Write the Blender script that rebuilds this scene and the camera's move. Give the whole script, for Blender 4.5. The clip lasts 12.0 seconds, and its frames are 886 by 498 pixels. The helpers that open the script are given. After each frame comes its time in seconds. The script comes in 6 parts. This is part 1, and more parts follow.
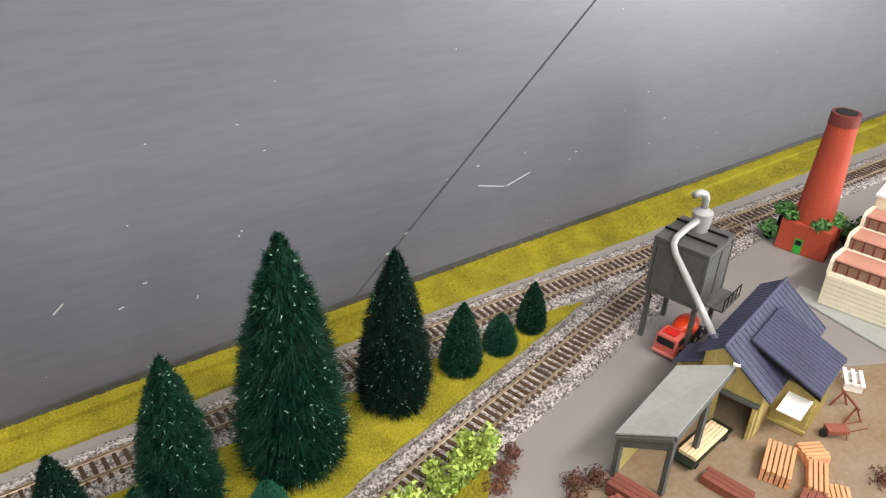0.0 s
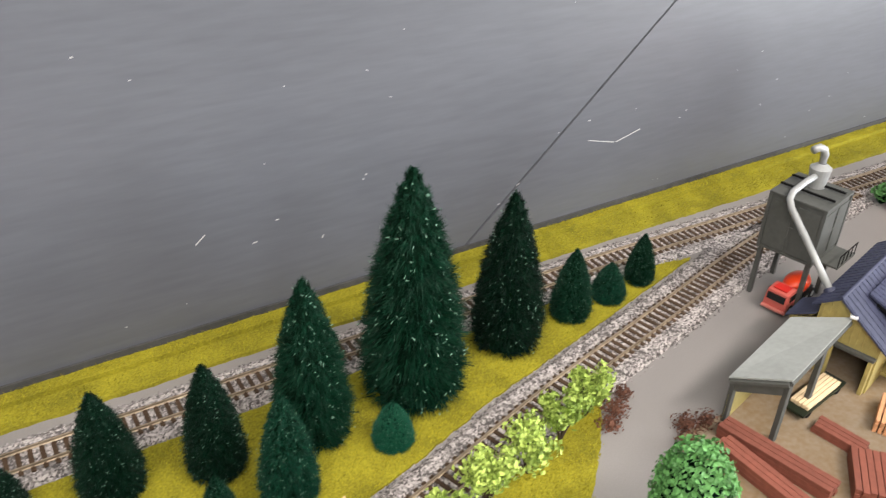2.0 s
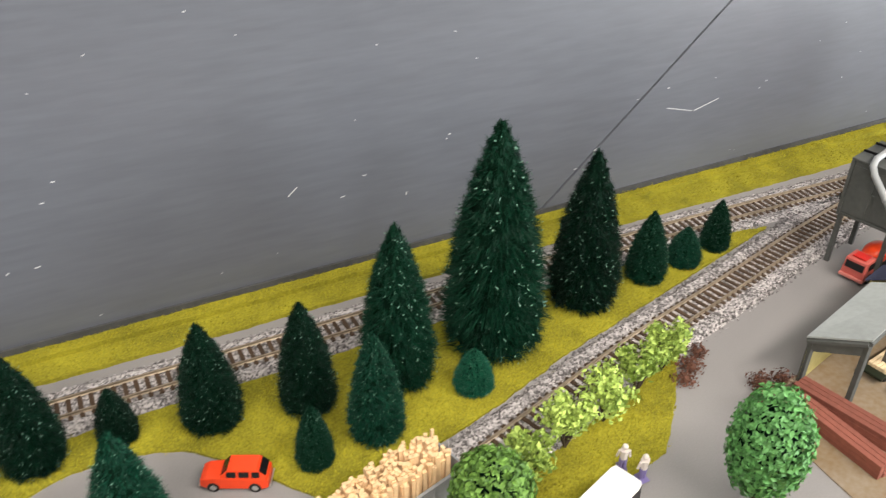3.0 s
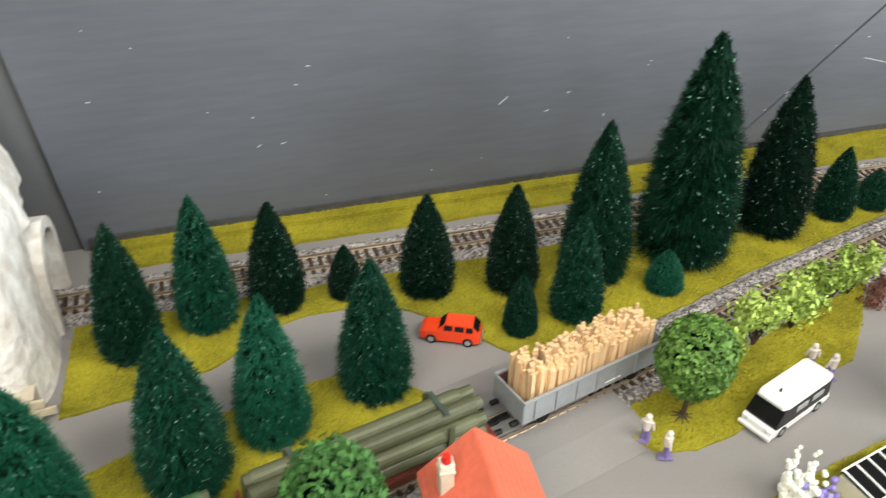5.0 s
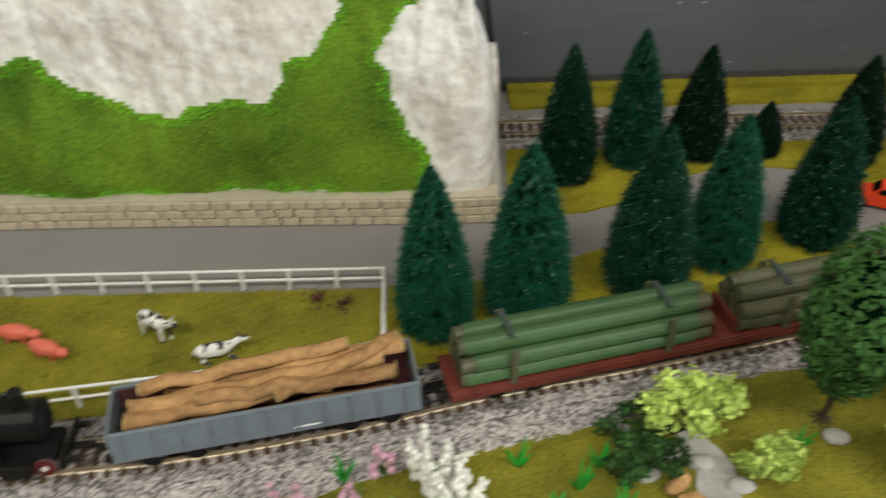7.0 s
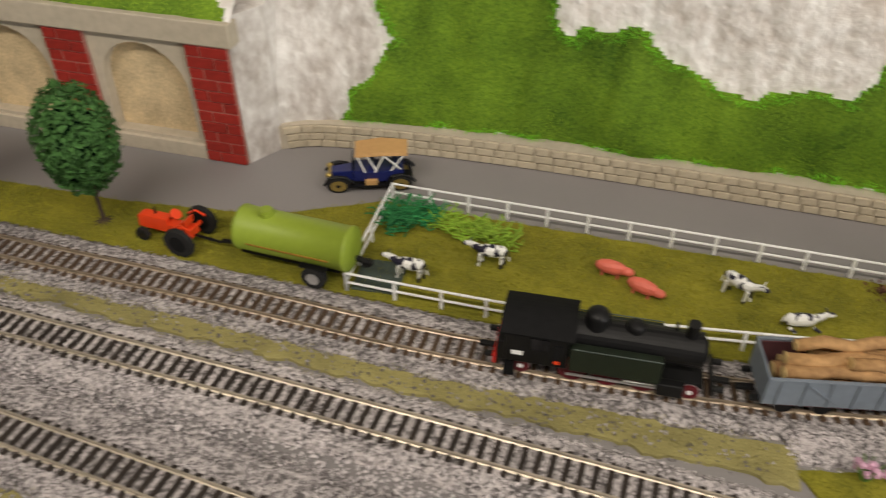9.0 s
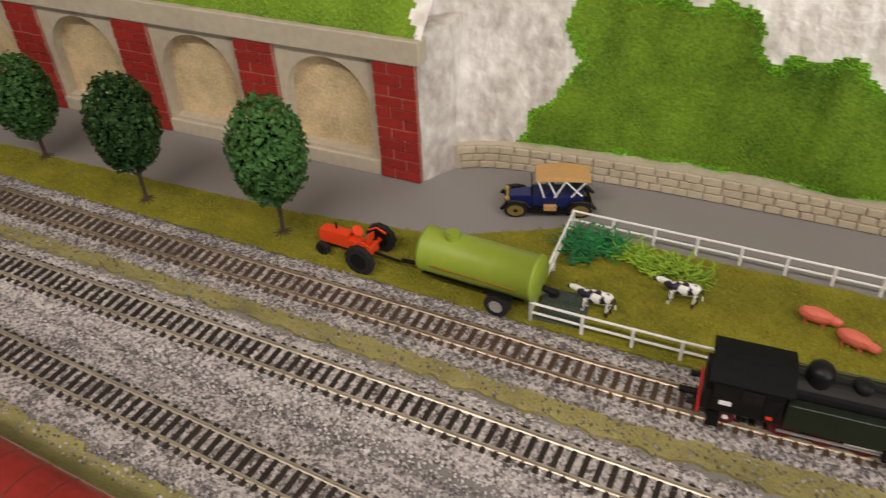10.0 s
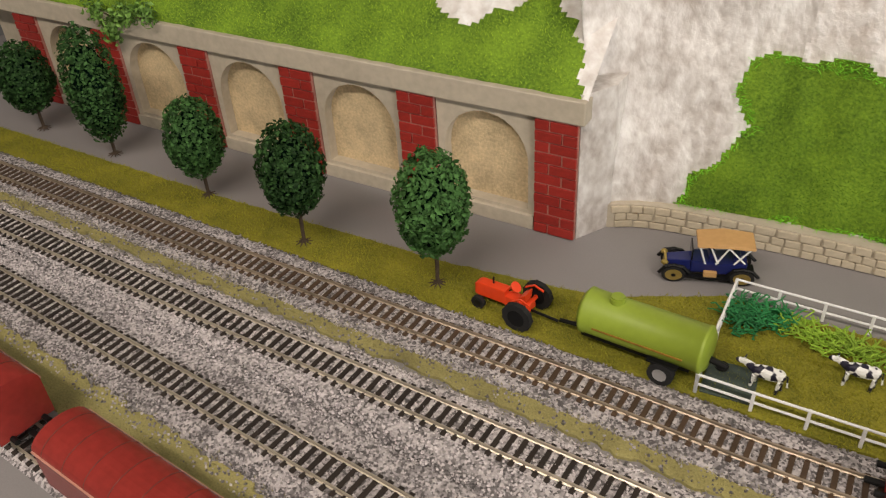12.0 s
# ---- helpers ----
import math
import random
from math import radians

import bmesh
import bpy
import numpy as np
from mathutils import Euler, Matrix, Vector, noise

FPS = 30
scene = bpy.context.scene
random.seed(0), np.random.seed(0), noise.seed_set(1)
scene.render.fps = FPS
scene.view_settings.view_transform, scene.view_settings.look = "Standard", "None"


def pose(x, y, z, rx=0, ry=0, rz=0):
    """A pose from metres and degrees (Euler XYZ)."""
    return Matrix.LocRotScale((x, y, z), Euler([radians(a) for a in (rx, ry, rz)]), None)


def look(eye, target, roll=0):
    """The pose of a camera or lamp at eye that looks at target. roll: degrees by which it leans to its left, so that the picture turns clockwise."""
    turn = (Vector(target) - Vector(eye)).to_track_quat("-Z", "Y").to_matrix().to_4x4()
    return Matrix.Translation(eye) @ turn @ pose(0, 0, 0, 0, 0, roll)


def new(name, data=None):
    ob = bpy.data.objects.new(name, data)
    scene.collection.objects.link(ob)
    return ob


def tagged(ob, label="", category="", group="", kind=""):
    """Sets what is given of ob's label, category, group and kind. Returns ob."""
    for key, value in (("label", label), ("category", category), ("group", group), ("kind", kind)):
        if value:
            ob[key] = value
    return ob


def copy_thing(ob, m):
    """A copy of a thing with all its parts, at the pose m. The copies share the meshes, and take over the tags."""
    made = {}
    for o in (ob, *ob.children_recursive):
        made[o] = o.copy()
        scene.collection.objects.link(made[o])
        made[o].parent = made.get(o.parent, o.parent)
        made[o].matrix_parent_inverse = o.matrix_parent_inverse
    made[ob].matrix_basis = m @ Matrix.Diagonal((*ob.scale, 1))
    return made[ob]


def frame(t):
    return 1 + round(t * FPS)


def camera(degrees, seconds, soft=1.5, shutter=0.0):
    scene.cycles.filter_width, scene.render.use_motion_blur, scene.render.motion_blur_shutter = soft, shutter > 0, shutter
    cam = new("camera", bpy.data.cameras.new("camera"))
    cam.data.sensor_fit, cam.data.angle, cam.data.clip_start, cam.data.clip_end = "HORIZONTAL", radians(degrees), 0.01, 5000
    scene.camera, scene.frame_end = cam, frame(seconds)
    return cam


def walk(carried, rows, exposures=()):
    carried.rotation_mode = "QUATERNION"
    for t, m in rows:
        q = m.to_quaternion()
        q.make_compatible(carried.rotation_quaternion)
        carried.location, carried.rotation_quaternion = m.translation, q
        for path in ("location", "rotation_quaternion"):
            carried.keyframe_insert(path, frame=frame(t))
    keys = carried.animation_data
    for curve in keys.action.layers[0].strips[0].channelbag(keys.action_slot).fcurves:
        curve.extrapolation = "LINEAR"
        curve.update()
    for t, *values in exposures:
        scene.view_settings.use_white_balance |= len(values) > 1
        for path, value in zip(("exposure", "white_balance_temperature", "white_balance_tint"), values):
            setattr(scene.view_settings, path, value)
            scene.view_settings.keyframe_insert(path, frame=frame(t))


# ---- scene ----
cam = camera(57.3, 12.0, soft=1.15, shutter=0.5)
PATH = [
    (0, (0.3954, -0.4823, 0.4096), (0.6600, -0.1420, 0.1563), 2.86),
    (0.5, (0.3883, -0.4860, 0.4104), (0.6446, -0.1412, 0.1546), 2.51),
    (1, (0.3774, -0.4879, 0.4090), (0.6252, -0.1390, 0.1504), 2.27),
    (1.5, (0.3661, -0.4900, 0.4054), (0.6017, -0.1355, 0.1430), 1.86),
    (2, (0.3520, -0.4912, 0.3974), (0.5748, -0.1312, 0.1316), 1.40),
    (2.5, (0.3370, -0.4981, 0.3918), (0.5445, -0.1316, 0.1223), 0.83),
    (4.5, (0.2568, -0.5431, 0.3717), (0.3986, -0.1550, 0.0903), 0.58),
    (5, (0.2288, -0.5566, 0.3597), (0.3543, -0.1615, 0.0801), 0.74),
    (5.5, (0.1996, -0.5691, 0.3542), (0.2999, -0.1709, 0.0689), 0.42),
    (6, (0.1616, -0.5800, 0.3425), (0.2359, -0.1803, 0.0514), 0.16),
    (6.5, (0.1153, -0.5871, 0.3321), (0.1593, -0.1906, 0.0306), -0.23),
    (7, (0.0667, -0.5925, 0.3169), (0.0696, -0.1988, 0.0087), -1.36),
    (7.5, (0.0268, -0.6037, 0.3221), (-0.0206, -0.2230, 0.0014), -2.62),
    (9.3, (-0.1929, -0.6696, 0.3493), (-0.3120, -0.3031, 0.0308), -0.74),
    (9.5, (-0.2061, -0.6679, 0.3482), (-0.3369, -0.3045, 0.0306), -1.21),
    (10, (-0.2223, -0.6662, 0.3456), (-0.3872, -0.3117, 0.0340), -2.69),
    (10.5, (-0.2389, -0.6729, 0.3466), (-0.4242, -0.3223, 0.0420), -3.26),
    (11, (-0.2485, -0.6777, 0.3538), (-0.4513, -0.3333, 0.0534), -3.88),
    (11.5, (-0.2581, -0.6804, 0.3580), (-0.4715, -0.3385, 0.0620), -4.00),
    (12, (-0.2673, -0.6799, 0.3584), (-0.4857, -0.3371, 0.0673), -3.93),
]
walk(cam, [(t, look(e, g, r)) for t, e, g, r in PATH],
     [(0, 0.58, 6700, 10), (2.5, 0.62, 6600, 9), (4.5, 0.42, 6550, 3), (5.0, 0.42, 6500, 3), (5.5, -0.14, 6600, 9), (6.0, -0.10, 6650, 6), (7.0, -0.52, 6750, 2), (7.6, -0.62, 6900, 1), (9.4, -0.62, 7050, 12), (12, -0.50, 7050, 13)])

# ---------- light ----------
world = bpy.data.worlds.new("room_light")
world.use_nodes = True
world.node_tree.nodes["Background"].inputs[0].default_value = (0.80, 0.86, 1.0, 1)
world.node_tree.nodes["Background"].inputs[1].default_value = 0.1
scene.world = world


def tube_lamp(x, y, z, power, sx, sy, color=(1.0, 0.94, 0.86)):
    data = bpy.data.lights.new("ceiling_tube", "AREA")
    data.shape, data.size, data.size_y, data.energy, data.color = "RECTANGLE", sx, sy, power, color
    ob = new("ceiling_tube", data)
    ob.location = (x, y, z)
    return ob


tube_lamp(1.05, -1.20, 1.38, 27, 1.3, 0.14)
tube_lamp(-0.60, -1.30, 1.38, 29.5, 1.3, 0.14)
tube_lamp(0.25, -0.35, 1.50, 5, 1.3, 0.14)
# daylight from the window in the east end of the room
day = bpy.data.lights.new("window_daylight", "AREA")
day.shape, day.size, day.size_y, day.energy, day.color = "RECTANGLE", 1.5, 1.7, 95, (0.92, 0.96, 1.0)
day_ob = new("window_daylight", day)
day_ob.matrix_basis = pose(3.06, -2.1, 0.45, 0, 90, 0)

# ---------- materials ----------


def mat(name, col, rough=0.7, scale=200.0, var=0.25, bump=0.2, metal=0.0, col2=None, scale2=25.0, rand=0.0, spec=0.4, dist=0.0006, stretch=None, cells=0.0):
    m = bpy.data.materials.new(name)
    m.use_nodes = True
    nt = m.node_tree
    b = nt.nodes["Principled BSDF"]
    b.inputs["Roughness"].default_value = rough
    b.inputs["Metallic"].default_value = metal
    b.inputs["Specular IOR Level"].default_value = spec
    co = nt.nodes.new("ShaderNodeTexCoord")
    n1 = nt.nodes.new("ShaderNodeTexNoise")
    n1.inputs["Scale"].default_value, n1.inputs["Detail"].default_value = scale, 4
    n2 = nt.nodes.new("ShaderNodeTexNoise")
    n2.inputs["Scale"].default_value, n2.inputs["Detail"].default_value = scale2, 3
    src = co.outputs["Object"]
    if stretch:
        mp = nt.nodes.new("ShaderNodeMapping")
        mp.inputs["Scale"].default_value = stretch
        nt.links.new(src, mp.inputs["Vector"])
        src = mp.outputs["Vector"]
    nt.links.new(src, n1.inputs["Vector"])
    nt.links.new(src, n2.inputs["Vector"])
    fine = n1.outputs["Fac"]
    if cells:
        vo = nt.nodes.new("ShaderNodeTexVoronoi")
        vo.inputs["Scale"].default_value = cells
        nt.links.new(src, vo.inputs["Vector"])
        fine = vo.outputs["Color"]
    mix = nt.nodes.new("ShaderNodeMix")
    mix.data_type = "RGBA"
    dark = tuple(c * (1 - var) for c in col)
    light = tuple(min(1, c * (1 + var)) for c in (col2 or col))
    mix.inputs[6].default_value, mix.inputs[7].default_value = (*dark, 1), (*light, 1)
    add = nt.nodes.new("ShaderNodeMath")
    add.operation = "ADD"
    nt.links.new(fine, add.inputs[0])
    nt.links.new(n2.outputs["Fac"], add.inputs[1])
    last = add
    if rand:
        info = nt.nodes.new("ShaderNodeObjectInfo")
        geo = nt.nodes.new("ShaderNodeNewGeometry")
        sm = nt.nodes.new("ShaderNodeMath")
        sm.operation = "ADD"
        nt.links.new(info.outputs["Random"], sm.inputs[0])
        nt.links.new(geo.outputs["Random Per Island"], sm.inputs[1])
        ma = nt.nodes.new("ShaderNodeMath")
        ma.operation = "MULTIPLY_ADD"
        ma.inputs[1].default_value = rand
        nt.links.new(sm.outputs[0], ma.inputs[0])
        nt.links.new(add.outputs[0], ma.inputs[2])
        last = ma
    rng = nt.nodes.new("ShaderNodeMapRange")
    rng.inputs[1].default_value, rng.inputs[2].default_value = 0.7 + rand * 0.7, 1.3 + rand * 1.3
    nt.links.new(last.outputs[0], rng.inputs[0])
    nt.links.new(rng.outputs[0], mix.inputs[0])
    nt.links.new(mix.outputs[2], b.inputs["Base Color"])
    if bump:
        bp = nt.nodes.new("ShaderNodeBump")
        bp.inputs["Strength"].default_value, bp.inputs["Distance"].default_value = bump, dist
        nt.links.new(fine, bp.inputs["Height"])
        nt.links.new(bp.outputs[0], b.inputs["Normal"])
    return m


M_ROAD = mat("grey_road_paint", (0.24, 0.225, 0.225), 0.75, 900, 0.07, 0.1, scale2=9)
M_BOARD = mat("painted_backdrop", (0.115, 0.122, 0.145), 0.36, 240, 0.10, 0.10, scale2=14, dist=0.0006, stretch=(0.12, 1, 1), spec=0.6)
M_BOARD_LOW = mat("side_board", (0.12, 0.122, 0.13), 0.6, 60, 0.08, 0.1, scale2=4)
# near-black for gaps, hollows and openings: their shade is in the colour
M_HOLLOW_SHADE = mat("hollow_shade", (0.01, 0.01, 0.012), 0.9, 100, 0.2, 0)
M_GRASS = mat("grass_mat", (0.21, 0.19, 0.010), 0.95, 700, 0.35, 0.6, col2=(0.28, 0.25, 0.016), scale2=30)
M_BLADE = mat("grass_fibre", (0.21, 0.195, 0.009), 0.9, 300, 0.35, 0, col2=(0.36, 0.31, 0.018), scale2=28, rand=0.5)
M_GRASS2 = mat("dry_flock", (0.31, 0.275, 0.11), 0.95, 900, 0.3, 0.5, scale2=35)
M_FGRASS = mat("field_grass", (0.15, 0.15, 0.012), 0.95, 700, 0.3, 0.5, col2=(0.22, 0.20, 0.02), scale2=30)
M_FBLADE = mat("field_fibre", (0.16, 0.17, 0.012), 0.9, 300, 0.3, 0, col2=(0.27, 0.25, 0.02), scale2=28, rand=0.5)
M_HGRASS = mat("hill_grass", (0.075, 0.17, 0.012), 0.95, 500, 0.35, 0.5, col2=(0.16, 0.27, 0.02), scale2=25)
M_HBLADE = mat("hill_fibre", (0.12, 0.30, 0.012), 0.9, 300, 0.35, 0, col2=(0.30, 0.44, 0.03), scale2=38, rand=0.6)
M_HEDGE = mat("bright_rim_flock", (0.20, 0.56, 0.03), 0.9, 400, 0.25, 0.3, rand=0.4)
M_ROCK = mat("plaster_rock", (0.68, 0.61, 0.56), 0.55, 110, 0.12, 0.9, col2=(0.84, 0.83, 0.82), scale2=18, dist=0.004, stretch=(1, 1, 0.85))
M_ROCK2 = mat("brushed_grey_rock", (0.50, 0.44, 0.40), 0.6, 140, 0.14, 0.9, col2=(0.74, 0.72, 0.70), scale2=26, dist=0.003, stretch=(1, 1, 0.7))
M_STONE = mat("beige_stone", (0.50, 0.43, 0.32), 0.85, 350, 0.14, 0.5, scale2=40, rand=0.4)
M_SAND = mat("sand_infill", (0.62, 0.48, 0.29), 0.9, 420, 0.25, 0.9, scale2=60, dist=0.001)
M_WALLSTONE = mat("smooth_beige_stone", (0.48, 0.42, 0.33), 0.8, 150, 0.12, 0.2, scale2=20)
M_BRICK = mat("red_painted_brick", (0.30, 0.022, 0.016), 0.6, 300, 0.25, 0.3, scale2=30, rand=0.4)
M_MORTAR = mat("mortar", (0.46, 0.20, 0.16), 0.9, 400, 0.2, 0.2)
M_BED = mat("ballast_bed", (0.20, 0.182, 0.182), 0.9, 800, 0.5, 0.8, col2=(0.37, 0.34, 0.34), scale2=60, cells=620)
M_GRAVEL = mat("gravel", (0.22, 0.198, 0.20), 0.85, 300, 0.45, 0.2, col2=(0.46, 0.425, 0.43), rand=1.6)
M_SLEEP = mat("dark_sleeper", (0.024, 0.017, 0.013), 0.7, 200, 0.35, 0.1, rand=0.4)
M_SLEEP2 = mat("brown_sleeper", (0.065, 0.038, 0.021), 0.75, 200, 0.35, 0.1, rand=0.4)
M_RAIL = mat("worn_rail", (0.54, 0.475, 0.38), 0.42, 120, 0.2, 0.05, metal=0.6)
M_RAILRUST = mat("rusty_rail", (0.36, 0.29, 0.215), 0.4, 160, 0.3, 0.05, metal=0.5)
M_NEEDLE = mat("pine_needles", (0.0014, 0.012, 0.0065), 0.5, 200, 0.45, 0, col2=(0.003, 0.027, 0.014), rand=0.9, scale2=40, spec=0.12)
M_NEEDLE2 = mat("bright_pine_needles", (0.0035, 0.042, 0.023), 0.5, 200, 0.45, 0, col2=(0.009, 0.085, 0.048), rand=0.9, scale2=40, spec=0.15)
# near-black: shade between needles and leaves is put into this colour
M_INNER_SHADE = mat("inner_shade", (0.002, 0.011, 0.006), 1.0, 300, 0.3, 0.3, spec=0.05)
M_FROST = mat("needle_tips", (0.20, 0.36, 0.28), 0.3, 200, 0.3, 0)
M_TRUNK = mat("brown_trunk", (0.06, 0.04, 0.025), 0.85, 400, 0.3, 0.4)
M_LEAF = mat("dark_leaves", (0.018, 0.058, 0.013), 0.65, 200, 0.4, 0, col2=(0.048, 0.125, 0.032), rand=0.9, spec=0.2)
M_LEAF2 = mat("fresh_leaves", (0.085, 0.19, 0.03), 0.6, 200, 0.35, 0, col2=(0.17, 0.32, 0.06), rand=0.9)
M_LEAF3 = mat("mid_leaves", (0.035, 0.13, 0.03), 0.55, 200, 0.35, 0, col2=(0.09, 0.24, 0.07), rand=0.9)
M_LIME = mat("lime_leaves", (0.24, 0.37, 0.05), 0.6, 200, 0.35, 0, col2=(0.48, 0.60, 0.15), rand=0.8)
M_MOSS = mat("green_lichen", (0.02, 0.20, 0.06), 0.8, 200, 0.35, 0, rand=0.6)
M_MOSS2 = mat("lime_lichen", (0.26, 0.42, 0.04), 0.8, 200, 0.3, 0, rand=0.6)
M_BROWNSCRUB = mat("brown_scrub", (0.14, 0.06, 0.04), 0.95, 300, 0.4, 0.3, rand=0.7)
M_WHITE = mat("white_plastic", (0.82, 0.82, 0.82), 0.4, 150, 0.04, 0.03)
M_YARD = mat("brown_yard", (0.24, 0.16, 0.085), 0.9, 250, 0.2, 0.3, col2=(0.20, 0.16, 0.12), scale2=22)
M_BLACK = mat("black_plastic", (0.006, 0.006, 0.0065), 0.42, 200, 0.3, 0.05, spec=0.25)
M_MATTEBLACK = mat("matte_black", (0.007, 0.007, 0.0075), 0.75, 200, 0.3, 0.05, spec=0.15)
M_DARKRED = mat("dark_red_wheel", (0.10, 0.008, 0.012), 0.5, 200, 0.3, 0.03)
M_DGREEN = mat("dark_green_paint", (0.010, 0.016, 0.009), 0.45, 200, 0.2, 0.03)
M_RED = mat("red_paint", (0.55, 0.02, 0.015), 0.4, 200, 0.1, 0.02)
M_ORANGE = mat("orange_red_paint", (0.78, 0.06, 0.015), 0.3, 200, 0.06, 0.02)
M_WAGON = mat("blue_grey_wagon", (0.165, 0.195, 0.235), 0.55, 250, 0.1, 0.06, scale2=30)
M_WAGON2 = mat("grey_wagon", (0.27, 0.28, 0.30), 0.55, 250, 0.1, 0.06, scale2=30)
M_OXIDE = mat("red_oxide_deck", (0.14, 0.028, 0.018), 0.65, 250, 0.25, 0.1, scale2=40)
M_MAROON = mat("maroon_gloss", (0.26, 0.030, 0.024), 0.2, 200, 0.12, 0.03, scale2=25)
M_INSIDE = mat("wagon_inside", (0.09, 0.03, 0.035), 0.8, 250, 0.2, 0.05)
M_LOG = mat("bark_log", (0.22, 0.105, 0.042), 0.85, 320, 0.35, 0.9, col2=(0.38, 0.22, 0.095), scale2=70, rand=0.4)
M_LOGEND = mat("cut_wood", (0.62, 0.45, 0.2), 0.85, 300, 0.15, 0.1)
M_GLOG = mat("green_pole", (0.055, 0.115, 0.045), 0.4, 200, 0.2, 0.05, rand=0.5)
M_BLOG = mat("olive_pole", (0.085, 0.09, 0.05), 0.45, 200, 0.25, 0.05, rand=0.5)
M_STRAP = mat("strap", (0.05, 0.07, 0.06), 0.5, 200, 0.2, 0)
M_STICK = mat("split_wood", (0.68, 0.47, 0.27), 0.85, 350, 0.15, 0.2, rand=0.7)
M_GLASS = mat("dark_glass", (0.008, 0.008, 0.009), 0.12, 100, 0.1, 0)
M_PANE = mat("grey_window", (0.35, 0.36, 0.38), 0.15, 100, 0.1, 0)
M_TYRE = mat("tyre", (0.012, 0.012, 0.012), 0.8, 300, 0.2, 0.1)
M_HUB = mat("silver_hub", (0.6, 0.6, 0.6), 0.3, 300, 0.1, 0, metal=0.8)
M_BRASS = mat("brass_spokes", (0.45, 0.33, 0.1), 0.35, 300, 0.1, 0, metal=0.7)
M_BLUE = mat("deep_blue_paint", (0.012, 0.018, 0.11), 0.3, 200, 0.1, 0.02)
M_TAN = mat("tan_canvas", (0.52, 0.30, 0.12), 0.8, 300, 0.08, 0.1)
M_TANK = mat("lime_green_tank", (0.24, 0.32, 0.035), 0.45, 200, 0.06, 0.03, scale2=40)
M_RUST = mat("rust_stain", (0.30, 0.16, 0.02), 0.8, 300, 0.3, 0.1)
M_YELLOW = mat("cream_wall", (0.66, 0.58, 0.34), 0.8, 250, 0.1, 0.1, scale2=35)
M_ROOFRED = mat("red_roof", (0.66, 0.145, 0.085), 0.65, 300, 0.1, 0.15, scale2=30)
M_SHUTTER = mat("green_shutter", (0.03, 0.36, 0.04), 0.5, 300, 0.1, 0.1)
M_BOARDS = mat("yellow_boards", (0.40, 0.33, 0.12), 0.8, 250, 0.15, 0.15, scale2=40)
M_SLATE = mat("blue_slate", (0.045, 0.050, 0.095), 0.55, 250, 0.2, 0.15, scale2=35)
M_TIN = mat("grey_tin", (0.33, 0.35, 0.35), 0.5, 250, 0.1, 0.08, scale2=30)
M_HOPPER = mat("grey_steel", (0.080, 0.083, 0.080), 0.6, 250, 0.15, 0.1, scale2=30)
M_PIPE = mat("silver_pipe", (0.36, 0.37, 0.38), 0.4, 250, 0.08, 0.04, metal=0.2)
M_CHIM = mat("brick_chimney", (0.40, 0.065, 0.035), 0.75, 500, 0.15, 0.15, scale2=25)
M_SOOT = mat("sooty_brick", (0.16, 0.035, 0.03), 0.8, 400, 0.3, 0.15)
M_CREAM = mat("cream_brick", (0.72, 0.68, 0.56), 0.8, 300, 0.08, 0.2)
M_PINK = mat("pink_roof", (0.50, 0.24, 0.18), 0.75, 300, 0.1, 0.1)
M_LUMBER = mat("red_brown_lumber", (0.20, 0.062, 0.042), 0.75, 250, 0.25, 0.2, rand=0.5)
M_PLANK = mat("fresh_planks", (0.72, 0.56, 0.36), 0.8, 250, 0.12, 0.1, rand=0.4)
M_PALLET = mat("orange_pallet", (0.62, 0.31, 0.16), 0.8, 250, 0.15, 0.1, rand=0.4)
M_FLOOR = mat("floor_grey", (0.25, 0.24, 0.23), 0.7, 30, 0.15, 0.1)
M_FOOT_SHADE = mat("foot_shade", (0.06, 0.06, 0.062), 0.7, 120, 0.3, 0.1, scale2=20)
M_ROOM = mat("room_paint", (0.30, 0.29, 0.28), 0.8, 20, 0.05, 0.05)
M_SKIN = mat("figure_paint", (0.70, 0.62, 0.58), 0.6, 250, 0.1, 0)
M_PINKPIG = mat("pink_plastic", (0.72, 0.16, 0.11), 0.5, 250, 0.1, 0)
M_VIOLET = mat("violet_trousers", (0.20, 0.16, 0.36), 0.6, 250, 0.1, 0)
M_FLOWERW = mat("white_blossom", (0.85, 0.85, 0.80), 0.7, 250, 0.1, 0)
M_FLOWERP = mat("pink_blossom", (0.62, 0.36, 0.48), 0.7, 250, 0.2, 0, rand=0.5)
M_FLOWERV = mat("violet_blossom", (0.26, 0.20, 0.55), 0.7, 250, 0.2, 0, rand=0.5)
M_PONDSTONE = mat("pale_stone", (0.42, 0.41, 0.41), 0.7, 200, 0.2, 0.3)


def cow_material():
    m = mat("cow_patches", (0.82, 0.82, 0.80), 0.5, 80, 0.02, 0)
    nt = m.node_tree
    b = nt.nodes["Principled BSDF"]
    co = nt.nodes.new("ShaderNodeTexCoord")
    v = nt.nodes.new("ShaderNodeTexNoise")
    v.inputs["Scale"].default_value, v.inputs["Detail"].default_value = 190, 0.8
    ramp = nt.nodes.new("ShaderNodeValToRGB")
    ramp.color_ramp.elements[0].position, ramp.color_ramp.elements[1].position = 0.50, 0.53
    ramp.color_ramp.elements[0].color, ramp.color_ramp.elements[1].color = (0.82, 0.82, 0.80, 1), (0.015, 0.013, 0.03, 1)
    nt.links.new(co.outputs["Object"], v.inputs["Vector"])
    nt.links.new(v.outputs["Fac"], ramp.inputs[0])
    nt.links.new(ramp.outputs[0], b.inputs["Base Color"])
    return m


M_COW = cow_material()

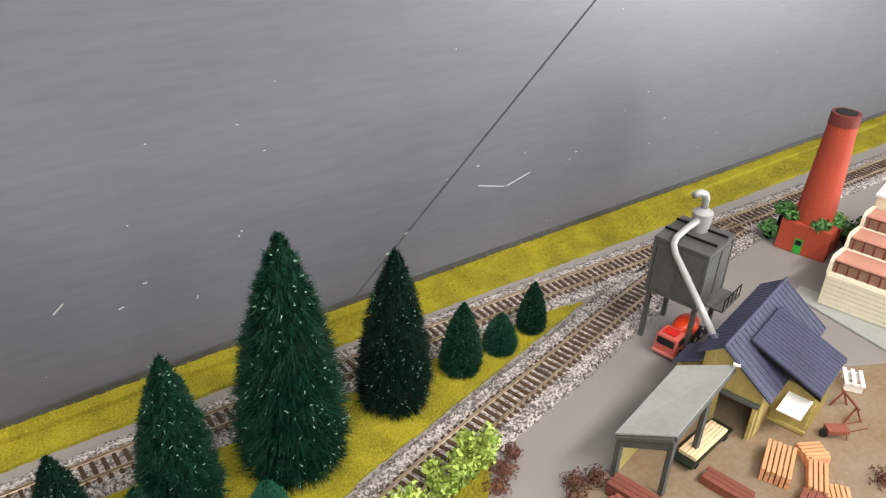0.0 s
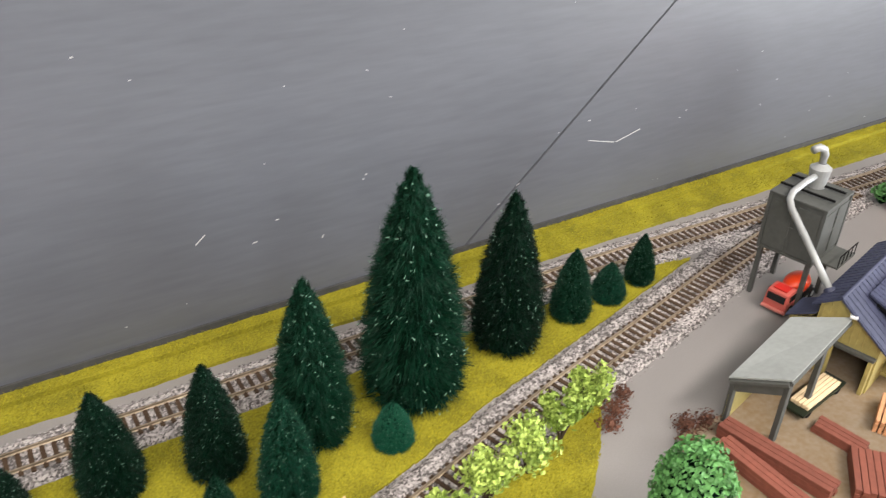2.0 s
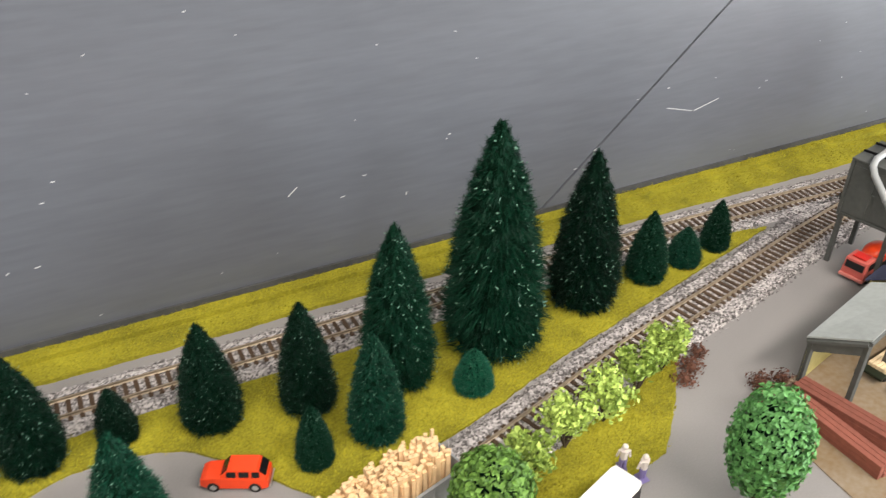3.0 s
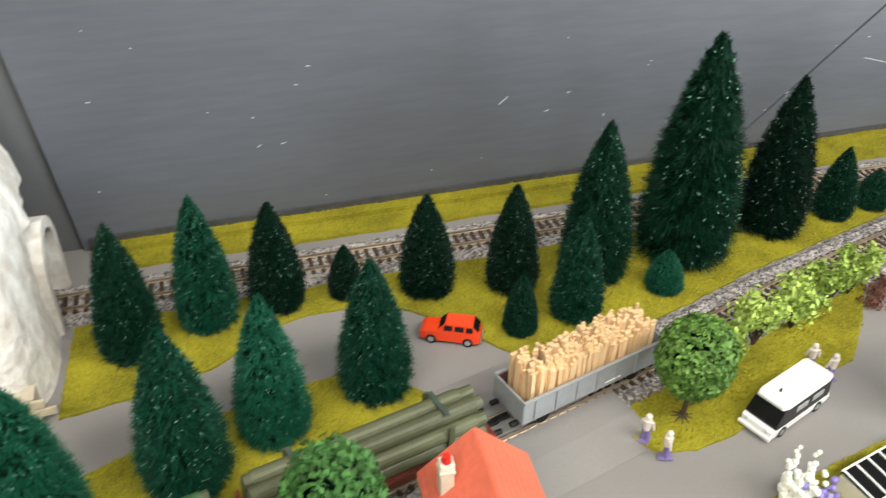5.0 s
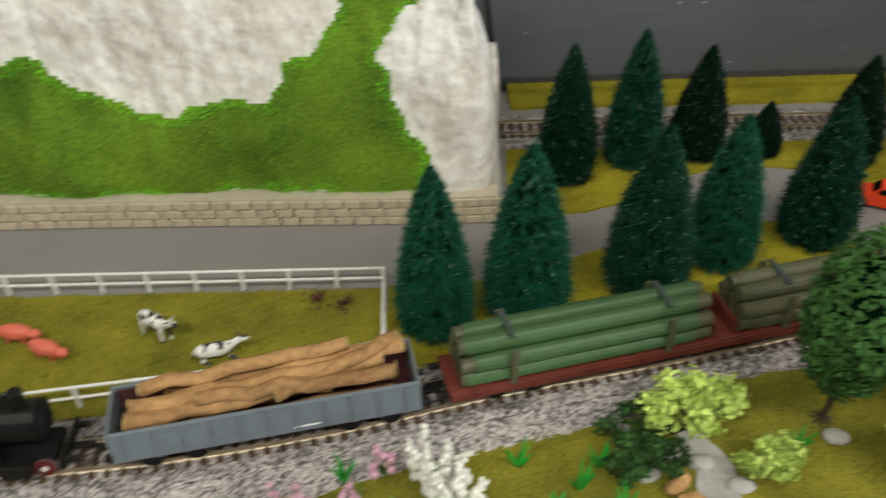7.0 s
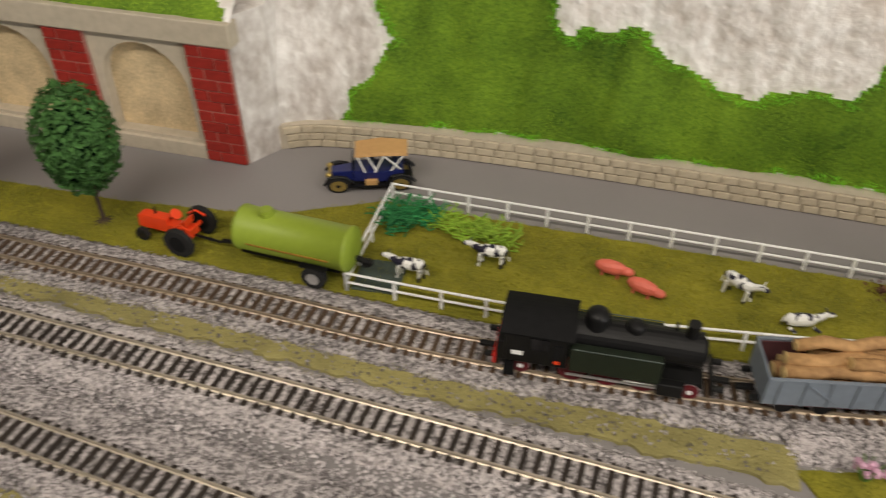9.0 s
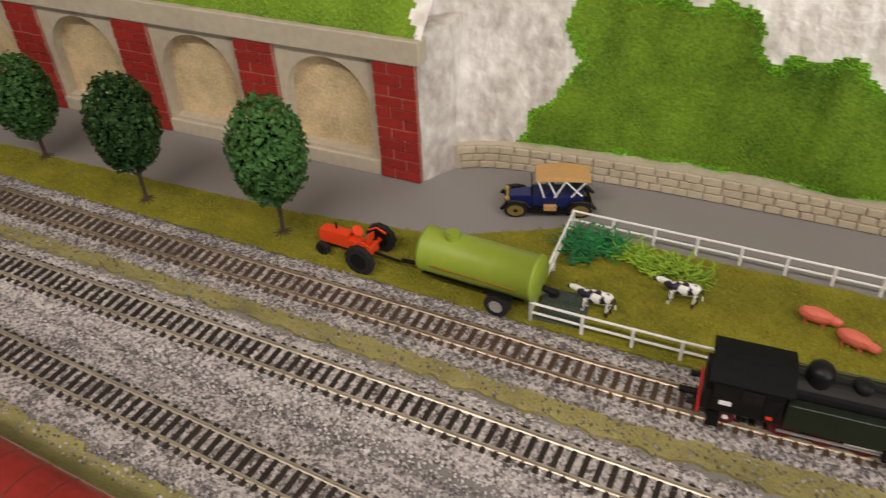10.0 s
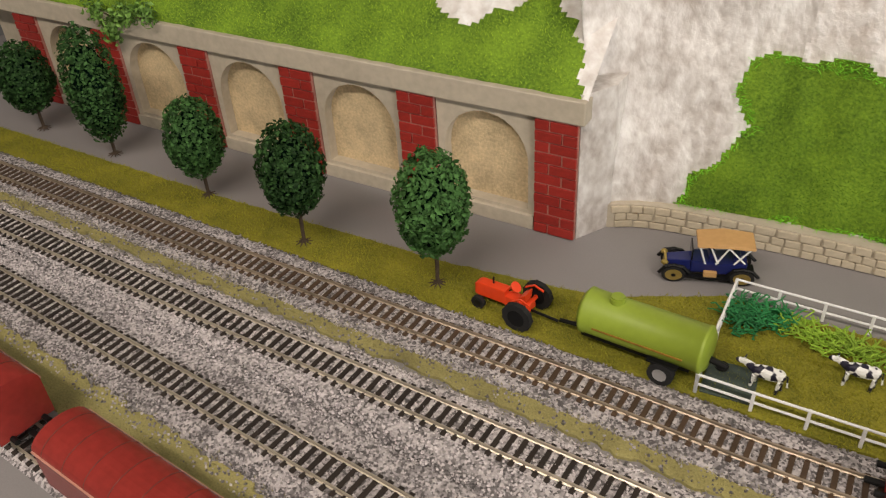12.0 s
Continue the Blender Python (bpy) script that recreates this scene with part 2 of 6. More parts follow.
# ---------- mesh helpers ----------


def mesh_of(name, bm, material, smooth=False):
    me = bpy.data.meshes.new(name)
    bm.to_mesh(me)
    bm.free()
    for m in material if isinstance(material, (list, tuple)) else [material]:
        me.materials.append(m)
    if smooth:
        me.polygons.foreach_set("use_smooth", [True] * len(me.polygons))
    return me


def part(name, bm, material, parent=None, label="", smooth=False):
    ob = new(name, mesh_of(name, bm, material, smooth))
    if parent is not None:
        ob.parent = parent
    if label:
        ob["label"] = label
    return ob


def thing(name, label, category, group="", kind=""):
    return tagged(new(name), label, category, group, kind)


def box(bm, c, s, rz=0.0, ry=0.0, bevel=0.0, rx=0.0):
    m = Matrix.Translation(c) @ Euler((radians(rx), radians(ry), radians(rz))).to_matrix().to_4x4() @ Matrix.Diagonal((*s, 1))
    r = bmesh.ops.create_cube(bm, size=1, matrix=m)
    if bevel:
        es = {e for v in r["verts"] for e in v.link_edges}
        bmesh.ops.bevel(bm, geom=list(es), offset=bevel, segments=2, affect="EDGES", profile=0.5)
    return bm


def B(c, s, rz=0.0, ry=0.0, bevel=0.0, rx=0.0):
    return box(bmesh.new(), c, s, rz, ry, bevel, rx)


def rod(bm, a, b, r, r2=None, seg=10):
    a, b = Vector(a), Vector(b)
    d = b - a
    m = Matrix.Translation((a + b) / 2) @ d.to_track_quat("Z", "Y").to_matrix().to_4x4()
    bmesh.ops.create_cone(bm, cap_ends=True, segments=seg, radius1=r, radius2=r if r2 is None else r2, depth=d.length, matrix=m)
    return bm


def R(a, b, r, r2=None, seg=10):
    return rod(bmesh.new(), a, b, r, r2, seg)


def ball(bm, c, r, sub=1, sz=(1, 1, 1)):
    bmesh.ops.create_icosphere(bm, subdivisions=sub, radius=r, matrix=Matrix.Translation(c) @ Matrix.Diagonal((*sz, 1)))
    return bm


def tube(points, r, seg=8):
    bm = bmesh.new()
    rings = []
    pts = [Vector(p) for p in points]
    for i, p in enumerate(pts):
        d = (pts[min(i + 1, len(pts) - 1)] - pts[max(i - 1, 0)]).normalized()
        q = d.to_track_quat("Z", "Y")
        rings.append([bm.verts.new(p + q @ Vector((r * math.cos(k * math.tau / seg), r * math.sin(k * math.tau / seg), 0))) for k in range(seg)])
    for a, b in zip(rings, rings[1:]):
        for k in range(seg):
            bm.faces.new((a[k], a[(k + 1) % seg], b[(k + 1) % seg], b[k]))
    bm.faces.new(rings[0][::-1])
    bm.faces.new(rings[-1])
    return bm


def prism(poly, z0, z1):
    """A flat polygon in plan, raised from z0 to z1."""
    bm = bmesh.new()
    lo = [bm.verts.new((x, y, z0)) for x, y in poly]
    hi = [bm.verts.new((x, y, z1)) for x, y in poly]
    n = len(poly)
    bm.faces.new(hi)
    bm.faces.new(lo[::-1])
    for i in range(n):
        bm.faces.new((lo[i], lo[(i + 1) % n], hi[(i + 1) % n], hi[i]))
    bmesh.ops.recalc_face_normals(bm, faces=bm.faces)
    return bm


def inside(x, y, poly):
    c = False
    for (x1, y1), (x2, y2) in zip(poly, poly[1:] + poly[:1]):
        if (y1 > y) != (y2 > y) and x < (x2 - x1) * (y - y1) / (y2 - y1) + x1:
            c = not c
    return c


def spline(keys, step):
    """Even points along a smooth curve through keys (x, y)."""
    pts = []
    k = [keys[0]] + list(keys) + [keys[-1]]
    for i in range(1, len(k) - 2):
        p0, p1, p2, p3 = (Vector(v) for v in k[i - 1 : i + 3])
        for j in range(40):
            t = j / 40
            pts.append(0.5 * (2 * p1 + (p2 - p0) * t + (2 * p0 - 5 * p1 + 4 * p2 - p3) * t * t + (3 * p1 - p0 - 3 * p2 + p3) * t ** 3))
    pts.append(Vector(keys[-1]))
    out, left = [], 0.0
    for a, b in zip(pts, pts[1:]):
        d = (b - a).length
        while left <= d and d > 0:
            out.append((a + (b - a) * left / d, (b - a).normalized()))
            left += step
        left -= d
    return out


def raw(name, verts, faces, material, parent=None, mats=None):
    me = bpy.data.meshes.new(name)
    me.from_pydata(verts, [], faces)
    for m in material if isinstance(material, (list, tuple)) else [material]:
        me.materials.append(m)
    if mats is not None:
        me.polygons.foreach_set("material_index", mats)
    ob = new(name, me)
    if parent is not None:
        ob.parent = parent
    return ob


def blades(points, h, w, lean=0.6, rng=random):
    """Thin upright fibres at points (position, normal)."""
    vs, fs = [], []
    for p, n in points:
        a = rng.random() * math.tau
        side = Vector((math.cos(a), math.sin(a), 0)) * w
        tip = (n + Vector((rng.uniform(-lean, lean), rng.uniform(-lean, lean), rng.uniform(-lean, lean) * 0.3))).normalized() * h * rng.uniform(0.6, 1.3)
        i = len(vs)
        vs += [p - side, p + side, p + tip]
        fs.append((i, i + 1, i + 2))
    return vs, fs


UP = Vector((0, 0, 1))


def ragged(poly, amp, seed):
    """The same outline cut into short pieces with a wavering edge."""
    out = []
    for (x1, y1), (x2, y2) in zip(poly, poly[1:] + poly[:1]):
        n = max(1, int(math.hypot(x2 - x1, y2 - y1) / 0.004))
        for k in range(n):
            p = Vector((x1 + (x2 - x1) * k / n, y1 + (y2 - y1) * k / n, seed))
            d = Vector((y2 - y1, x1 - x2)).normalized() * amp * (noise.noise(p * 70) + 0.7 * noise.noise(p * 190))
            out.append((p.x + d.x, p.y + d.y))
    return out


def grass_patch(name, poly, z, material, blade, count, label, h=0.0028, rough=0.0014):
    plain, poly = poly, ragged(poly, rough, count * 0.001)
    ob = part(name, prism(poly, -0.001, z), material)
    tagged(ob, label, "grass", kind="stuff")
    rng = random.Random(len(poly) * 7 + count)
    x0, x1, y0, y1 = min(p[0] for p in plain), max(p[0] for p in plain), min(p[1] for p in plain), max(p[1] for p in plain)
    pts = []
    while len(pts) < count:
        x, y = rng.uniform(x0, x1), rng.uniform(y0, y1)
        if inside(x + rng.gauss(0, rough * 0.8), y + rng.gauss(0, rough * 0.8), plain):
            pts.append((Vector((x, y, z - 0.0003)), UP))
    vs, fs = blades(pts, h, 0.0003, 0.9, rng)
    fib = raw("fibres", vs, fs, blade, ob)
    fib["kind"] = "stuff"
    return ob

# ---------- room and board ----------
tagged(part("floor", B((0.2, -0.8, -0.95), (6, 5, 0.1)), M_FLOOR), "plain grey room floor", "floor", kind="structure")
tagged(part("ceiling", B((0.2, -0.8, 1.65), (6, 5, 0.1)), M_ROOM), "plain pale ceiling", "ceiling", kind="structure")
tagged(part("wall_north", B((0.2, 1.25, 0.35), (6, 0.1, 2.6)), M_ROOM), "plain pale room wall", "wall", kind="structure")
tagged(part("wall_south", B((0.2, -3.25, 0.35), (6, 0.1, 2.6)), M_ROOM), "plain pale room wall", "wall", kind="structure")
tagged(part("wall_west", B((-2.75, -1.0, 0.35), (0.1, 4.4, 2.6)), M_ROOM), "plain pale room wall", "wall", kind="structure")
tagged(part("wall_east", B((3.15, -1.0, 0.35), (0.1, 4.4, 2.6)), M_ROOM), "plain pale room wall", "wall", kind="structure")
tagged(part("ground", B((0.35, -0.27, -0.02), (3.3, 0.70, 0.04)), M_ROAD), "grey painted baseboard that forms roads and yards", "ground", kind="structure")
for lx in (-1.2, 0.3, 1.8):
    for ly in (-0.55, 0.03):
        tagged(part("board_leg", B((lx, ly, -0.47), (0.05, 0.05, 0.86), bevel=0.004), M_ROOM), "plain leg under the layout baseboard", "leg", "board legs")

win = thing("window_1", "white framed daylight window in the end wall of the room", "window", kind="structure")
part("pane", B((3.093, -2.1, 0.45), (0.008, 1.66, 1.46)), M_PANE, win)
for wy in (-2.96, -1.24):
    part("window_frame", B((3.085, wy, 0.45), (0.03, 0.06, 1.66), bevel=0.004), M_WHITE, win)
for wz in (-0.31, 1.21):
    part("window_frame", B((3.085, -2.1, wz), (0.03, 1.66, 0.06), bevel=0.004), M_WHITE, win)

WY = 0.027  # face of the backdrop
board = thing("backdrop", "grey painted backdrop board with scratches and a joint", "backdrop", kind="structure")
JX0, JZ0, JX1, JZ1 = 0.688, 0.004, 0.978, 0.265  # the slanting joint, ground to top


def joint_x(z):
    return JX0 + (JX1 - JX0) * (z - JZ0) / (JZ1 - JZ0)


def slab(xa0, xa1, xb0, xb1, z0, z1, y):
    bm = bmesh.new()
    vs = [bm.verts.new(p) for p in ((xa0, y, z0), (xa1, y, z0), (xb1, y, z1), (xb0, y, z1), (xa0, y + 0.012, z0), (xa1, y + 0.012, z0), (xb1, y + 0.012, z1), (xb0, y + 0.012, z1))]
    for f in ((0, 1, 2, 3), (5, 4, 7, 6), (4, 0, 3, 7), (1, 5, 6, 2), (3, 2, 6, 7), (4, 5, 1, 0)):
        bm.faces.new([vs[i] for i in f])
    return bm


ZT = 0.62
part("board_panel", slab(0.121, joint_x(-0.002) - 0.0014, 0.055, joint_x(ZT) - 0.0003, -0.002, ZT, WY), M_BOARD, board)
part("board_panel", slab(joint_x(-0.002) + 0.0010, 2.0, joint_x(ZT) + 0.0002, 2.0, -0.002, ZT, WY - 0.0012), M_BOARD, board)
# added black sheet: shade in the joint and corner gap is its colour
part("backing", B((1.0, WY + 0.035, 0.3), (2.0, 0.006, 0.62)), M_HOLLOW_SHADE, board)
side = thing("side_board", "dark grey board standing in the corner behind the mountain", "board", kind="structure")
part("panel", slab(0.086, 0.1205, 0.015, 0.0545, -0.002, ZT - 0.01, WY + 0.004), M_BOARD_LOW, side)
# no real trim: an added strip whose dark colour stands for shade
tagged(part("trim", B((1.055, WY - 0.0018, 0.0062), (1.86, 0.0022, 0.0125)), M_FOOT_SHADE), "added dark grey strip standing for the shade along the foot of the backdrop", "trim", kind="structure")
# scratches and chips in the paint
rng = random.Random(5)
scr = thing("paint_scratches", "small pale scratches and chips in the backdrop paint", "scratches", kind="stuff")
bm = bmesh.new()
for x, z, l, a in ((0.465, 0.086, 0.010, 40), (0.505, 0.072, 0.004, 10), (0.560, 0.0615, 0.003, 70), (0.843, 0.0825, 0.033, -15), (0.876, 0.0815, 0.030, 14), (0.306, 0.1327, 0.003, 0), (0.296, 0.119, 0.003, 0),
                   (0.149, 0.122, 0.003, 0), (0.282, 0.072, 0.004, 10), (0.263, 0.072, 0.003, 30), (0.524, 0.0866, 0.003, 0), (0.825, 0.107, 0.003, 0), (0.73, 0.045, 0.003, 10), (0.75, 0.06, 0.004, 20)):
    box(bm, (x, WY - (0.0016 if x > joint_x(z) else 0.0003), z), (l, 0.0005, 0.0008), ry=-a)
for k in range(60):
    x, z = rng.uniform(0.14, 1.5), rng.uniform(0.02, 0.30)
    box(bm, (x, WY - (0.0016 if x > joint_x(z) else 0.0003), z), (rng.uniform(0.0006, 0.0022), 0.0005, rng.uniform(0.0005, 0.001)), ry=rng.uniform(-30, 30))
part("chips", bm, mat("bare_paint", (0.45, 0.45, 0.47), 0.6, 200, 0.1, 0), scr)

# ---------- tracks ----------
REAR = [(0.06, -0.0445), (0.4, -0.0445), (0.75, -0.0450), (0.9, -0.0500), (1.0, -0.0545), (1.15, -0.0600), (1.40, -0.066), (1.75, -0.07)]
FRONT = [(-1.15, -0.330), (-0.9, -0.334), (-0.65, -0.341), (-0.40, -0.347), (-0.25, -0.352), (-0.1, -0.345), (0.0, -0.330), (0.1, -0.305), (0.2, -0.284), (0.36, -0.246), (0.5, -0.209), (0.65, -0.164), (0.78, -0.1325), (0.91, -0.1005), (1.02, -0.080), (1.12, -0.069)]
MID = [(-1.15, -0.379), (-0.69, -0.397), (-0.45, -0.406), (-0.244, -0.415), (0.0, -0.428)]
FORE = [(-1.15, -0.414), (-0.81, -0.4427), (-0.477, -0.470), (-0.2, -0.494)]
SIDING = [(-1.15, -0.490), (-0.66, -0.533), (-0.30, -0.565)]
RAIL_Z = 0.0062


def sweep(line, offs, name, material, parent):
    """A bar along a line; offs: the corners of its section (across, up)."""
    vs, fs, n = [], [], len(offs)
    for p, d in line:
        s = Vector((-d.y, d.x))
        vs += [(p.x + s.x * o, p.y + s.y * o, z) for o, z in offs]
    for i in range(len(line) - 1):
        for k in range(n):
            fs.append((i * n + k, i * n + (k + 1) % n, (i + 1) * n + (k + 1) % n, (i + 1) * n + k))
    fs += [tuple(range(n))[::-1], tuple(range((len(line) - 1) * n, len(line) * n))]
    return raw(name, vs, fs, material, parent)


def rail_section(o):
    w = 0.0011
    return [(o + w / 2, RAIL_Z), (o + w / 2, RAIL_Z - 0.0008), (o + 0.0003, RAIL_Z - 0.0010), (o + 0.0003, RAIL_Z - 0.0018), (o + w, RAIL_Z - 0.0024),
            (o - w, RAIL_Z - 0.0024), (o - 0.0003, RAIL_Z - 0.0018), (o - 0.0003, RAIL_Z - 0.0010), (o - w / 2, RAIL_Z - 0.0008), (o - w / 2, RAIL_Z)]


def sleeper_mesh(material):
    bm = B((0, 0, 0.0030), (0.0031, 0.0255, 0.0016), bevel=0.0002)
    for o in (-0.0083, 0.0083):
        box(bm, (0, o - 0.0014, 0.0041), (0.0016, 0.0012, 0.0007))
        box(bm, (0, o + 0.0014, 0.0041), (0.0016, 0.0012, 0.0007))
    return mesh_of("sleeper", bm, material)


SLEEPER, SLEEPER2 = sleeper_mesh(M_SLEEP), sleeper_mesh(M_SLEEP2)


def ballast(keys, wl, wr, name="ballast"):
    line = spline(keys, 0.01)
    ob = sweep(line, [(wl + 0.006, -0.001), (wl, 0.0026), (-wr, 0.0026), (-wr - 0.006, -0.001)], name, M_BED, None)
    return tagged(ob, "pale grey gravel ballast bed under the track", "ballast", kind="stuff")


def gravel(keys, wl, wr, count, seed):
    """Loose stones strewn over a bed."""
    rg = random.Random(seed)
    line = spline(keys, 0.002)
    vs, fs = [], []
    for _ in range(count):
        p, d = rg.choice(line)
        o = rg.uniform(-wr - 0.007, wl + 0.007)
        edge = max(0.0, o - wl, -wr - o)
        z = 0.0026 - edge * 0.45
        c = Vector((p.x - d.y * o + rg.uniform(-0.001, 0.001), p.y + d.x * o, z))
        r = rg.uniform(0.0006, 0.0014)
        q = Euler((rg.random() * 6, rg.random() * 6, rg.random() * 6)).to_matrix()
        i = len(vs)
        vs += [c + q @ (Vector(v) * r * rg.uniform(0.7, 1.25)) for v in ((1, 0, 0), (-1, 0, 0), (0, 1, 0), (0, -1, 0), (0, 0, 0.8), (0, 0, -0.8))]
        fs += [(i + a, i + b, i + e) for a, b, e in ((0, 2, 4), (2, 1, 4), (1, 3, 4), (3, 0, 4), (2, 0, 5), (1, 2, 5), (3, 1, 5), (0, 3, 5))]
    ob = raw("loose_gravel", vs, fs, M_GRAVEL)
    return tagged(ob, "loose grey and white gravel stones beside the rails", "gravel", kind="stuff")


def track(keys, label, smesh, rmat):
    t = thing("railway_track", label, "track", "model railway tracks")
    line = spline(keys, 0.004)
    sweep(line, rail_section(0.00825 + 0.0004), "rail", rmat, t)
    sweep(line, rail_section(-0.00825 - 0.0004), "rail", rmat, t)
    return t, smesh, spline(keys, 0.0073)


ballast(REAR, 0.019, 0.019), gravel(REAR, 0.019, 0.019, 12000, 1)
ballast(FRONT, 0.022, 0.022), gravel(FRONT, 0.023, 0.023, 21000, 2)
ballast(MID, 0.018, 0.022), gravel(MID, 0.017, 0.034, 16000, 3)
ballast(FORE, 0.030, 0.022), gravel(FORE, 0.034, 0.024, 18000, 4)
ballast(SIDING, 0.012, 0.012)
gravel([(-1.1, -0.355), (-0.65, -0.3685), (-0.4, -0.3765), (-0.25, -0.3835), (-0.07, -0.384)], 0.006, 0.006, 1500, 6)
NEAR = [(-0.07, -0.3420), (-0.04, -0.3372), (0.0, -0.330), (0.1, -0.305), (0.16, -0.292)]
ballast(NEAR, -0.0215, 0.036), gravel(NEAR, -0.020, 0.036, 2000, 8)
gravel([(-1.1, -0.446), (-0.76, -0.476), (-0.51, -0.499), (-0.2, -0.524)], 0.006, 0.006, 2600, 7)
tracks = [track(REAR, "single track of worn rails along the backdrop", SLEEPER2, M_RAILRUST), track(FRONT, "curving brown track that carries the log train", SLEEPER2, M_RAILRUST),
          track(MID, "straight dark track with shiny worn rails", SLEEPER, M_RAIL), track(FORE, "foremost straight dark track with shiny rails", SLEEPER, M_RAIL),
          track(SIDING, "track under the maroon coaches", SLEEPER, M_RAIL)]

# level crossing boards between and beside the rails
cross = thing("level_crossing", "grey boards that carry the road over the track", "crossing", kind="structure")
cl = [(p, d) for p, d in spline(FRONT, 0.004) if 0.352 < p.x < 0.425]
sweep(cl, [(0.0060, 0.0030), (0.0060, 0.0056), (-0.0060, 0.0056), (-0.0060, 0.0030)], "centre_board", M_ROAD, cross)
sweep([(p, d) for p, d in spline(FRONT, 0.004) if 0.345 < p.x < 0.44], [(-0.0105, 0.001), (-0.0105, 0.0052), (-0.030, 0.0042), (-0.055, 0.0003)], "ramp_board", M_ROAD, cross)
sweep([(p, d) for p, d in spline(FRONT, 0.004) if 0.345 < p.x < 0.42], [(0.050, 0.0003), (0.026, 0.0042), (0.0105, 0.0052), (0.0105, 0.001)], "ramp_board", M_ROAD, cross)

# ---------- grass ----------
grass_patch("grass_verge", [(0.128, -0.008), (0.6, -0.012), (1.0, -0.020), (1.7, -0.028), (1.7, 0.024), (0.128, 0.026)], 0.0032, M_GRASS, M_BLADE, 26000, "yellow-green flock strip along the backdrop")
grass_patch("verge_bank", [(0.128, 0.013), (1.7, 0.010), (1.7, 0.0238), (0.128, 0.0238)], 0.0075, M_GRASS, M_BLADE, 12000, "yellow-green flock bank heaped against the backdrop")
grass_patch("grass_island", [(0.119, -0.072), (0.115, -0.16), (0.165, -0.152), (0.209, -0.139), (0.245, -0.112), (0.275, -0.102), (0.31, -0.104), (0.338, -0.113), (0.365, -0.138), (0.388, -0.17), (0.41, -0.196), (0.46, -0.189), (0.52, -0.173), (0.61, -0.144), (0.74, -0.112), (0.874, -0.078), (0.84, -0.072), (0.5, -0.070)], 0.0018, M_GRASS, M_BLADE, 24000, "yellow-green flock island under the pine trees")
grass_patch("grass_bank", [(0.036, -0.225), (0.10, -0.222), (0.165, -0.196), (0.25, -0.172), (0.29, -0.170), (0.31, -0.180), (0.338, -0.206), (0.29, -0.232), (0.25, -0.243), (0.15, -0.270), (0.06, -0.294), (0.036, -0.296)], 0.0018, M_GRASS, M_BLADE, 11000, "yellow-green flock bank between road and track")
grass_patch("pasture", [(-1.1, -0.272), (-0.73, -0.276), (-0.52, -0.273), (-0.41, -0.261), (-0.335, -0.224), (0.034, -0.226), (0.034, -0.294), (-0.02, -0.308), (-0.10, -0.318), (-0.25, -0.325), (-0.5, -0.319), (-0.9, -0.308), (-1.1, -0.305)], 0.0018, M_FGRASS, M_FBLADE, 34000, "dull olive-green flock pasture and verge")
grass_patch("bush_verge", [(0.440, -0.246), (0.436, -0.268), (0.446, -0.286), (0.470, -0.291), (0.50, -0.286), (0.56, -0.262), (0.612, -0.252), (0.648, -0.218), (0.684, -0.178), (0.60, -0.205), (0.52, -0.229)], 0.0018, M_GRASS, M_BLADE, 6000, "yellow-green flock verge round the lime bushes")
grass_patch("garden_lawn", [(-0.062, -0.386), (0.0, -0.374), (0.06, -0.350), (0.13, -0.326), (0.24, -0.302), (0.296, -0.296), (0.296, -0.425), (0.0, -0.420), (-0.05, -0.402)], 0.0018, M_FGRASS, M_FBLADE, 8000, "olive-green flock lawn of the house garden")
grass_patch("near_verge", [(0.455, -0.350), (0.489, -0.333), (0.537, -0.323), (0.58, -0.316), (0.64, -0.318), (0.69, -0.335), (0.69, -0.42), (0.455, -0.42)], 0.0018, M_GRASS, M_BLADE, 5000, "yellow-green flock verge beside the road")
grass_patch("dry_strip", [(-1.1, -0.351), (-0.65, -0.363), (-0.4, -0.370), (-0.25, -0.377), (-0.06, -0.373), (-0.06, -0.396), (-0.25, -0.390), (-0.4, -0.383), (-0.65, -0.374), (-1.1, -0.359)], 0.0023, M_GRASS2, M_GRASS2, 15000, "dry tan flock strip between two tracks", 0.0022, 0.0040)
grass_patch("dry_verge", [(-1.1, -0.444), (-0.76, -0.474), (-0.51, -0.497), (-0.2, -0.522), (-0.2, -0.548), (-0.66, -0.512), (-1.1, -0.470)], 0.0022, M_GRASS2, M_GRASS2, 14000, "dry tan flock strip before the maroon coaches", 0.0020, 0.0042)
tagged(part("yard", prism([(0.752, -0.236), (0.70, -0.236), (0.690, -0.29), (0.685, -0.40), (1.02, -0.42), (1.03, -0.285), (0.985, -0.262), (0.90, -0.213)], -0.001, 0.0008), M_YARD), "brown earth yard of the sawmill", "ground", kind="structure")

# ---------- retaining wall with arches ----------
RY = -0.203
wall = thing("retaining_wall", "beige retaining wall with blind arches and red brick pilasters", "wall", kind="structure")
PIL = [(-0.4855 - 0.1172 * k, -0.4516 - 0.1172 * k) for k in range(6)]


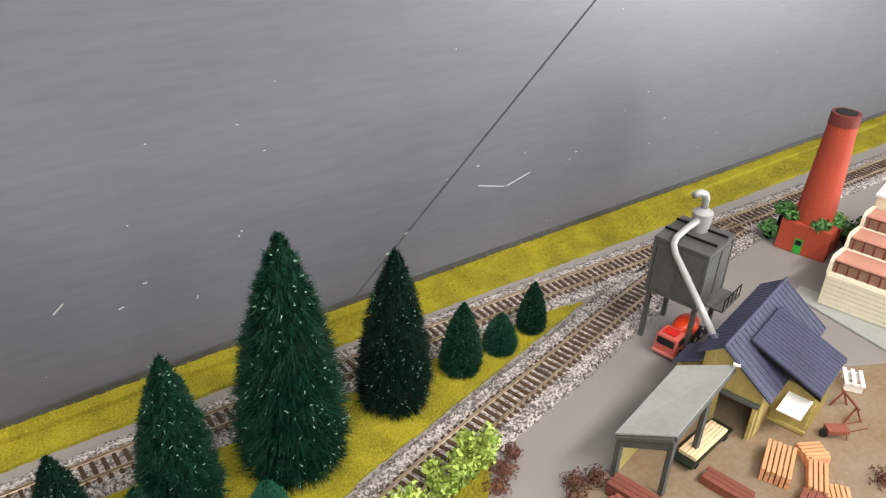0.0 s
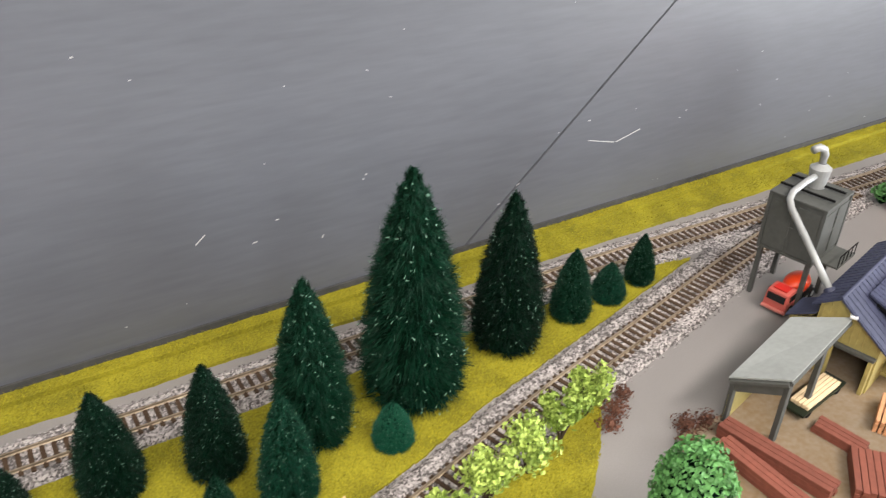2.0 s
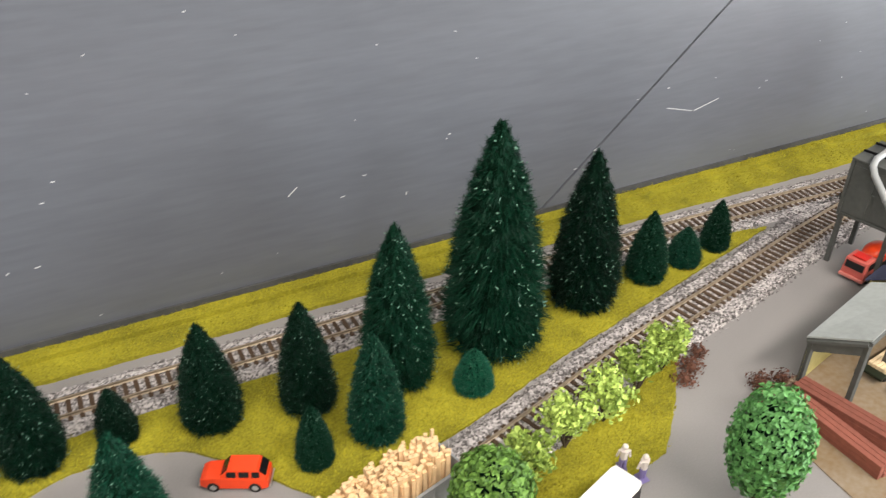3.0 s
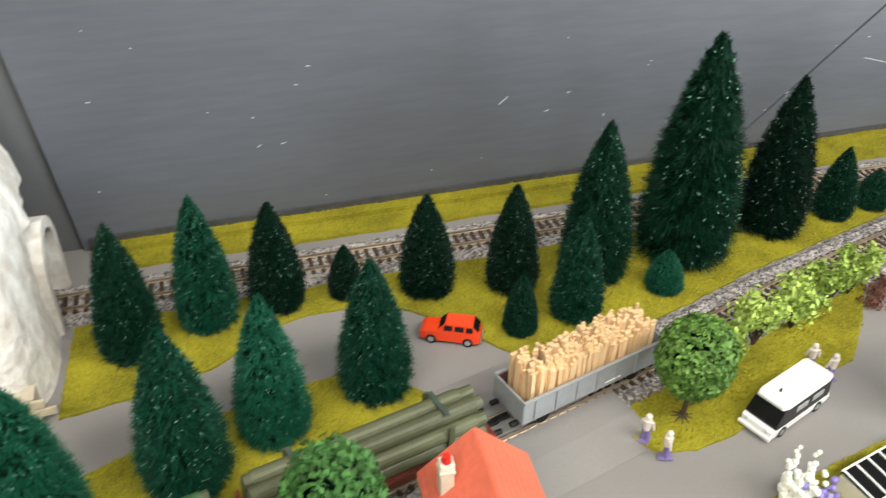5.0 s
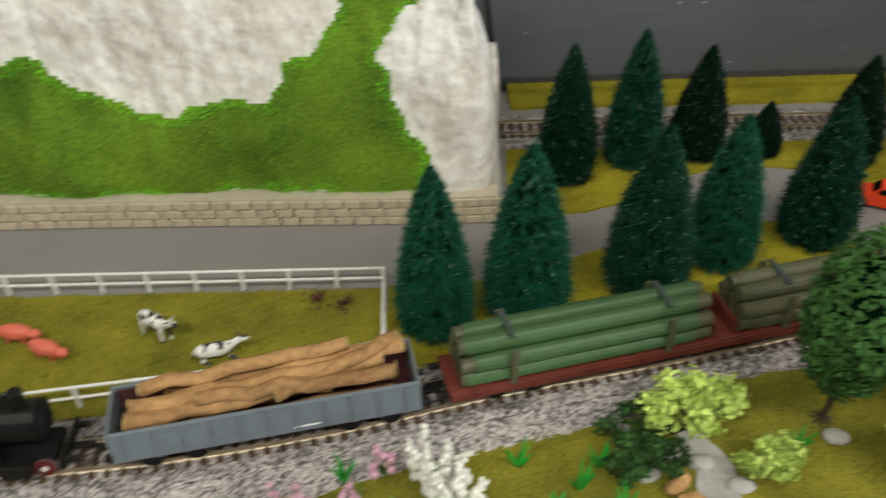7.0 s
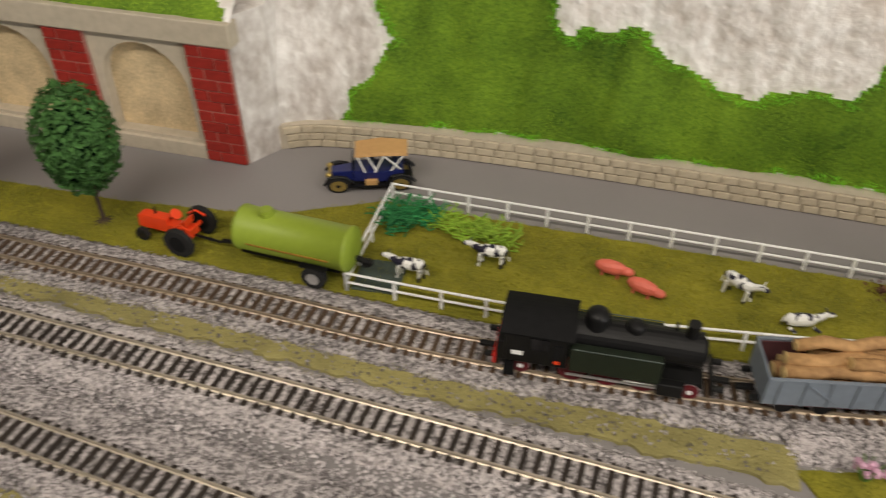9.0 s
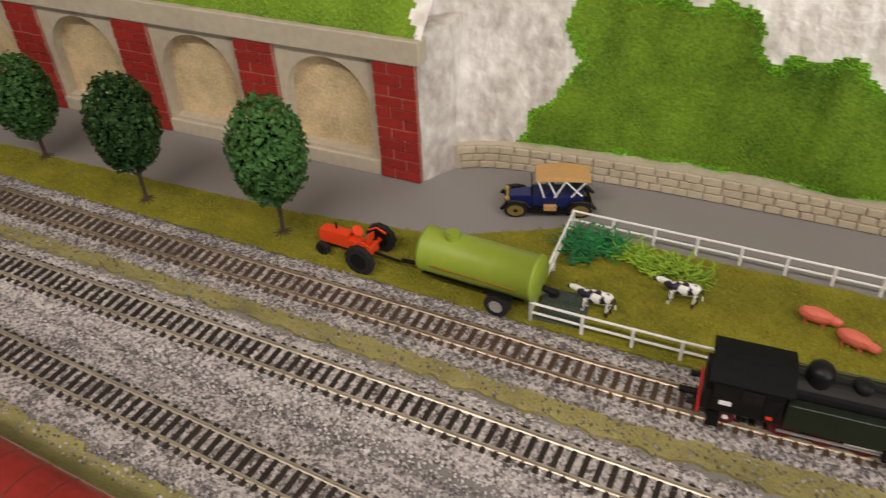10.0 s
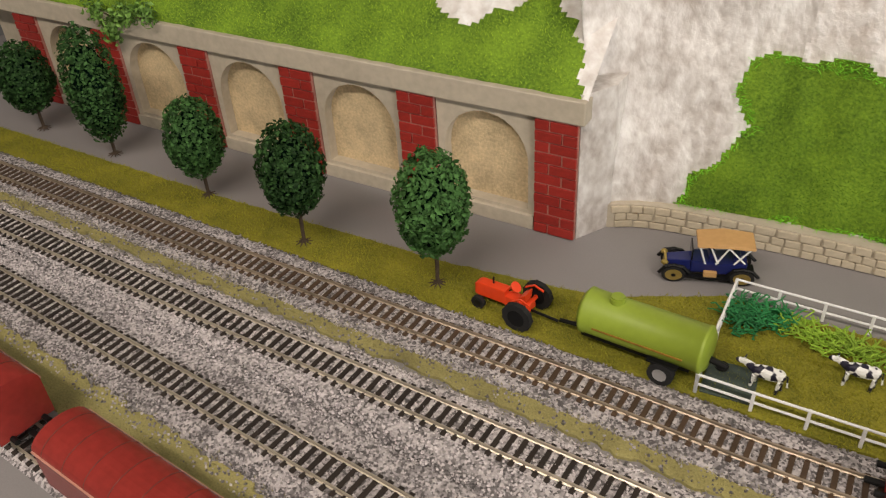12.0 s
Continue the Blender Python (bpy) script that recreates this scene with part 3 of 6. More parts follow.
def arch_panel(x0, x1):
    """Stone panel with an arched opening through it."""
    bm = bmesh.new()
    a0, a1, zb, zs = x0 + 0.006, x1 - 0.006, 0.015, 0.056
    r, cx = (a1 - a0) / 2, (a0 + a1) / 2
    arc = [(cx - r * math.cos(math.pi * k / 14), zs + r * math.sin(math.pi * k / 14)) for k in range(15)]
    inner = [(a0, zb)] + arc + [(a1, zb)]
    outer = [(x0, 0.0)] + [(x0 + (x1 - x0) * k / 14, 0.098) for k in range(15)] + [(x1, 0.0)]
    fr = [[bm.verts.new((x, y, z)) for x, z in ring] for y in (RY + 0.0005, RY + 0.010) for ring in (inner, outer)]
    for k in range(16):
        bm.faces.new((fr[0][k], fr[0][k + 1], fr[1][k + 1], fr[1][k]))
        bm.faces.new((fr[0][k + 1], fr[0][k], fr[2][k], fr[2][k + 1]))
    bm.faces.new((fr[0][0], fr[1][0], fr[1][16], fr[0][16]))
    bm.faces.new((fr[0][16], fr[2][16], fr[2][0], fr[0][0]))
    bmesh.ops.recalc_face_normals(bm, faces=bm.faces)
    return bm


for k in range(5):
    x0, x1 = PIL[k + 1][1], PIL[k][0]
    part("arch_panel", arch_panel(x0, x1), M_WALLSTONE, wall)
    part("sand_infill", B(((x0 + x1) / 2, RY + 0.0135, 0.05), (x1 - x0, 0.007, 0.098)), M_SAND, wall)
    part("plinth", B(((x0 + x1) / 2, RY - 0.0005, 0.006), (x1 - x0 - 0.001, 0.004, 0.012), bevel=0.0005), M_WALLSTONE, wall)
part("coping", B((-0.793, RY + 0.009, 0.1065), (0.692, 0.027, 0.018), bevel=0.001), M_WALLSTONE, wall)
part("backing", B((-0.79, RY + 0.024, 0.05), (0.69, 0.013, 0.096)), M_WALLSTONE, wall)
part("return_face", prism([(-0.4516, -0.2025), (-0.436, -0.176), (-0.436, -0.150), (-0.46, -0.15), (-0.462, -0.195)], 0.0, 0.118), M_ROCK2, wall)
pil_obs = [part("pilaster", B(((a + b) / 2, RY + 0.0015, 0.049), (b - a - 0.002, 0.008, 0.097)), M_MORTAR, wall, "red brick pilaster") for a, b in PIL]

# ---------- mountain ----------
PLAN = [(-0.449, -0.186), (-0.436, -0.172), (-0.40, -0.158), (-0.30, -0.147), (-0.18, -0.147), (-0.05, -0.150), (0.06, -0.154), (0.095, -0.152), (0.108, -0.138), (0.112, -0.11), (0.110, -0.075), (0.108, -0.03), (0.104, 0.02)]
PATCH = [(-0.394, 0.018), (-0.384, 0.050), (-0.364, 0.065), (-0.352, 0.087), (-0.365, 0.112), (-0.361, 0.134), (-0.344, 0.145), (-0.325, 0.138), (-0.278, 0.136), (-0.240, 0.134), (-0.232, 0.124), (-0.239, 0.113), (-0.218, 0.102), (-0.200, 0.109), (-0.176, 0.107), (-0.160, 0.097), (-0.138, 0.089),
         (-0.112, 0.077), (-0.080, 0.080), (-0.055, 0.088), (-0.033, 0.085), (-0.025, 0.102), (-0.006, 0.113), (0.006, 0.122), (0.016, 0.140), (0.0, 0.152), (0.036, 0.150), (0.042, 0.154), (0.0, 0.161), (-0.05, 0.163), (-0.13, 0.20), (0.02, 0.215), (0.034, 0.195), (0.050, 0.172), (0.066, 0.160), (0.066, 0.150), (0.052, 0.135), (0.043, 0.125),
         (0.036, 0.106), (0.045, 0.082), (0.056, 0.055), (0.063, 0.030), (0.068, 0.017)]


def mountain_point(i, p, d, z):
    s = Vector((-d.y, d.x))
    back = 0.012 * (z / 0.1) ** 1.2 + max(0, z - 0.30) * 1.3
    n = noise.noise(Vector((p.x * 22, p.y * 22, z * 16))) * 0.006 + noise.noise(Vector((p.x * 70, p.y * 70, z * 30 + 5))) * 0.0016 + abs(noise.noise(Vector((p.x * 45, p.y * 45, z * 10)))) * 0.004
    q = p + s * (back - n * min(1, z / 0.03))
    if p.x > 0.10:
        q = q + Vector((-max(0, z - 0.095) * 0.34, 0))
    return Vector((q.x, q.y, z))


line = spline(PLAN, 0.0026)
NZ = 145
vs, fs, mi, seeds = [], [], [], []
grid = []
for i, (p, d) in enumerate(line):
    grid.append([mountain_point(i, p, d, 0.36 * j / (NZ - 1)) for j in range(NZ)])
for col in grid:
    vs += col
rg = random.Random(11)
for i in range(len(line) - 1):
    for j in range(NZ - 1):
        a = i * NZ + j
        c = (grid[i][j] + grid[i + 1][j + 1]) / 2
        if -0.055 - 0.012 * 1 < c.y and c.x > 0.09 and c.z < 0.075 and c.y > -0.073:
            continue  # tunnel mouth
        fs.append((a, a + NZ, a + NZ + 1, a + 1))
        w = c.x + noise.noise(c * 60) * 0.008, c.z + noise.noise(c * 60 + Vector((9, 9, 9))) * 0.008
        green = inside(w[0], w[1], PATCH) and c.y < -0.12
        mi.append(1 if green else (2 if w[0] < -0.325 and c.z < 0.2 else 0))
        if green:
            nrm = (grid[i + 1][j] - grid[i][j]).cross(grid[i][j + 1] - grid[i][j]).normalized()
            rim = not inside(w[0] + 0.006, w[1] + 0.003, PATCH) or not inside(w[0] - 0.006, w[1] - 0.003, PATCH) or not inside(w[0], w[1] + 0.007, PATCH) or not inside(w[0], w[1] - 0.006, PATCH)
            for _ in range(4):
                u, v = rg.random(), rg.random()
                q = grid[i][j].lerp(grid[i + 1][j], u).lerp(grid[i][j + 1].lerp(grid[i + 1][j + 1], u), v)
                seeds.append((q, nrm, rim))
hill = thing("mountain", "pale plaster rock mountain with bright green flock patches", "mountain", kind="structure")
raw("rock_face", vs, fs, [M_ROCK, M_HGRASS, M_ROCK2], hill, mi)
hill.children[0].data.polygons.foreach_set("use_smooth", [True] * len(fs))
v1, f1 = blades([(p, n) for p, n, r in seeds if not r], 0.0032, 0.0003, 0.9, rg)
raw("grass_fibres", v1, f1, M_HBLADE, hill)["kind"] = "stuff"
v1, f1 = blades([(p, n) for p, n, r in seeds if r], 0.0052, 0.0005, 1.4, rg)
raw("bright_rim_fibres", v1, f1, M_HEDGE, hill)["kind"] = "stuff"
part("inner_core", B((-0.20, -0.01, 0.12), (0.42, 0.07, 0.24)), M_HOLLOW_SHADE, hill)
portal = thing("tunnel_portal", "pale stone tunnel mouth where the track enters the mountain", "tunnel", kind="structure")
bm = bmesh.new()
ring_o = [(-0.0445 + 0.032 * math.cos(math.pi * k / 12), 0.040 + 0.032 * math.sin(math.pi * k / 12)) for k in range(13)]
ring_i = [(-0.0445 + 0.024 * math.cos(math.pi * k / 12), 0.040 + 0.024 * math.sin(math.pi * k / 12)) for k in range(13)]
ring_o, ring_i = [(-0.0125, 0)] + ring_o + [(-0.0765, 0)], [(-0.0205, 0)] + ring_i + [(-0.0685, 0)]
cols = [[bm.verts.new((x, y, z)) for y, z in ring] for x in (0.1125, 0.098) for ring in (ring_i, ring_o)]
for k in range(14):
    bm.faces.new((cols[0][k], cols[1][k], cols[1][k + 1], cols[0][k + 1]))
    bm.faces.new((cols[1][k], cols[3][k], cols[3][k + 1], cols[1][k + 1]))
    bm.faces.new((cols[0][k + 1], cols[2][k + 1], cols[2][k], cols[0][k]))
bmesh.ops.recalc_face_normals(bm, faces=bm.faces)
part("arch", bm, M_ROCK, portal)
# added black sheet across the bore, standing for the shade inside it
part("tunnel_dark", B((0.075, -0.0445, 0.035), (0.004, 0.06, 0.07)), M_HOLLOW_SHADE, portal)

# grassy slope above the retaining wall
vs, fs, mi, seeds = [], [], [], []
NX, NYY = 260, 70


def slope_point(i, j):
    x = -1.13 + (0.683 * i / (NX - 1))
    t = j / (NYY - 1)
    y = RY + 0.0 + 0.22 * t
    z = 0.115 + 0.15 * t ** 0.85 + 0.05 * max(0, t - 0.25) * (1 if x > -0.8 else 0.5) + noise.noise(Vector((x * 14, y * 14, 3))) * 0.008 * min(1, t * 6) + noise.noise(Vector((x * 50, y * 50, 3))) * 0.003
    return Vector((x, y, z))


grid = [[slope_point(i, j) for j in range(NYY)] for i in range(NX)]
for col in grid:
    vs += col
ROCKS = [((-0.560, 0.166), 0.040, 0.022), ((-0.70, 0.185), 0.03, 0.02), ((-0.85, 0.19), 0.05, 0.02)]
for i in range(NX - 1):
    for j in range(NYY - 1):
        a = i * NYY + j
        c = (grid[i][j] + grid[i + 1][j + 1]) / 2
        w = c + Vector((noise.noise(c * 50) * 0.012, 0, noise.noise(c * 50 + UP * 7) * 0.012))
        edge = -0.454 if w.z < 0.131 else -0.454 - (w.z - 0.131) * 1.2
        green = w.x < edge and not any(((w.x - x) / rx) ** 2 + ((w.z - z) / rz) ** 2 < 1 for (x, z), rx, rz in ROCKS)
        fs.append((a, a + NYY, a + NYY + 1, a + 1))
        mi.append(1 if green else 0)
        if green and j < 46:
            nrm = (grid[i + 1][j] - grid[i][j]).cross(grid[i][j + 1] - grid[i][j]).normalized()
            for _ in range(2):
                u, v = rg.random(), rg.random()
                seeds.append((grid[i][j].lerp(grid[i + 1][j], u).lerp(grid[i][j + 1].lerp(grid[i + 1][j + 1], u), v), nrm))
slope = thing("hillside", "bright green flock slope with rock patches above the retaining wall", "hill", kind="structure")
raw("slope_ground", vs, fs, [M_ROCK, M_HGRASS], slope, mi)
v1, f1 = blades(seeds, 0.0034, 0.0003, 0.9, rg)
raw("grass_fibres", v1, f1, M_HBLADE, slope)["kind"] = "stuff"
tagged(part("far_backing", B((-0.60, 0.04, 0.25), (1.3, 0.02, 0.55)), M_BOARD_LOW), "grey board behind the mountain", "board", kind="structure")

# low stone wall at the mountain's foot
low = thing("stone_wall", "low beige stone block wall along the road", "wall", kind="structure")
FOOT = [(-0.437, -0.1775), (-0.40, -0.164), (-0.30, -0.155), (-0.18, -0.154), (-0.05, -0.157), (0.06, -0.160), (0.108, -0.160)]
foot_line = spline(FOOT, 0.003)
sweep(foot_line, [(0.0, 0.0), (0.0, 0.0205), (0.012, 0.0215), (0.012, 0.0)], "wall_core", M_WALLSTONE, low)

# ---------- trees ----------


def pine(seed, needle):
    """A bottle-brush pine one metre high and about half wide, scaled where it stands."""
    rg = random.Random(seed)
    t = thing("pine_tree", "dark green bottle-brush model pine tree", "tree", "pine trees")
    part("trunk", R((0, 0, 0), (0, 0, 0.25), 0.05, 0.04, 8), M_TRUNK, t)

    def prof(h):
        return 0.53 * (max(0.0, 1 - h ** 2.05) ** 0.86) * (0.86 + 0.14 * min(1, h / 0.16)) + 0.012

    bm = bmesh.new()
    rings = []
    for k in range(14):
        h = 0.03 + 0.96 * k / 13
        rings.append([bm.verts.new((math.cos(a * math.tau / 14) * prof(h) * 0.74 * rg.uniform(0.92, 1.08), math.sin(a * math.tau / 14) * prof(h) * 0.74 * rg.uniform(0.92, 1.08), h)) for a in range(14)])
    for a, b in zip(rings, rings[1:]):
        for k in range(14):
            bm.faces.new((a[k], a[(k + 1) % 14], b[(k + 1) % 14], b[k]))
    bm.faces.new(rings[0][::-1])
    bm.faces.new(rings[-1])
    # core coloured near-black to stand for the shade behind the needles
    crown = part("crown", bm, M_INNER_SHADE, t)
    vs, fs, mi = [], [], []
    for _ in range(2100):  # tufts of stiff needles
        h = 1 - rg.random() ** 0.72 * 0.985
        a = rg.random() * math.tau
        reach = rg.uniform(0.84, 1.0) + (0.07 if rg.random() < 0.12 else 0.0)
        lift = rg.uniform(-0.05, 0.03)
        for _n in range(10):
            b = a + rg.gauss(0, 0.05)
            out = Vector((math.cos(b), math.sin(b), 0))
            side = out.cross(UP)
            p = out * prof(h) * rg.uniform(0.66, 0.82) + UP * (h + rg.gauss(0, 0.010))
            q = out * (prof(h) * reach * rg.uniform(0.86, 1.10) + 0.010) + side * rg.gauss(0, 0.024) + UP * (h + lift * 0.7 + rg.gauss(0, 0.012))
            w = side * rg.uniform(0.0022, 0.0046) + UP * rg.uniform(-0.003, 0.003)
            i = len(vs)
            vs += [p - w, p + w, q]
            fs.append((i, i + 1, i + 2))
            mi.append(0)
        if rg.random() < 0.17:  # a pale tip
            c = Vector((math.cos(a), math.sin(a), 0)) * (prof(h) * reach + 0.004) + UP * (h + lift)
            d = Vector((rg.uniform(-1, 1), rg.uniform(-1, 1), rg.uniform(-0.5, 0.5))) * 0.022
            e = d.cross(Vector((math.cos(a), math.sin(a), 0.2))).normalized() * 0.0042
            i = len(vs)
            vs += [c - d * 0.5 - e, c - d * 0.5 + e, c + d]
            fs.append((i, i + 1, i + 2))
            mi.append(1)
    raw("needle_coat", vs, fs, [needle, M_FROST], crown, mi)
    return t


PINES = [pine(1, M_NEEDLE), pine(2, M_NEEDLE), pine(3, M_NEEDLE2)]
# x, y, height, radius, variant
PINE_SPOTS = [(0.568, -0.106, 0.178, 0.038, 0), (0.657, -0.094, 0.132, 0.0285, 1), (0.722, -0.092, 0.064, 0.0175, 0), (0.765, -0.089, 0.036, 0.0150, 2), (0.806, -0.082, 0.048, 0.0135, 1),
              (0.490, -0.110, 0.124, 0.027, 1), (0.424, -0.110, 0.086, 0.0200, 0), (0.363, -0.096, 0.080, 0.0210, 1), (0.455, -0.154, 0.082, 0.0190, 2), (0.411, -0.160, 0.047, 0.0125, 0), (0.531, -0.145, 0.034, 0.0145, 2),
              (0.305, -0.085, 0.042, 0.0135, 1), (0.256, -0.084, 0.085, 0.0205, 0), (0.208, -0.090, 0.100, 0.0215, 2), (0.158, -0.108, 0.099, 0.0215, 1), (0.188, -0.228, 0.107, 0.0255, 2), (0.238, -0.205, 0.099, 0.0225, 2),
              (0.303, -0.187, 0.098, 0.0235, 2), (0.116, -0.246, 0.109, 0.0255, 2), (0.064, -0.257, 0.105, 0.0225, 2)]
for k, (x, y, h, r, v) in enumerate(PINE_SPOTS):
    src = PINES[v]
    ob = copy_thing(src, pose(x, y, 0.0012, 0, 0, k * 67))
    ob.scale = (2 * r, 2 * r, h)
    if h > 0.12:
        ob["label"] = "tall dark green bottle-brush pine on the grass"
    elif h < 0.05:
        ob["label"] = "small bushy dark green model pine"
for src in PINES:
    for o in list(src.children_recursive) + [src]:
        bpy.data.objects.remove(o)


def leaf_cloud(vs, fs, rg, c, rad, count, size, shell=0.55):
    for _ in range(count):
        d = Vector((rg.gauss(0, 1), rg.gauss(0, 1), rg.gauss(0, 1))).normalized()
        k = rg.uniform(shell, 1.0) + 0.08 * noise.noise(d * 4 + Vector(c) * 50)
        p = Vector((c[0] + d.x * rad[0] * k, c[1] + d.y * rad[1] * k, c[2] + d.z * rad[2] * k))
        n = (d + Vector((rg.uniform(-1, 1), rg.uniform(-1, 1), rg.uniform(-1, 1))) * 0.8).normalized()
        q = n.to_track_quat("Z", "Y") @ Euler((0, 0, rg.random() * 6.3)).to_quaternion()
        s = size * rg.uniform(0.6, 1.3)
        i = len(vs)
        vs += [p + q @ Vector(v) * s for v in ((-0.5, 0, 0), (0, -0.35, 0.12), (0.6, 0, 0), (0, 0.35, 0.12))]
        fs += [(i, i + 1, i + 2), (i, i + 2, i + 3)]


def broadleaf(x, y, h, r, z0, leaf, label, seed, count=1900, egg=1.0):
    rg = random.Random(seed)
    t = thing("broadleaf_tree", label, "tree", "broadleaf trees")
    t.location = (x, y, 0.0015)
    bm = tube([(0, 0, 0), (0.0006, 0, z0 * 0.6), (0, 0.0004, z0 + (h - z0) * 0.5)], 0.0016, 7)
    for k in range(9):
        a = k * 0.7
        rod(bm, (0, 0, 0.0022), (math.cos(a) * 0.007, math.sin(a) * 0.007, 0.0002), 0.0009, 0.0003, 5)
    for k in range(7):
        a = k * 0.9
        rod(bm, (0, 0, z0 * 0.8 + k * 0.003), (math.cos(a) * r * 0.7, math.sin(a) * r * 0.7, z0 + (h - z0) * (0.25 + 0.07 * k)), 0.0008, 0.0003, 5)
    part("trunk", bm, M_TRUNK, t)
    vs, fs = [], []
    cz = (z0 + h) / 2
    leaf_cloud(vs, fs, rg, (0, 0, cz), (r, r, (h - z0) / 2), int(count * 1.7), r * 0.15, 0.80)
    leaf_cloud(vs, fs, rg, (0, 0, cz - (h - z0) * 0.10 * egg), (r * 0.93, r * 0.93, (h - z0) * 0.34), count, r * 0.15, 0.55)
    crown = raw("crown", vs, fs, leaf, t)
    # added filler, its near-black colour is the shade inside the crown
    part("inner_foliage", ball(bmesh.new(), (0, 0, cz - (h - z0) * 0.05), 1, 2, (r * 0.74, r * 0.74, (h - z0) * 0.38)), M_INNER_SHADE, crown)
    return t


GT = "dark green leafed model tree on a brown trunk in the verge"
for k, (x, y, h, r, z0) in enumerate([(-0.517, -0.298, 0.108, 0.0245, 0.030), (-0.637, -0.299, 0.104, 0.0235, 0.030), (-0.757, -0.279, 0.092, 0.0225, 0.022), (-0.893, -0.262, 0.128, 0.0235, 0.016), (-1.006, -0.255, 0.092, 0.0245, 0.022)]):
    broadleaf(x, y, h, r * 1.08, z0 - 0.003, M_LEAF, GT if h < 0.12 else "tall slim dark green model tree beside the road", 40 + k)
broadleaf(0.475, -0.265, 0.075, 0.0230, 0.020, M_LEAF2, "round fresh green model tree on the bush verge", 50)
broadleaf(0.253, -0.334, 0.116, 0.0250, 0.022, M_LEAF, "tall egg-shaped dark green tree beside the house", 51)
broadleaf(0.627, -0.308, 0.093, 0.0235, 0.014, M_LEAF3, "round mid-green tree beside the sawmill road", 52)


def shrub(x, y, h, r, leaf, label, seed, count=260, stems=7, size=0.0042, name="shrub"):
    rg = random.Random(seed)
    t = thing(name, label, "bush", "lime shrubs")
    t.location = (x, y, 0.0015)
    bm = bmesh.new()
    vs, fs = [], []
    for k in range(stems):
        a = k * math.tau / stems + rg.uniform(-0.3, 0.3)
        e = Vector((math.cos(a) * r * rg.uniform(0.3, 0.9), math.sin(a) * r * rg.uniform(0.3, 0.9), h * rg.uniform(0.6, 0.95)))
        rod(bm, (0, 0, 0), e * 0.5 + UP * h * 0.08, 0.0008, 0.0006, 5)
        rod(bm, e * 0.5 + UP * h * 0.08, e, 0.0006, 0.0003, 5)
        leaf_cloud(vs, fs, rg, e, (r * 0.42, r * 0.42, h * 0.22), count // stems, size, 0.2)
        leaf_cloud(vs, fs, rg, e * 0.75, (r * 0.35, r * 0.35, h * 0.2), count // stems // 2, size, 0.2)
    part("stem", bm, M_TRUNK, t)
    raw("foliage", vs, fs, leaf, t)
    return t


for k, (x, y, h, r) in enumerate([(0.520, -0.232, 0.036, 0.018), (0.556, -0.220, 0.040, 0.020), (0.592, -0.212, 0.042, 0.020), (0.628, -0.200, 0.040, 0.019), (0.658, -0.190, 0.038, 0.016)]):
    shrub(x, y, h, r, M_LIME, "loose lime-green shrub with thin stems by the track", 60 + k, 620, 9, 0.0038)
for k, (x, y, h, r) in enumerate([(0.178, -0.340, 0.028, 0.022), (0.215, -0.366, 0.018, 0.015), (0.280, -0.370, 0.030, 0.014), (0.200, -0.330, 0.024, 0.014)]):
    shrub(x, y, h, r, M_LIME, "lime-green garden shrub on the lawn", 70 + k, 540, 9, 0.0038)

# ---------- fences ----------
FB = [(-0.329, -0.221), (0.034, -0.2245)]
POST_H = 0.0150


def fence(points, label):
    t = thing("fence", label, "fence", "white pasture fence")
    pm = mesh_of("post", B((0, 0, POST_H / 2), (0.0020, 0.0020, POST_H), bevel=0.0002), M_WHITE)
    for i, (x, y) in enumerate(points):
        o = new("post", pm)
        o.parent, o.location = t, (x, y, 0.0015)
        if i < len(points) - 1:
            x2, y2 = points[i + 1]
            for z in (0.0145, 0.0072):
                part("rail", R((x, y, z + 0.0015), (x2, y2, z + 0.0015), 0.00085, None, 6), M_WHITE, t)
    return t


fence([(FB[0][0] + (FB[1][0] - FB[0][0]) * k / 13, FB[0][1] + (FB[1][1] - FB[0][1]) * k / 13) for k in range(14)], "white post-and-rail fence along the road side of the pasture")
fence([(-0.327, -0.320), (-0.295, -0.3205), (-0.265, -0.3205), (-0.237, -0.3205), (-0.208, -0.320), (-0.180, -0.3185), (-0.152, -0.3165), (-0.118, -0.312), (-0.088, -0.308), (-0.058, -0.304), (-0.020, -0.297), (0.016, -0.2895), (0.036, -0.285)], "white post-and-rail fence along the track side of the pasture")
fence([(-0.329, -0.222), (-0.3285, -0.246), (-0.328, -0.270), (-0.3275, -0.295), (-0.327, -0.320)], "white fence across the pasture end behind the tank")
fence([(0.034, -0.2245), (0.035, -0.245), (0.0355, -0.265), (0.036, -0.285)], "white fence across the pasture end beside the pines")

# ---------- vehicles ----------


def wheel(parent, x, y, z, r, w, rim=M_HUB, ax="y"):
    e = Vector((0, w / 2, 0)) if ax == "y" else Vector((w / 2, 0, 0))
    c = Vector((x, y, z))
    o = part("wheel", R(c - e, c + e, r, None, 16), M_TYRE, parent)
    part("rim", R(c - e * 1.12, c + e * 1.12, r * 0.55, None, 12), rim, o)
    return o


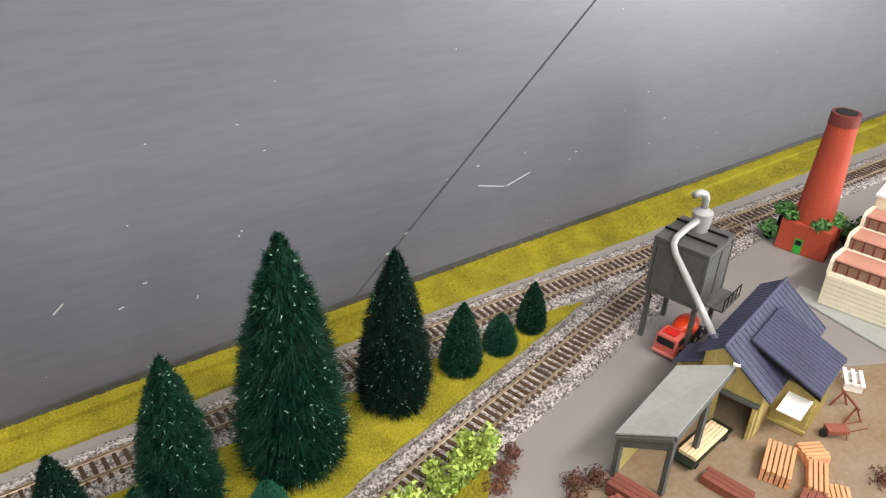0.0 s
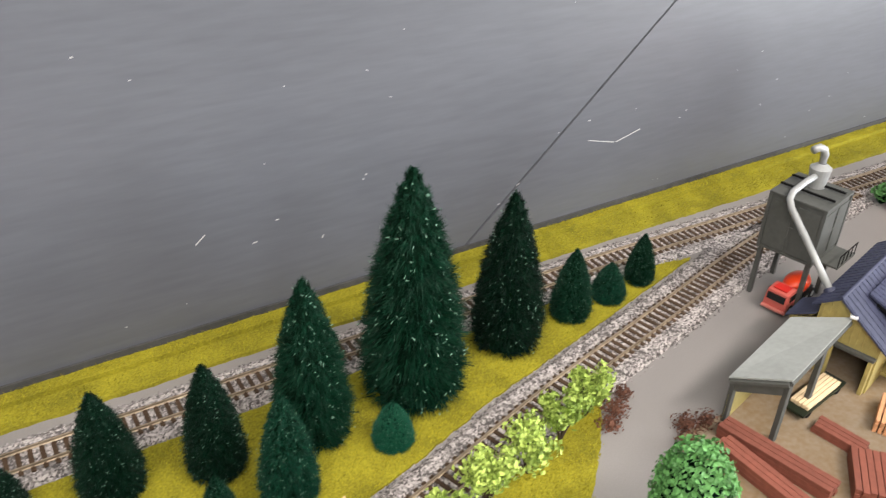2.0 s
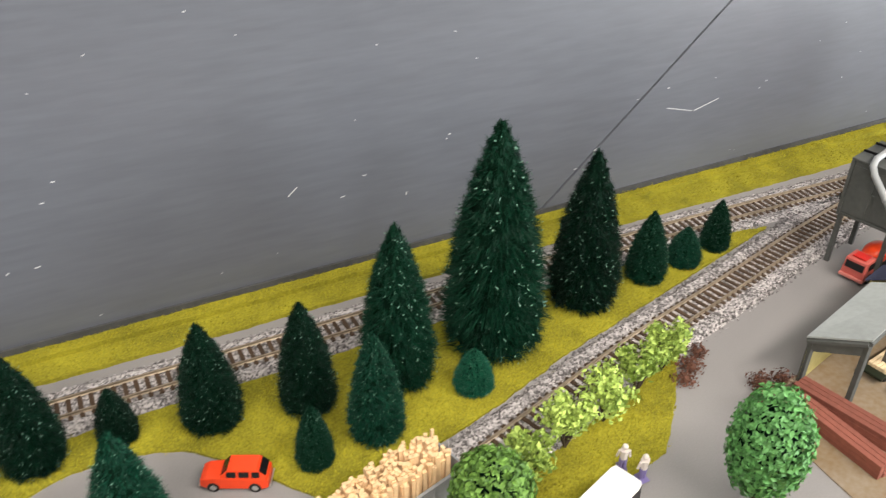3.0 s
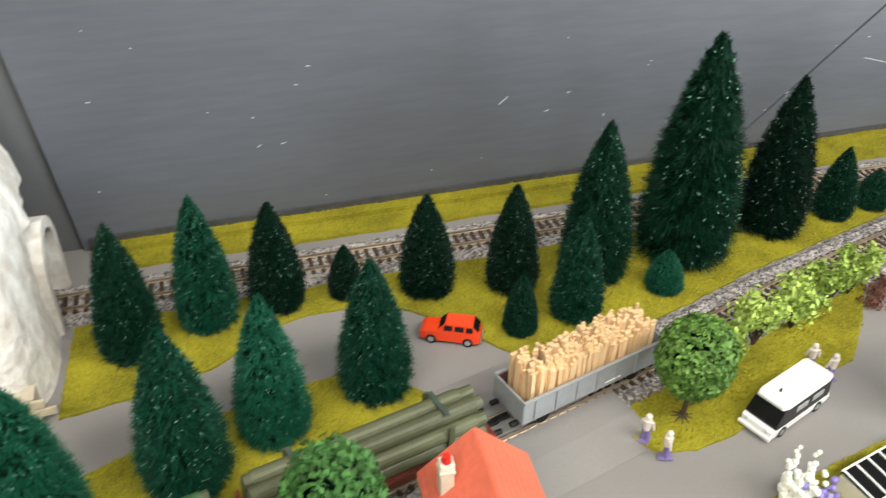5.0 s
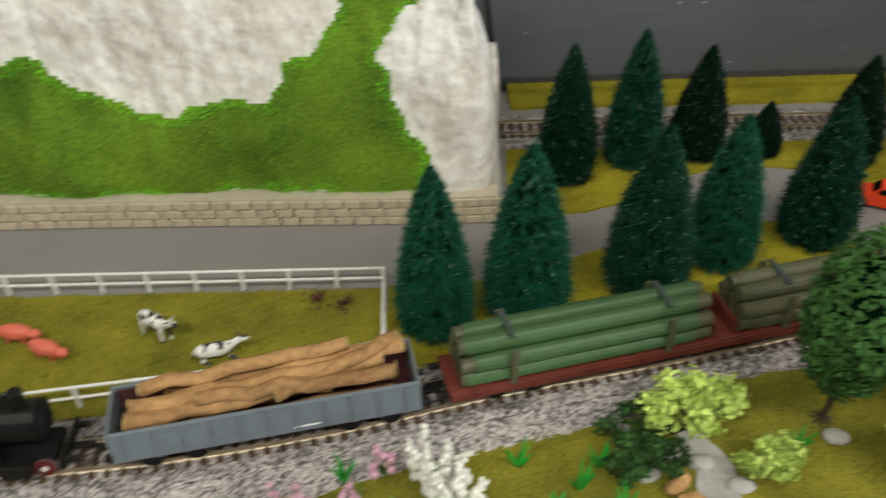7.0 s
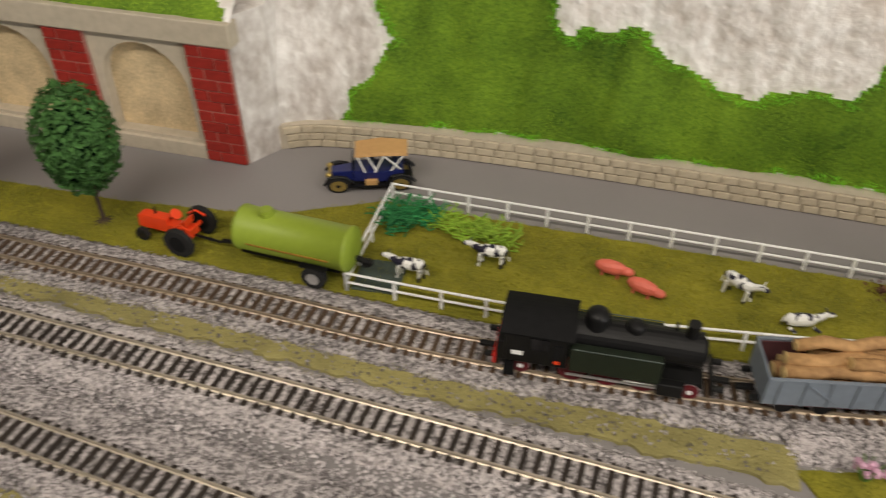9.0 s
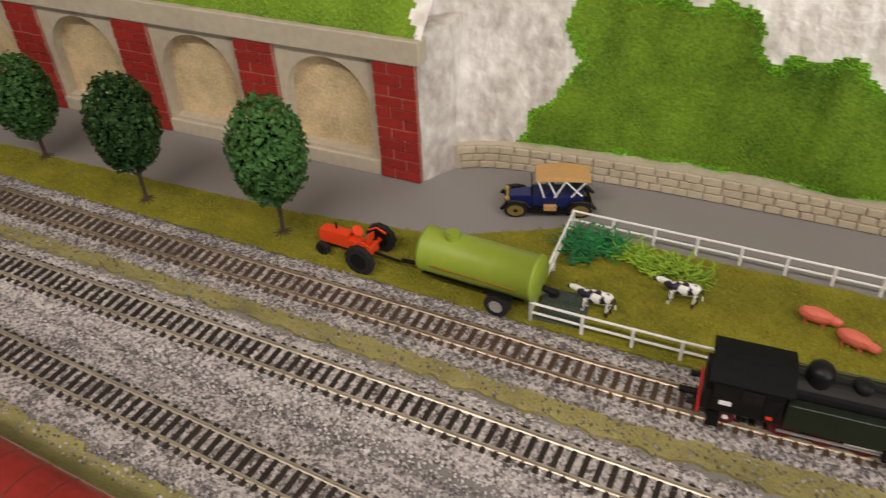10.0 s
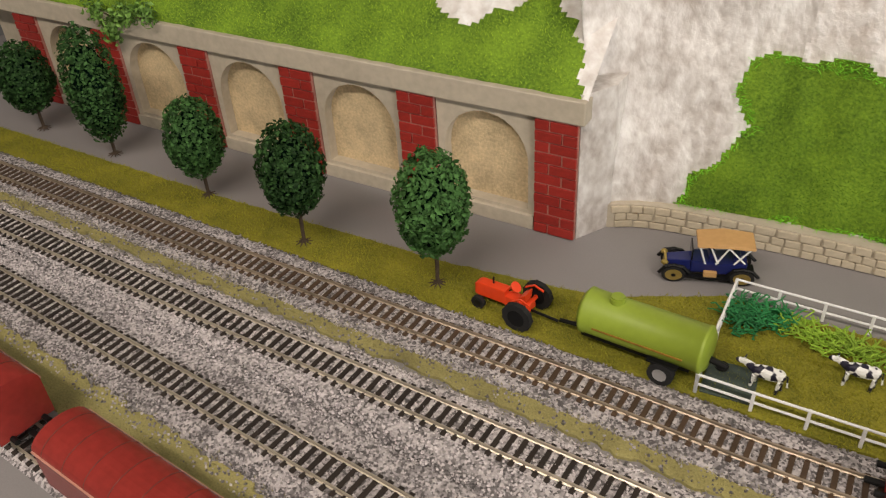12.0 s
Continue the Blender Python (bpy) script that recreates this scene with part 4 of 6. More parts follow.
def loft(sections, bevel=0.0):
    """A body from sections: (x, half width low, half width high, z low, z high)."""
    bm = bmesh.new()
    rings = []
    for x, wl, wh, z0, z1 in sections:
        rings.append([bm.verts.new(p) for p in ((x, -wl, z0), (x, wl, z0), (x, wh, z1), (x, -wh, z1))])
    for a, b in zip(rings, rings[1:]):
        for k in range(4):
            bm.faces.new((a[k], a[(k + 1) % 4], b[(k + 1) % 4], b[k]))
    bm.faces.new(rings[0][::-1])
    bm.faces.new(rings[-1])
    bmesh.ops.recalc_face_normals(bm, faces=bm.faces)
    if bevel:
        bmesh.ops.bevel(bm, geom=list(bm.edges), offset=bevel, segments=2, affect="EDGES", profile=0.6)
    return bm


def small_car(name, label, x, y, rz, paint):
    t = thing(name, label, "car")
    b = part("body", loft([(-0.0205, 0.0072, 0.0066, 0.0035, 0.0085), (-0.017, 0.0080, 0.0074, 0.0028, 0.0100), (-0.008, 0.0082, 0.0076, 0.0026, 0.0108), (0.017, 0.0082, 0.0076, 0.0026, 0.0108), (0.0205, 0.0076, 0.0070, 0.0035, 0.0095)], 0.0008), paint, t)
    part("cabin", loft([(-0.008, 0.0074, 0.0070, 0.0100, 0.0112), (-0.003, 0.0073, 0.0062, 0.0100, 0.0165), (0.014, 0.0073, 0.0062, 0.0100, 0.0168), (0.0195, 0.0072, 0.0066, 0.0100, 0.0112)], 0.0006), paint, t)
    for s in (-1, 1):
        for wx, l in ((-0.001, 0.0055), (0.0065, 0.006), (0.0135, 0.0045)):
            part("side_window", B((wx, s * 0.00695, 0.0134), (l, 0.0010, 0.0036), rx=s * 11, bevel=0.0003), M_GLASS, t)
        for wx in (-0.0125, 0.0125):
            wheel(t, wx, s * 0.0072, 0.0036, 0.0036, 0.0022)
        part("headlight", ball(bmesh.new(), (-0.0200, s * 0.0050, 0.0072), 0.0012, 1), M_HUB, t)
    part("windscreen", B((-0.0055, 0, 0.0137), (0.0008, 0.0115, 0.0058), ry=42), M_GLASS, t)
    part("rear_window", B((0.0175, 0, 0.0140), (0.0008, 0.0115, 0.0048), ry=-46), M_GLASS, t)
    part("front_bumper", B((-0.0212, 0, 0.0040), (0.0010, 0.0140, 0.0012), bevel=0.0003), M_HUB, t)
    part("rear_bumper", B((0.0212, 0, 0.0040), (0.0010, 0.0140, 0.0012), bevel=0.0003), M_HUB, t)
    t.matrix_basis = pose(x, y, 0.0, 0, 0, rz)
    return t


small_car("estate_car", "small orange-red model estate car on the road", 0.3635, -0.153, -27, M_ORANGE)
small_car("black_car", "black model car parked beside the house", 0.407, -0.349, 100, M_BLACK)

van = thing("minibus", "white and black model minibus with a white roof", "van")
part("lower_body", loft([(-0.029, 0.0100, 0.0105, 0.0035, 0.0090), (-0.026, 0.0108, 0.0108, 0.0030, 0.0098), (0.028, 0.0108, 0.0108, 0.0030, 0.0092), (0.030, 0.0103, 0.0103, 0.0035, 0.0090)], 0.0008), M_WHITE, van)
part("window_band", loft([(-0.0262, 0.0108, 0.0104, 0.0085, 0.0115), (-0.0195, 0.0108, 0.0100, 0.0085, 0.0215), (0.028, 0.0108, 0.0102, 0.0085, 0.0215)], 0.0005), M_GLASS, van)
part("roof", loft([(-0.021, 0.0092, 0.0080, 0.0208, 0.0232), (-0.017, 0.0106, 0.0092, 0.0208, 0.0250), (0.025, 0.0106, 0.0092, 0.0208, 0.0250), (0.0295, 0.0098, 0.0086, 0.0208, 0.0238)], 0.0009), M_WHITE, van)
part("roof_light", R((-0.012, 0, 0.0248), (-0.012, 0, 0.0275), 0.0006), M_BLACK, van)
for s in (-1, 1):
    for wx in (-0.002, 0.014):
        part("side_window", B((wx, s * 0.0107, 0.0160), (0.0110, 0.0006, 0.0042), bevel=0.0002), M_PANE, van)
    for wx in (-0.018, 0.018):
        wheel(van, wx, s * 0.0098, 0.0040, 0.0040, 0.0024)
    part("headlight", ball(bmesh.new(), (-0.0290, s * 0.0072, 0.0080), 0.0013, 1), M_HUB, van)
part("front_bumper", B((-0.030, 0, 0.0042), (0.002, 0.022, 0.0022), bevel=0.0004), M_WHITE, van)
part("rear_bumper", B((0.0315, 0, 0.0042), (0.002, 0.020, 0.0020), bevel=0.0004), M_WHITE, van)
van.matrix_basis = pose(0.537, -0.279, 0, 0, 0, 19)

jeep = thing("vintage_car", "blue open vintage model car with a tan canvas roof", "car")
part("chassis", B((0.002, 0, 0.0072), (0.050, 0.011, 0.0025), bevel=0.0004), M_BLACK, jeep)
part("bonnet", loft([(-0.0235, 0.0042, 0.0040, 0.0085, 0.0160), (-0.0095, 0.0062, 0.0058, 0.0085, 0.0178)], 0.0008), M_BLUE, jeep)
part("radiator", B((-0.0240, 0, 0.0122), (0.0016, 0.0090, 0.0090), bevel=0.0004), M_BRASS, jeep)
part("body_tub", loft([(-0.0095, 0.0068, 0.0072, 0.0080, 0.0185), (0.006, 0.0082, 0.0086, 0.0080, 0.0175), (0.0215, 0.0080, 0.0086, 0.0080, 0.0205)], 0.0008), M_BLUE, jeep)
part("front_seat", B((0.002, 0, 0.0195), (0.004, 0.013, 0.0070), bevel=0.0008), M_BLUE, jeep)
part("rear_seat", B((0.016, 0, 0.0200), (0.004, 0.014, 0.0070), bevel=0.0008), M_BLUE, jeep)
part("canvas_roof", loft([(-0.0075, 0.0100, 0.0094, 0.0335, 0.0355), (0.008, 0.0105, 0.0095, 0.0345, 0.0380), (0.0245, 0.0100, 0.0094, 0.0335, 0.0355)], 0.0006), M_TAN, jeep)
part("toolbox", B((0.0015, -0.0094, 0.0088), (0.0075, 0.003, 0.005), bevel=0.0003), M_TAN, jeep)
part("windscreen_frame", B((-0.0095, 0, 0.0240), (0.0008, 0.0140, 0.0100), bevel=0.0002), M_GLASS, jeep)
for s in (-1, 1):
    for wx in (-0.019, 0.0195):
        o = part("wheel", R((wx, s * 0.0085, 0.0070), (wx, s * 0.0107, 0.0070), 0.0070, None, 20), M_TYRE, jeep)
        part("rim", R((wx, s * 0.0083, 0.0070), (wx, s * 0.0110, 0.0070), 0.0050, None, 18), M_BRASS, o)
        part("hub", R((wx, s * 0.0083, 0.0070), (wx, s * 0.0114, 0.0070), 0.0014, None, 8), M_BLACK, o)
        part("mudguard", tube([(wx - 0.0085, s * 0.0096, 0.0075), (wx - 0.005, s * 0.0096, 0.0142), (wx, s * 0.0096, 0.0155), (wx + 0.005, s * 0.0096, 0.0142), (wx + 0.0090, s * 0.0096, 0.0085)], 0.0012, 6), M_BLACK, jeep)
    for a, b in (((-0.006, 0.0340), (-0.002, 0.0180)), ((0.010, 0.0340), (0.004, 0.0180)), ((0.010, 0.0340), (0.020, 0.0200)), ((0.022, 0.0340), (0.014, 0.0190)), ((0.0, 0.0340), (0.005, 0.0190))):
        part("roof_strut", R((a[0], s * 0.0092, a[1]), (b[0], s * 0.0086, b[1]), 0.0006, None, 6), M_WHITE, jeep)
    part("lamp", ball(bmesh.new(), (-0.0245, s * 0.0062, 0.0150), 0.0022, 2), M_BRASS, jeep)
    part("running_board", B((0.0, s * 0.0100, 0.0065), (0.026, 0.004, 0.001)), M_BLACK, jeep)
jeep.matrix_basis = pose(-0.3535, -0.2035, 0, 0, 0, 19) @ Matrix.Diagonal((1.18, 1.05, 0.88, 1))

tr = thing("tractor", "bright red vintage model tractor with black wheels", "tractor")
part("engine", loft([(-0.026, 0.0042, 0.0034, 0.0085, 0.0165), (-0.023, 0.0046, 0.0036, 0.0080, 0.0178), (-0.002, 0.0046, 0.0038, 0.0085, 0.0185)], 0.0006), M_ORANGE, tr)
part("gearbox", loft([(-0.003, 0.0042, 0.0036, 0.0075, 0.0150), (0.016, 0.0060, 0.0050, 0.0075, 0.0140)], 0.0006), M_ORANGE, tr)
part("seat", loft([(0.0085, 0.0036, 0.0046, 0.0165, 0.0180), (0.014, 0.0040, 0.0050, 0.0165, 0.0225)], 0.0005), M_ORANGE, tr)
part("seat_post", R((0.011, 0, 0.013), (0.011, 0, 0.017), 0.001), M_ORANGE, tr)
part("steering_column", R((-0.001, 0, 0.0175), (0.004, 0, 0.0225), 0.0005), M_BLACK, tr)
part("steering_wheel", R((0.0038, 0, 0.0222), (0.0043, 0, 0.0228), 0.0040, None, 14), M_ORANGE, tr)
part("exhaust", R((-0.014, 0.001, 0.017), (-0.014, 0.001, 0.023), 0.0007), M_BLACK, tr)
part("grille", B((-0.0262, 0, 0.0125), (0.0008, 0.0060, 0.0065), bevel=0.0002), M_RED, tr)
part("front_axle", R((-0.021, -0.008, 0.0050), (-0.021, 0.008, 0.0050), 0.0010), M_BLACK, tr)
part("rear_axle", R((0.013, -0.014, 0.0105), (0.013, 0.014, 0.0105), 0.0016), M_ORANGE, tr)
part("drawbar", R((0.015, 0, 0.008), (0.036, 0, 0.0075), 0.0010), M_BLACK, tr)
for s in (-1, 1):
    wheel(tr, -0.021, s * 0.0078, 0.0050, 0.0050, 0.0030, M_BLACK)
    o = part("rear_wheel", R((0.013, s * 0.0115, 0.0105), (0.013, s * 0.0155, 0.0105), 0.0105, None, 22), M_TYRE, tr)
    part("rim", R((0.013, s * 0.0112, 0.0105), (0.013, s * 0.0158, 0.0105), 0.0062, None, 16), M_MATTEBLACK, o)
    for k in range(11):
        a = k * math.tau / 11
        part("tread", B((0.013 + math.cos(a) * 0.0104, s * 0.0135, 0.0105 + math.sin(a) * 0.0104), (0.0010, 0.0042, 0.0012), ry=-math.degrees(a)), M_TYRE, o)
    part("mudguard", loft([(0.006, 0.0006, 0.0006, 0.0170, 0.0180), (0.013, 0.0006, 0.0006, 0.0212, 0.0222), (0.020, 0.0006, 0.0006, 0.0185, 0.0195)]), M_ORANGE, tr).location = (0, s * 0.0090, 0)
tr.matrix_basis = pose(-0.457, -0.302, 0.0015, 0, 0, -5)

tk = thing("slurry_tanker", "lime-green model tank trailer with black wheels behind the tractor", "trailer")
bm = bmesh.new()
prof = [(-0.0435, 0.004), (-0.0430, 0.0120), (-0.0410, 0.0150), (-0.0405, 0.0160), (-0.0385, 0.0160), (-0.038, 0.0155), (0.038, 0.0155), (0.0385, 0.0160), (0.0405, 0.0160), (0.041, 0.0150), (0.0430, 0.0120), (0.0435, 0.004)]
rings = [[bm.verts.new((x, math.cos(k * math.tau / 28) * r, 0.0265 + math.sin(k * math.tau / 28) * r)) for k in range(28)] for x, r in prof]
for a, b in zip(rings, rings[1:]):
    for k in range(28):
        bm.faces.new((a[k], a[(k + 1) % 28], b[(k + 1) % 28], b[k]))
bm.faces.new(rings[0][::-1])
bm.faces.new(rings[-1])
bmesh.ops.recalc_face_normals(bm, faces=bm.faces)
part("tank", bm, M_TANK, tk, smooth=True)
part("filler_neck", R((-0.020, 0, 0.041), (-0.020, 0, 0.0445), 0.0052, None, 18), M_TANK, tk)
part("filler_lid", R((-0.020, 0, 0.0445), (-0.020, 0, 0.0458), 0.0042, None, 18), M_TANK, tk)
for s in (-1, 1):
    part("side_rib", B((0.0, s * 0.0157, 0.0255), (0.060, 0.0010, 0.0010)), M_RUST, tk, "rust-stained rib")
    wheel(tk, 0.018, s * 0.0145, 0.0085, 0.0085, 0.0060)
    part("fender", B((0.018, s * 0.0120, 0.0165), (0.020, 0.010, 0.0012), bevel=0.0004), M_BLACK, tk)
    part("frame_beam", B((-0.004, s * 0.006, 0.0105), (0.074, 0.0022, 0.0028)), M_BLACK, tk)
part("axle", R((0.018, -0.013, 0.0085), (0.018, 0.013, 0.0085), 0.0012), M_BLACK, tk)
part("drawbar", R((-0.040, 0, 0.0105), (-0.060, 0, 0.0085), 0.0016), M_BLACK, tk)
part("outlet_pipe", R((0.043, 0, 0.020), (0.054, 0, 0.018), 0.0022), M_BLACK, tk)
part("spreader_plate", R((0.051, 0, 0.0170), (0.051, 0, 0.0185), 0.0042, None, 12), M_BLACK, tk)
tk.matrix_basis = pose(-0.364, -0.307, 0.0015, 0, 0, -3) @ Matrix.Scale(0.94, 4)
tagged(part("black_sheet", B((-0.311, -0.303, 0.0024), (0.030, 0.030, 0.0012), rz=4, bevel=0.0003), M_STRAP), "dark grey sheet lying on the pasture inside the fence", "sheet")


def figure(name, label, cat, x, y, rz, bm, material, group=""):
    o = part(name, bm, material)
    tagged(o, label, cat, group)
    o.matrix_basis = pose(x, y, 0.0016, 0, 0, rz)
    return o


def cow_mesh(lying=False):
    bm = bmesh.new()
    dz = -0.006 if lying else 0
    ball(bm, (0, 0, 0.0125 + dz), 0.0055, 2, (1.9, 0.75, 0.85))
    ball(bm, (0.006, 0, 0.0130 + dz), 0.0045, 2, (1, 0.8, 0.95))
    rod(bm, (-0.009, 0, 0.0140 + dz), (-0.0135, 0, 0.0165 + dz), 0.0026, 0.0018, 8)
    ball(bm, (-0.0155, 0, 0.0165 + dz), 0.0022, 2, (1.6, 0.8, 0.85))
    for s in (-1, 1):
        rod(bm, (-0.0140, s * 0.001, 0.0180 + dz), (-0.0135, s * 0.0032, 0.0192 + dz), 0.0006, 0.0003, 5)
        for lx in (-0.007, 0.0075):
            if lying:
                rod(bm, (lx, s * 0.003, 0.003), (lx - 0.004, s * 0.0055, 0.001), 0.0011, 0.0009, 6)
            else:
                rod(bm, (lx, s * 0.0024, 0.0100), (lx + s * 0.0010, s * 0.0024, 0), 0.0013, 0.0009, 6)
    rod(bm, (0.0108, 0, 0.0145 + dz), (0.0118, 0, 0.006 + dz * 0.5), 0.0004, 0.0006, 5)
    return bm


CG = "toy cows"
figure("cow_figurine", "black and white toy cow standing on the pasture", "figurine", -0.292, -0.299, 0, cow_mesh(), M_COW, CG)
figure("cow_figurine", "black and white toy cow standing on the pasture", "figurine", -0.245, -0.273, 3, cow_mesh(), M_COW, CG)
figure("cow_figurine", "black and white toy cow turned across the pasture", "figurine", -0.091, -0.262, 148, cow_mesh(), M_COW, CG)
figure("cow_figurine", "black and white toy cow lying in the grass", "figurine", -0.055, -0.280, 195, cow_mesh(True), M_COW, CG)


def pig_mesh():
    bm = bmesh.new()
    ball(bm, (0, 0, 0.0068), 0.0056, 2, (1.9, 0.85, 0.9))
    ball(bm, (-0.0105, 0, 0.0062), 0.0034, 2, (1.4, 0.9, 0.9))
    for s in (-1, 1):
        for lx in (-0.005, 0.005):
            rod(bm, (lx, s * 0.002, 0.004), (lx, s * 0.0022, 0), 0.0011, 0.0009, 6)
        ball(bm, (-0.0075, s * 0.0020, 0.0084), 0.0012, 1, (0.6, 1, 1))
    return bm


figure("pig_figurine", "pink toy pig in the grass", "figurine", -0.169, -0.262, 172, pig_mesh(), M_PINKPIG, "toy pigs")
figure("pig_figurine", "pink toy pig in the grass", "figurine", -0.148, -0.275, 160, pig_mesh(), M_PINKPIG, "toy pigs")


def man_mesh():
    bm = B((0, 0, 0.0003), (0.008, 0.006, 0.0006))
    for s in (-1, 1):
        rod(bm, (0, s * 0.0013, 0.0005), (0, s * 0.0011, 0.0095), 0.0013, 0.0015, 8)
    for v in bm.faces:
        v.material_index = 1
    rod(bm, (0, 0, 0.0090), (0, 0, 0.0160), 0.0022, 0.0027, 8)
    for s in (-1, 1):
        rod(bm, (0, s * 0.0030, 0.0155), (0.001, s * 0.0040, 0.0095), 0.0009, 0.0008, 6)
    ball(bm, (0, 0, 0.0187), 0.0020, 2)
    return bm


for x, y, rz, lab in ((0.444, -0.275, 40, "toy figure in white shirt and violet trousers"), (0.449, -0.290, -20, "toy figure in white shirt and violet trousers"), (0.584, -0.262, 90, "toy figure in white and dark clothes"), (0.578, -0.250, 60, "toy figure crouching beside the minibus")):
    figure("toy_figurine", lab, "figurine", x, y, rz, man_mesh(), [M_SKIN, M_VIOLET], "toy figures")

# ---------- train ----------
FLINE = spline(FRONT, 0.001)


def on_track(x):
    p, d = min(FLINE, key=lambda q: abs(q[0].x - x))
    return pose(p.x, p.y, RAIL_Z, 0, 0, math.degrees(math.atan2(d.y, d.x)))


def bogie(parent, x, r=0.0052, n=2, gap=0.020, mt=None):
    for k in range(n):
        wx = x + (k - (n - 1) / 2) * gap
        for s in (-1, 1):
            o = part("wheel", R((wx, s * 0.0078, r), (wx, s * 0.0100, r), r, None, 18), mt or M_BLACK, parent)
            part("flange", R((wx, s * 0.0070, r), (wx, s * 0.0078, r), r + 0.0006, None, 18), M_HUB, o)
        part("axle", R((wx, -0.008, r), (wx, 0.008, r), 0.0008, None, 8), M_BLACK, parent)


def coupler(parent, x, s):
    part("coupler", B((x + s * 0.005, 0, 0.0075), (0.010, 0.0035, 0.0022), bevel=0.0004), M_BLACK, parent)
    for e in (-1, 1):
        part("buffer", R((x, e * 0.010, 0.0105), (x + s * 0.0055, e * 0.010, 0.0105), 0.0018, None, 10), M_BLACK, parent)


loco = thing("tank_locomotive", "black model tank steam locomotive with red buffer beam", "locomotive")
L = 0.055
part("frame", B((0, 0, 0.0095), (2 * L - 0.004, 0.018, 0.004), bevel=0.0004), M_MATTEBLACK, loco)
part("boiler", R((-0.020, 0, 0.0275), (0.050, 0, 0.0275), 0.0098, None, 28), M_BLACK, loco, smooth=False)
part("smokebox_door", R((0.050, 0, 0.0275), (0.0525, 0, 0.0275), 0.0082, 0.005, 24), M_MATTEBLACK, loco)
for s in (-1, 1):
    part("side_tank", B((0.006, s * 0.0125, 0.0205), (0.048, 0.0055, 0.0165), bevel=0.0006), M_DGREEN, loco, "dark green side tank")
    part("handrail", R((-0.016, s * 0.0155, 0.0292), (0.030, s * 0.0155, 0.0292), 0.0004, None, 6), M_STRAP, loco)
    part("cylinder", B((0.036, s * 0.0130, 0.0090), (0.014, 0.006, 0.0085), bevel=0.0010), M_BLACK, loco)
    part("connecting_rod", B((0.006, s * 0.0118, 0.0060), (0.050, 0.0008, 0.0014)), M_HUB, loco)
    part("piston_rod", R((0.012, s * 0.0128, 0.0085), (0.030, s * 0.0128, 0.0090), 0.0006, None, 6), M_HUB, loco)
    part("cab_window", B((-0.034, s * 0.01465, 0.0275), (0.010, 0.0008, 0.0085)), M_GLASS, loco)
    part("number_bar", B((-0.046, s * 0.01475, 0.0195), (0.006, 0.0004, 0.0028)), M_WHITE, loco)
    part("cab_doorway", B((-0.0245, s * 0.01470, 0.0210), (0.0060, 0.0006, 0.0150)), M_MATTEBLACK, loco)
    part("red_lamp", B((-0.0245, s * 0.0152, 0.0165), (0.003, 0.0006, 0.0020)), M_ORANGE, loco)
    for wx in (-0.016, 0.003, 0.022):
        o = part("driving_wheel", R((wx, s * 0.0080, 0.0080), (wx, s * 0.0100, 0.0080), 0.0080, None, 24), M_DARKRED, loco)
        part("tyre", R((wx, s * 0.0070, 0.0080), (wx, s * 0.0086, 0.0080), 0.0084, None, 24), M_BLACK, o)
    for wx in (-0.044, 0.047):
        o = part("carrying_wheel", R((wx, s * 0.0085, 0.0048), (wx, s * 0.0102, 0.0048), 0.0048, None, 18), M_DARKRED, loco)
        part("tyre", R((wx, s * 0.0078, 0.0048), (wx, s * 0.0092, 0.0048), 0.0052, None, 18), M_HUB, o)
        part("hub", R((wx, s * 0.0100, 0.0048), (wx, s * 0.0106, 0.0048), 0.0016, None, 8), M_WHITE, o)
    part("step", B((-0.050, s * 0.0135, 0.0055), (0.006, 0.004, 0.008)), M_MATTEBLACK, loco)
part("cab", B((-0.036, 0, 0.0240), (0.034, 0.0290, 0.0240), bevel=0.0008), M_BLACK, loco)
bm = bmesh.new()
arc = [(-0.0165 + 0.033 * k / 10, 0.0352 + 0.0042 * math.sin(math.pi * k / 10)) for k in range(11)]
r0 = [bm.verts.new((-0.0560, y, z)) for y, z in arc] + [bm.verts.new((-0.0560, y, z - 0.0012)) for y, z in arc[::-1]]
r1 = [bm.verts.new((-0.0160, y, z)) for y, z in arc] + [bm.verts.new((-0.0160, y, z - 0.0012)) for y, z in arc[::-1]]
for k in range(22):
    bm.faces.new((r0[k], r0[(k + 1) % 22], r1[(k + 1) % 22], r1[k]))
bm.faces.new(r0[::-1])
bm.faces.new(r1)
bmesh.ops.recalc_face_normals(bm, faces=bm.faces)
part("cab_roof", bm, M_MATTEBLACK, loco)
part("coal_bunker", B((-0.0545, 0, 0.0180), (0.006, 0.0270, 0.0140), bevel=0.0006), M_BLACK, loco)
part("chimney", R((0.043, 0, 0.036), (0.043, 0, 0.0455), 0.0030, 0.0036, 16), M_BLACK, loco)
part("steam_dome", ball(R((-0.006, 0, 0.034), (-0.006, 0, 0.0415), 0.0066, None, 20), (-0.006, 0, 0.0415), 0.0066, 3, (1, 1, 0.75)), M_BLACK, loco)
part("sand_dome", ball(R((0.014, 0, 0.034), (0.014, 0, 0.0385), 0.0052, None, 20), (0.014, 0, 0.0385), 0.0052, 2, (1, 1, 0.5)), M_BLACK, loco)
part("whistle", R((0.035, 0.003, 0.036), (0.035, 0.003, 0.042), 0.0008), M_BLACK, loco)
part("buffer_beam", B((-0.0585, 0, 0.0105), (0.0016, 0.0280, 0.0060), bevel=0.0003), M_RED, loco, "red buffer beam")
part("buffer_beam", B((0.0575, 0, 0.0105), (0.0016, 0.0260, 0.0055), bevel=0.0003), M_BLACK, loco)
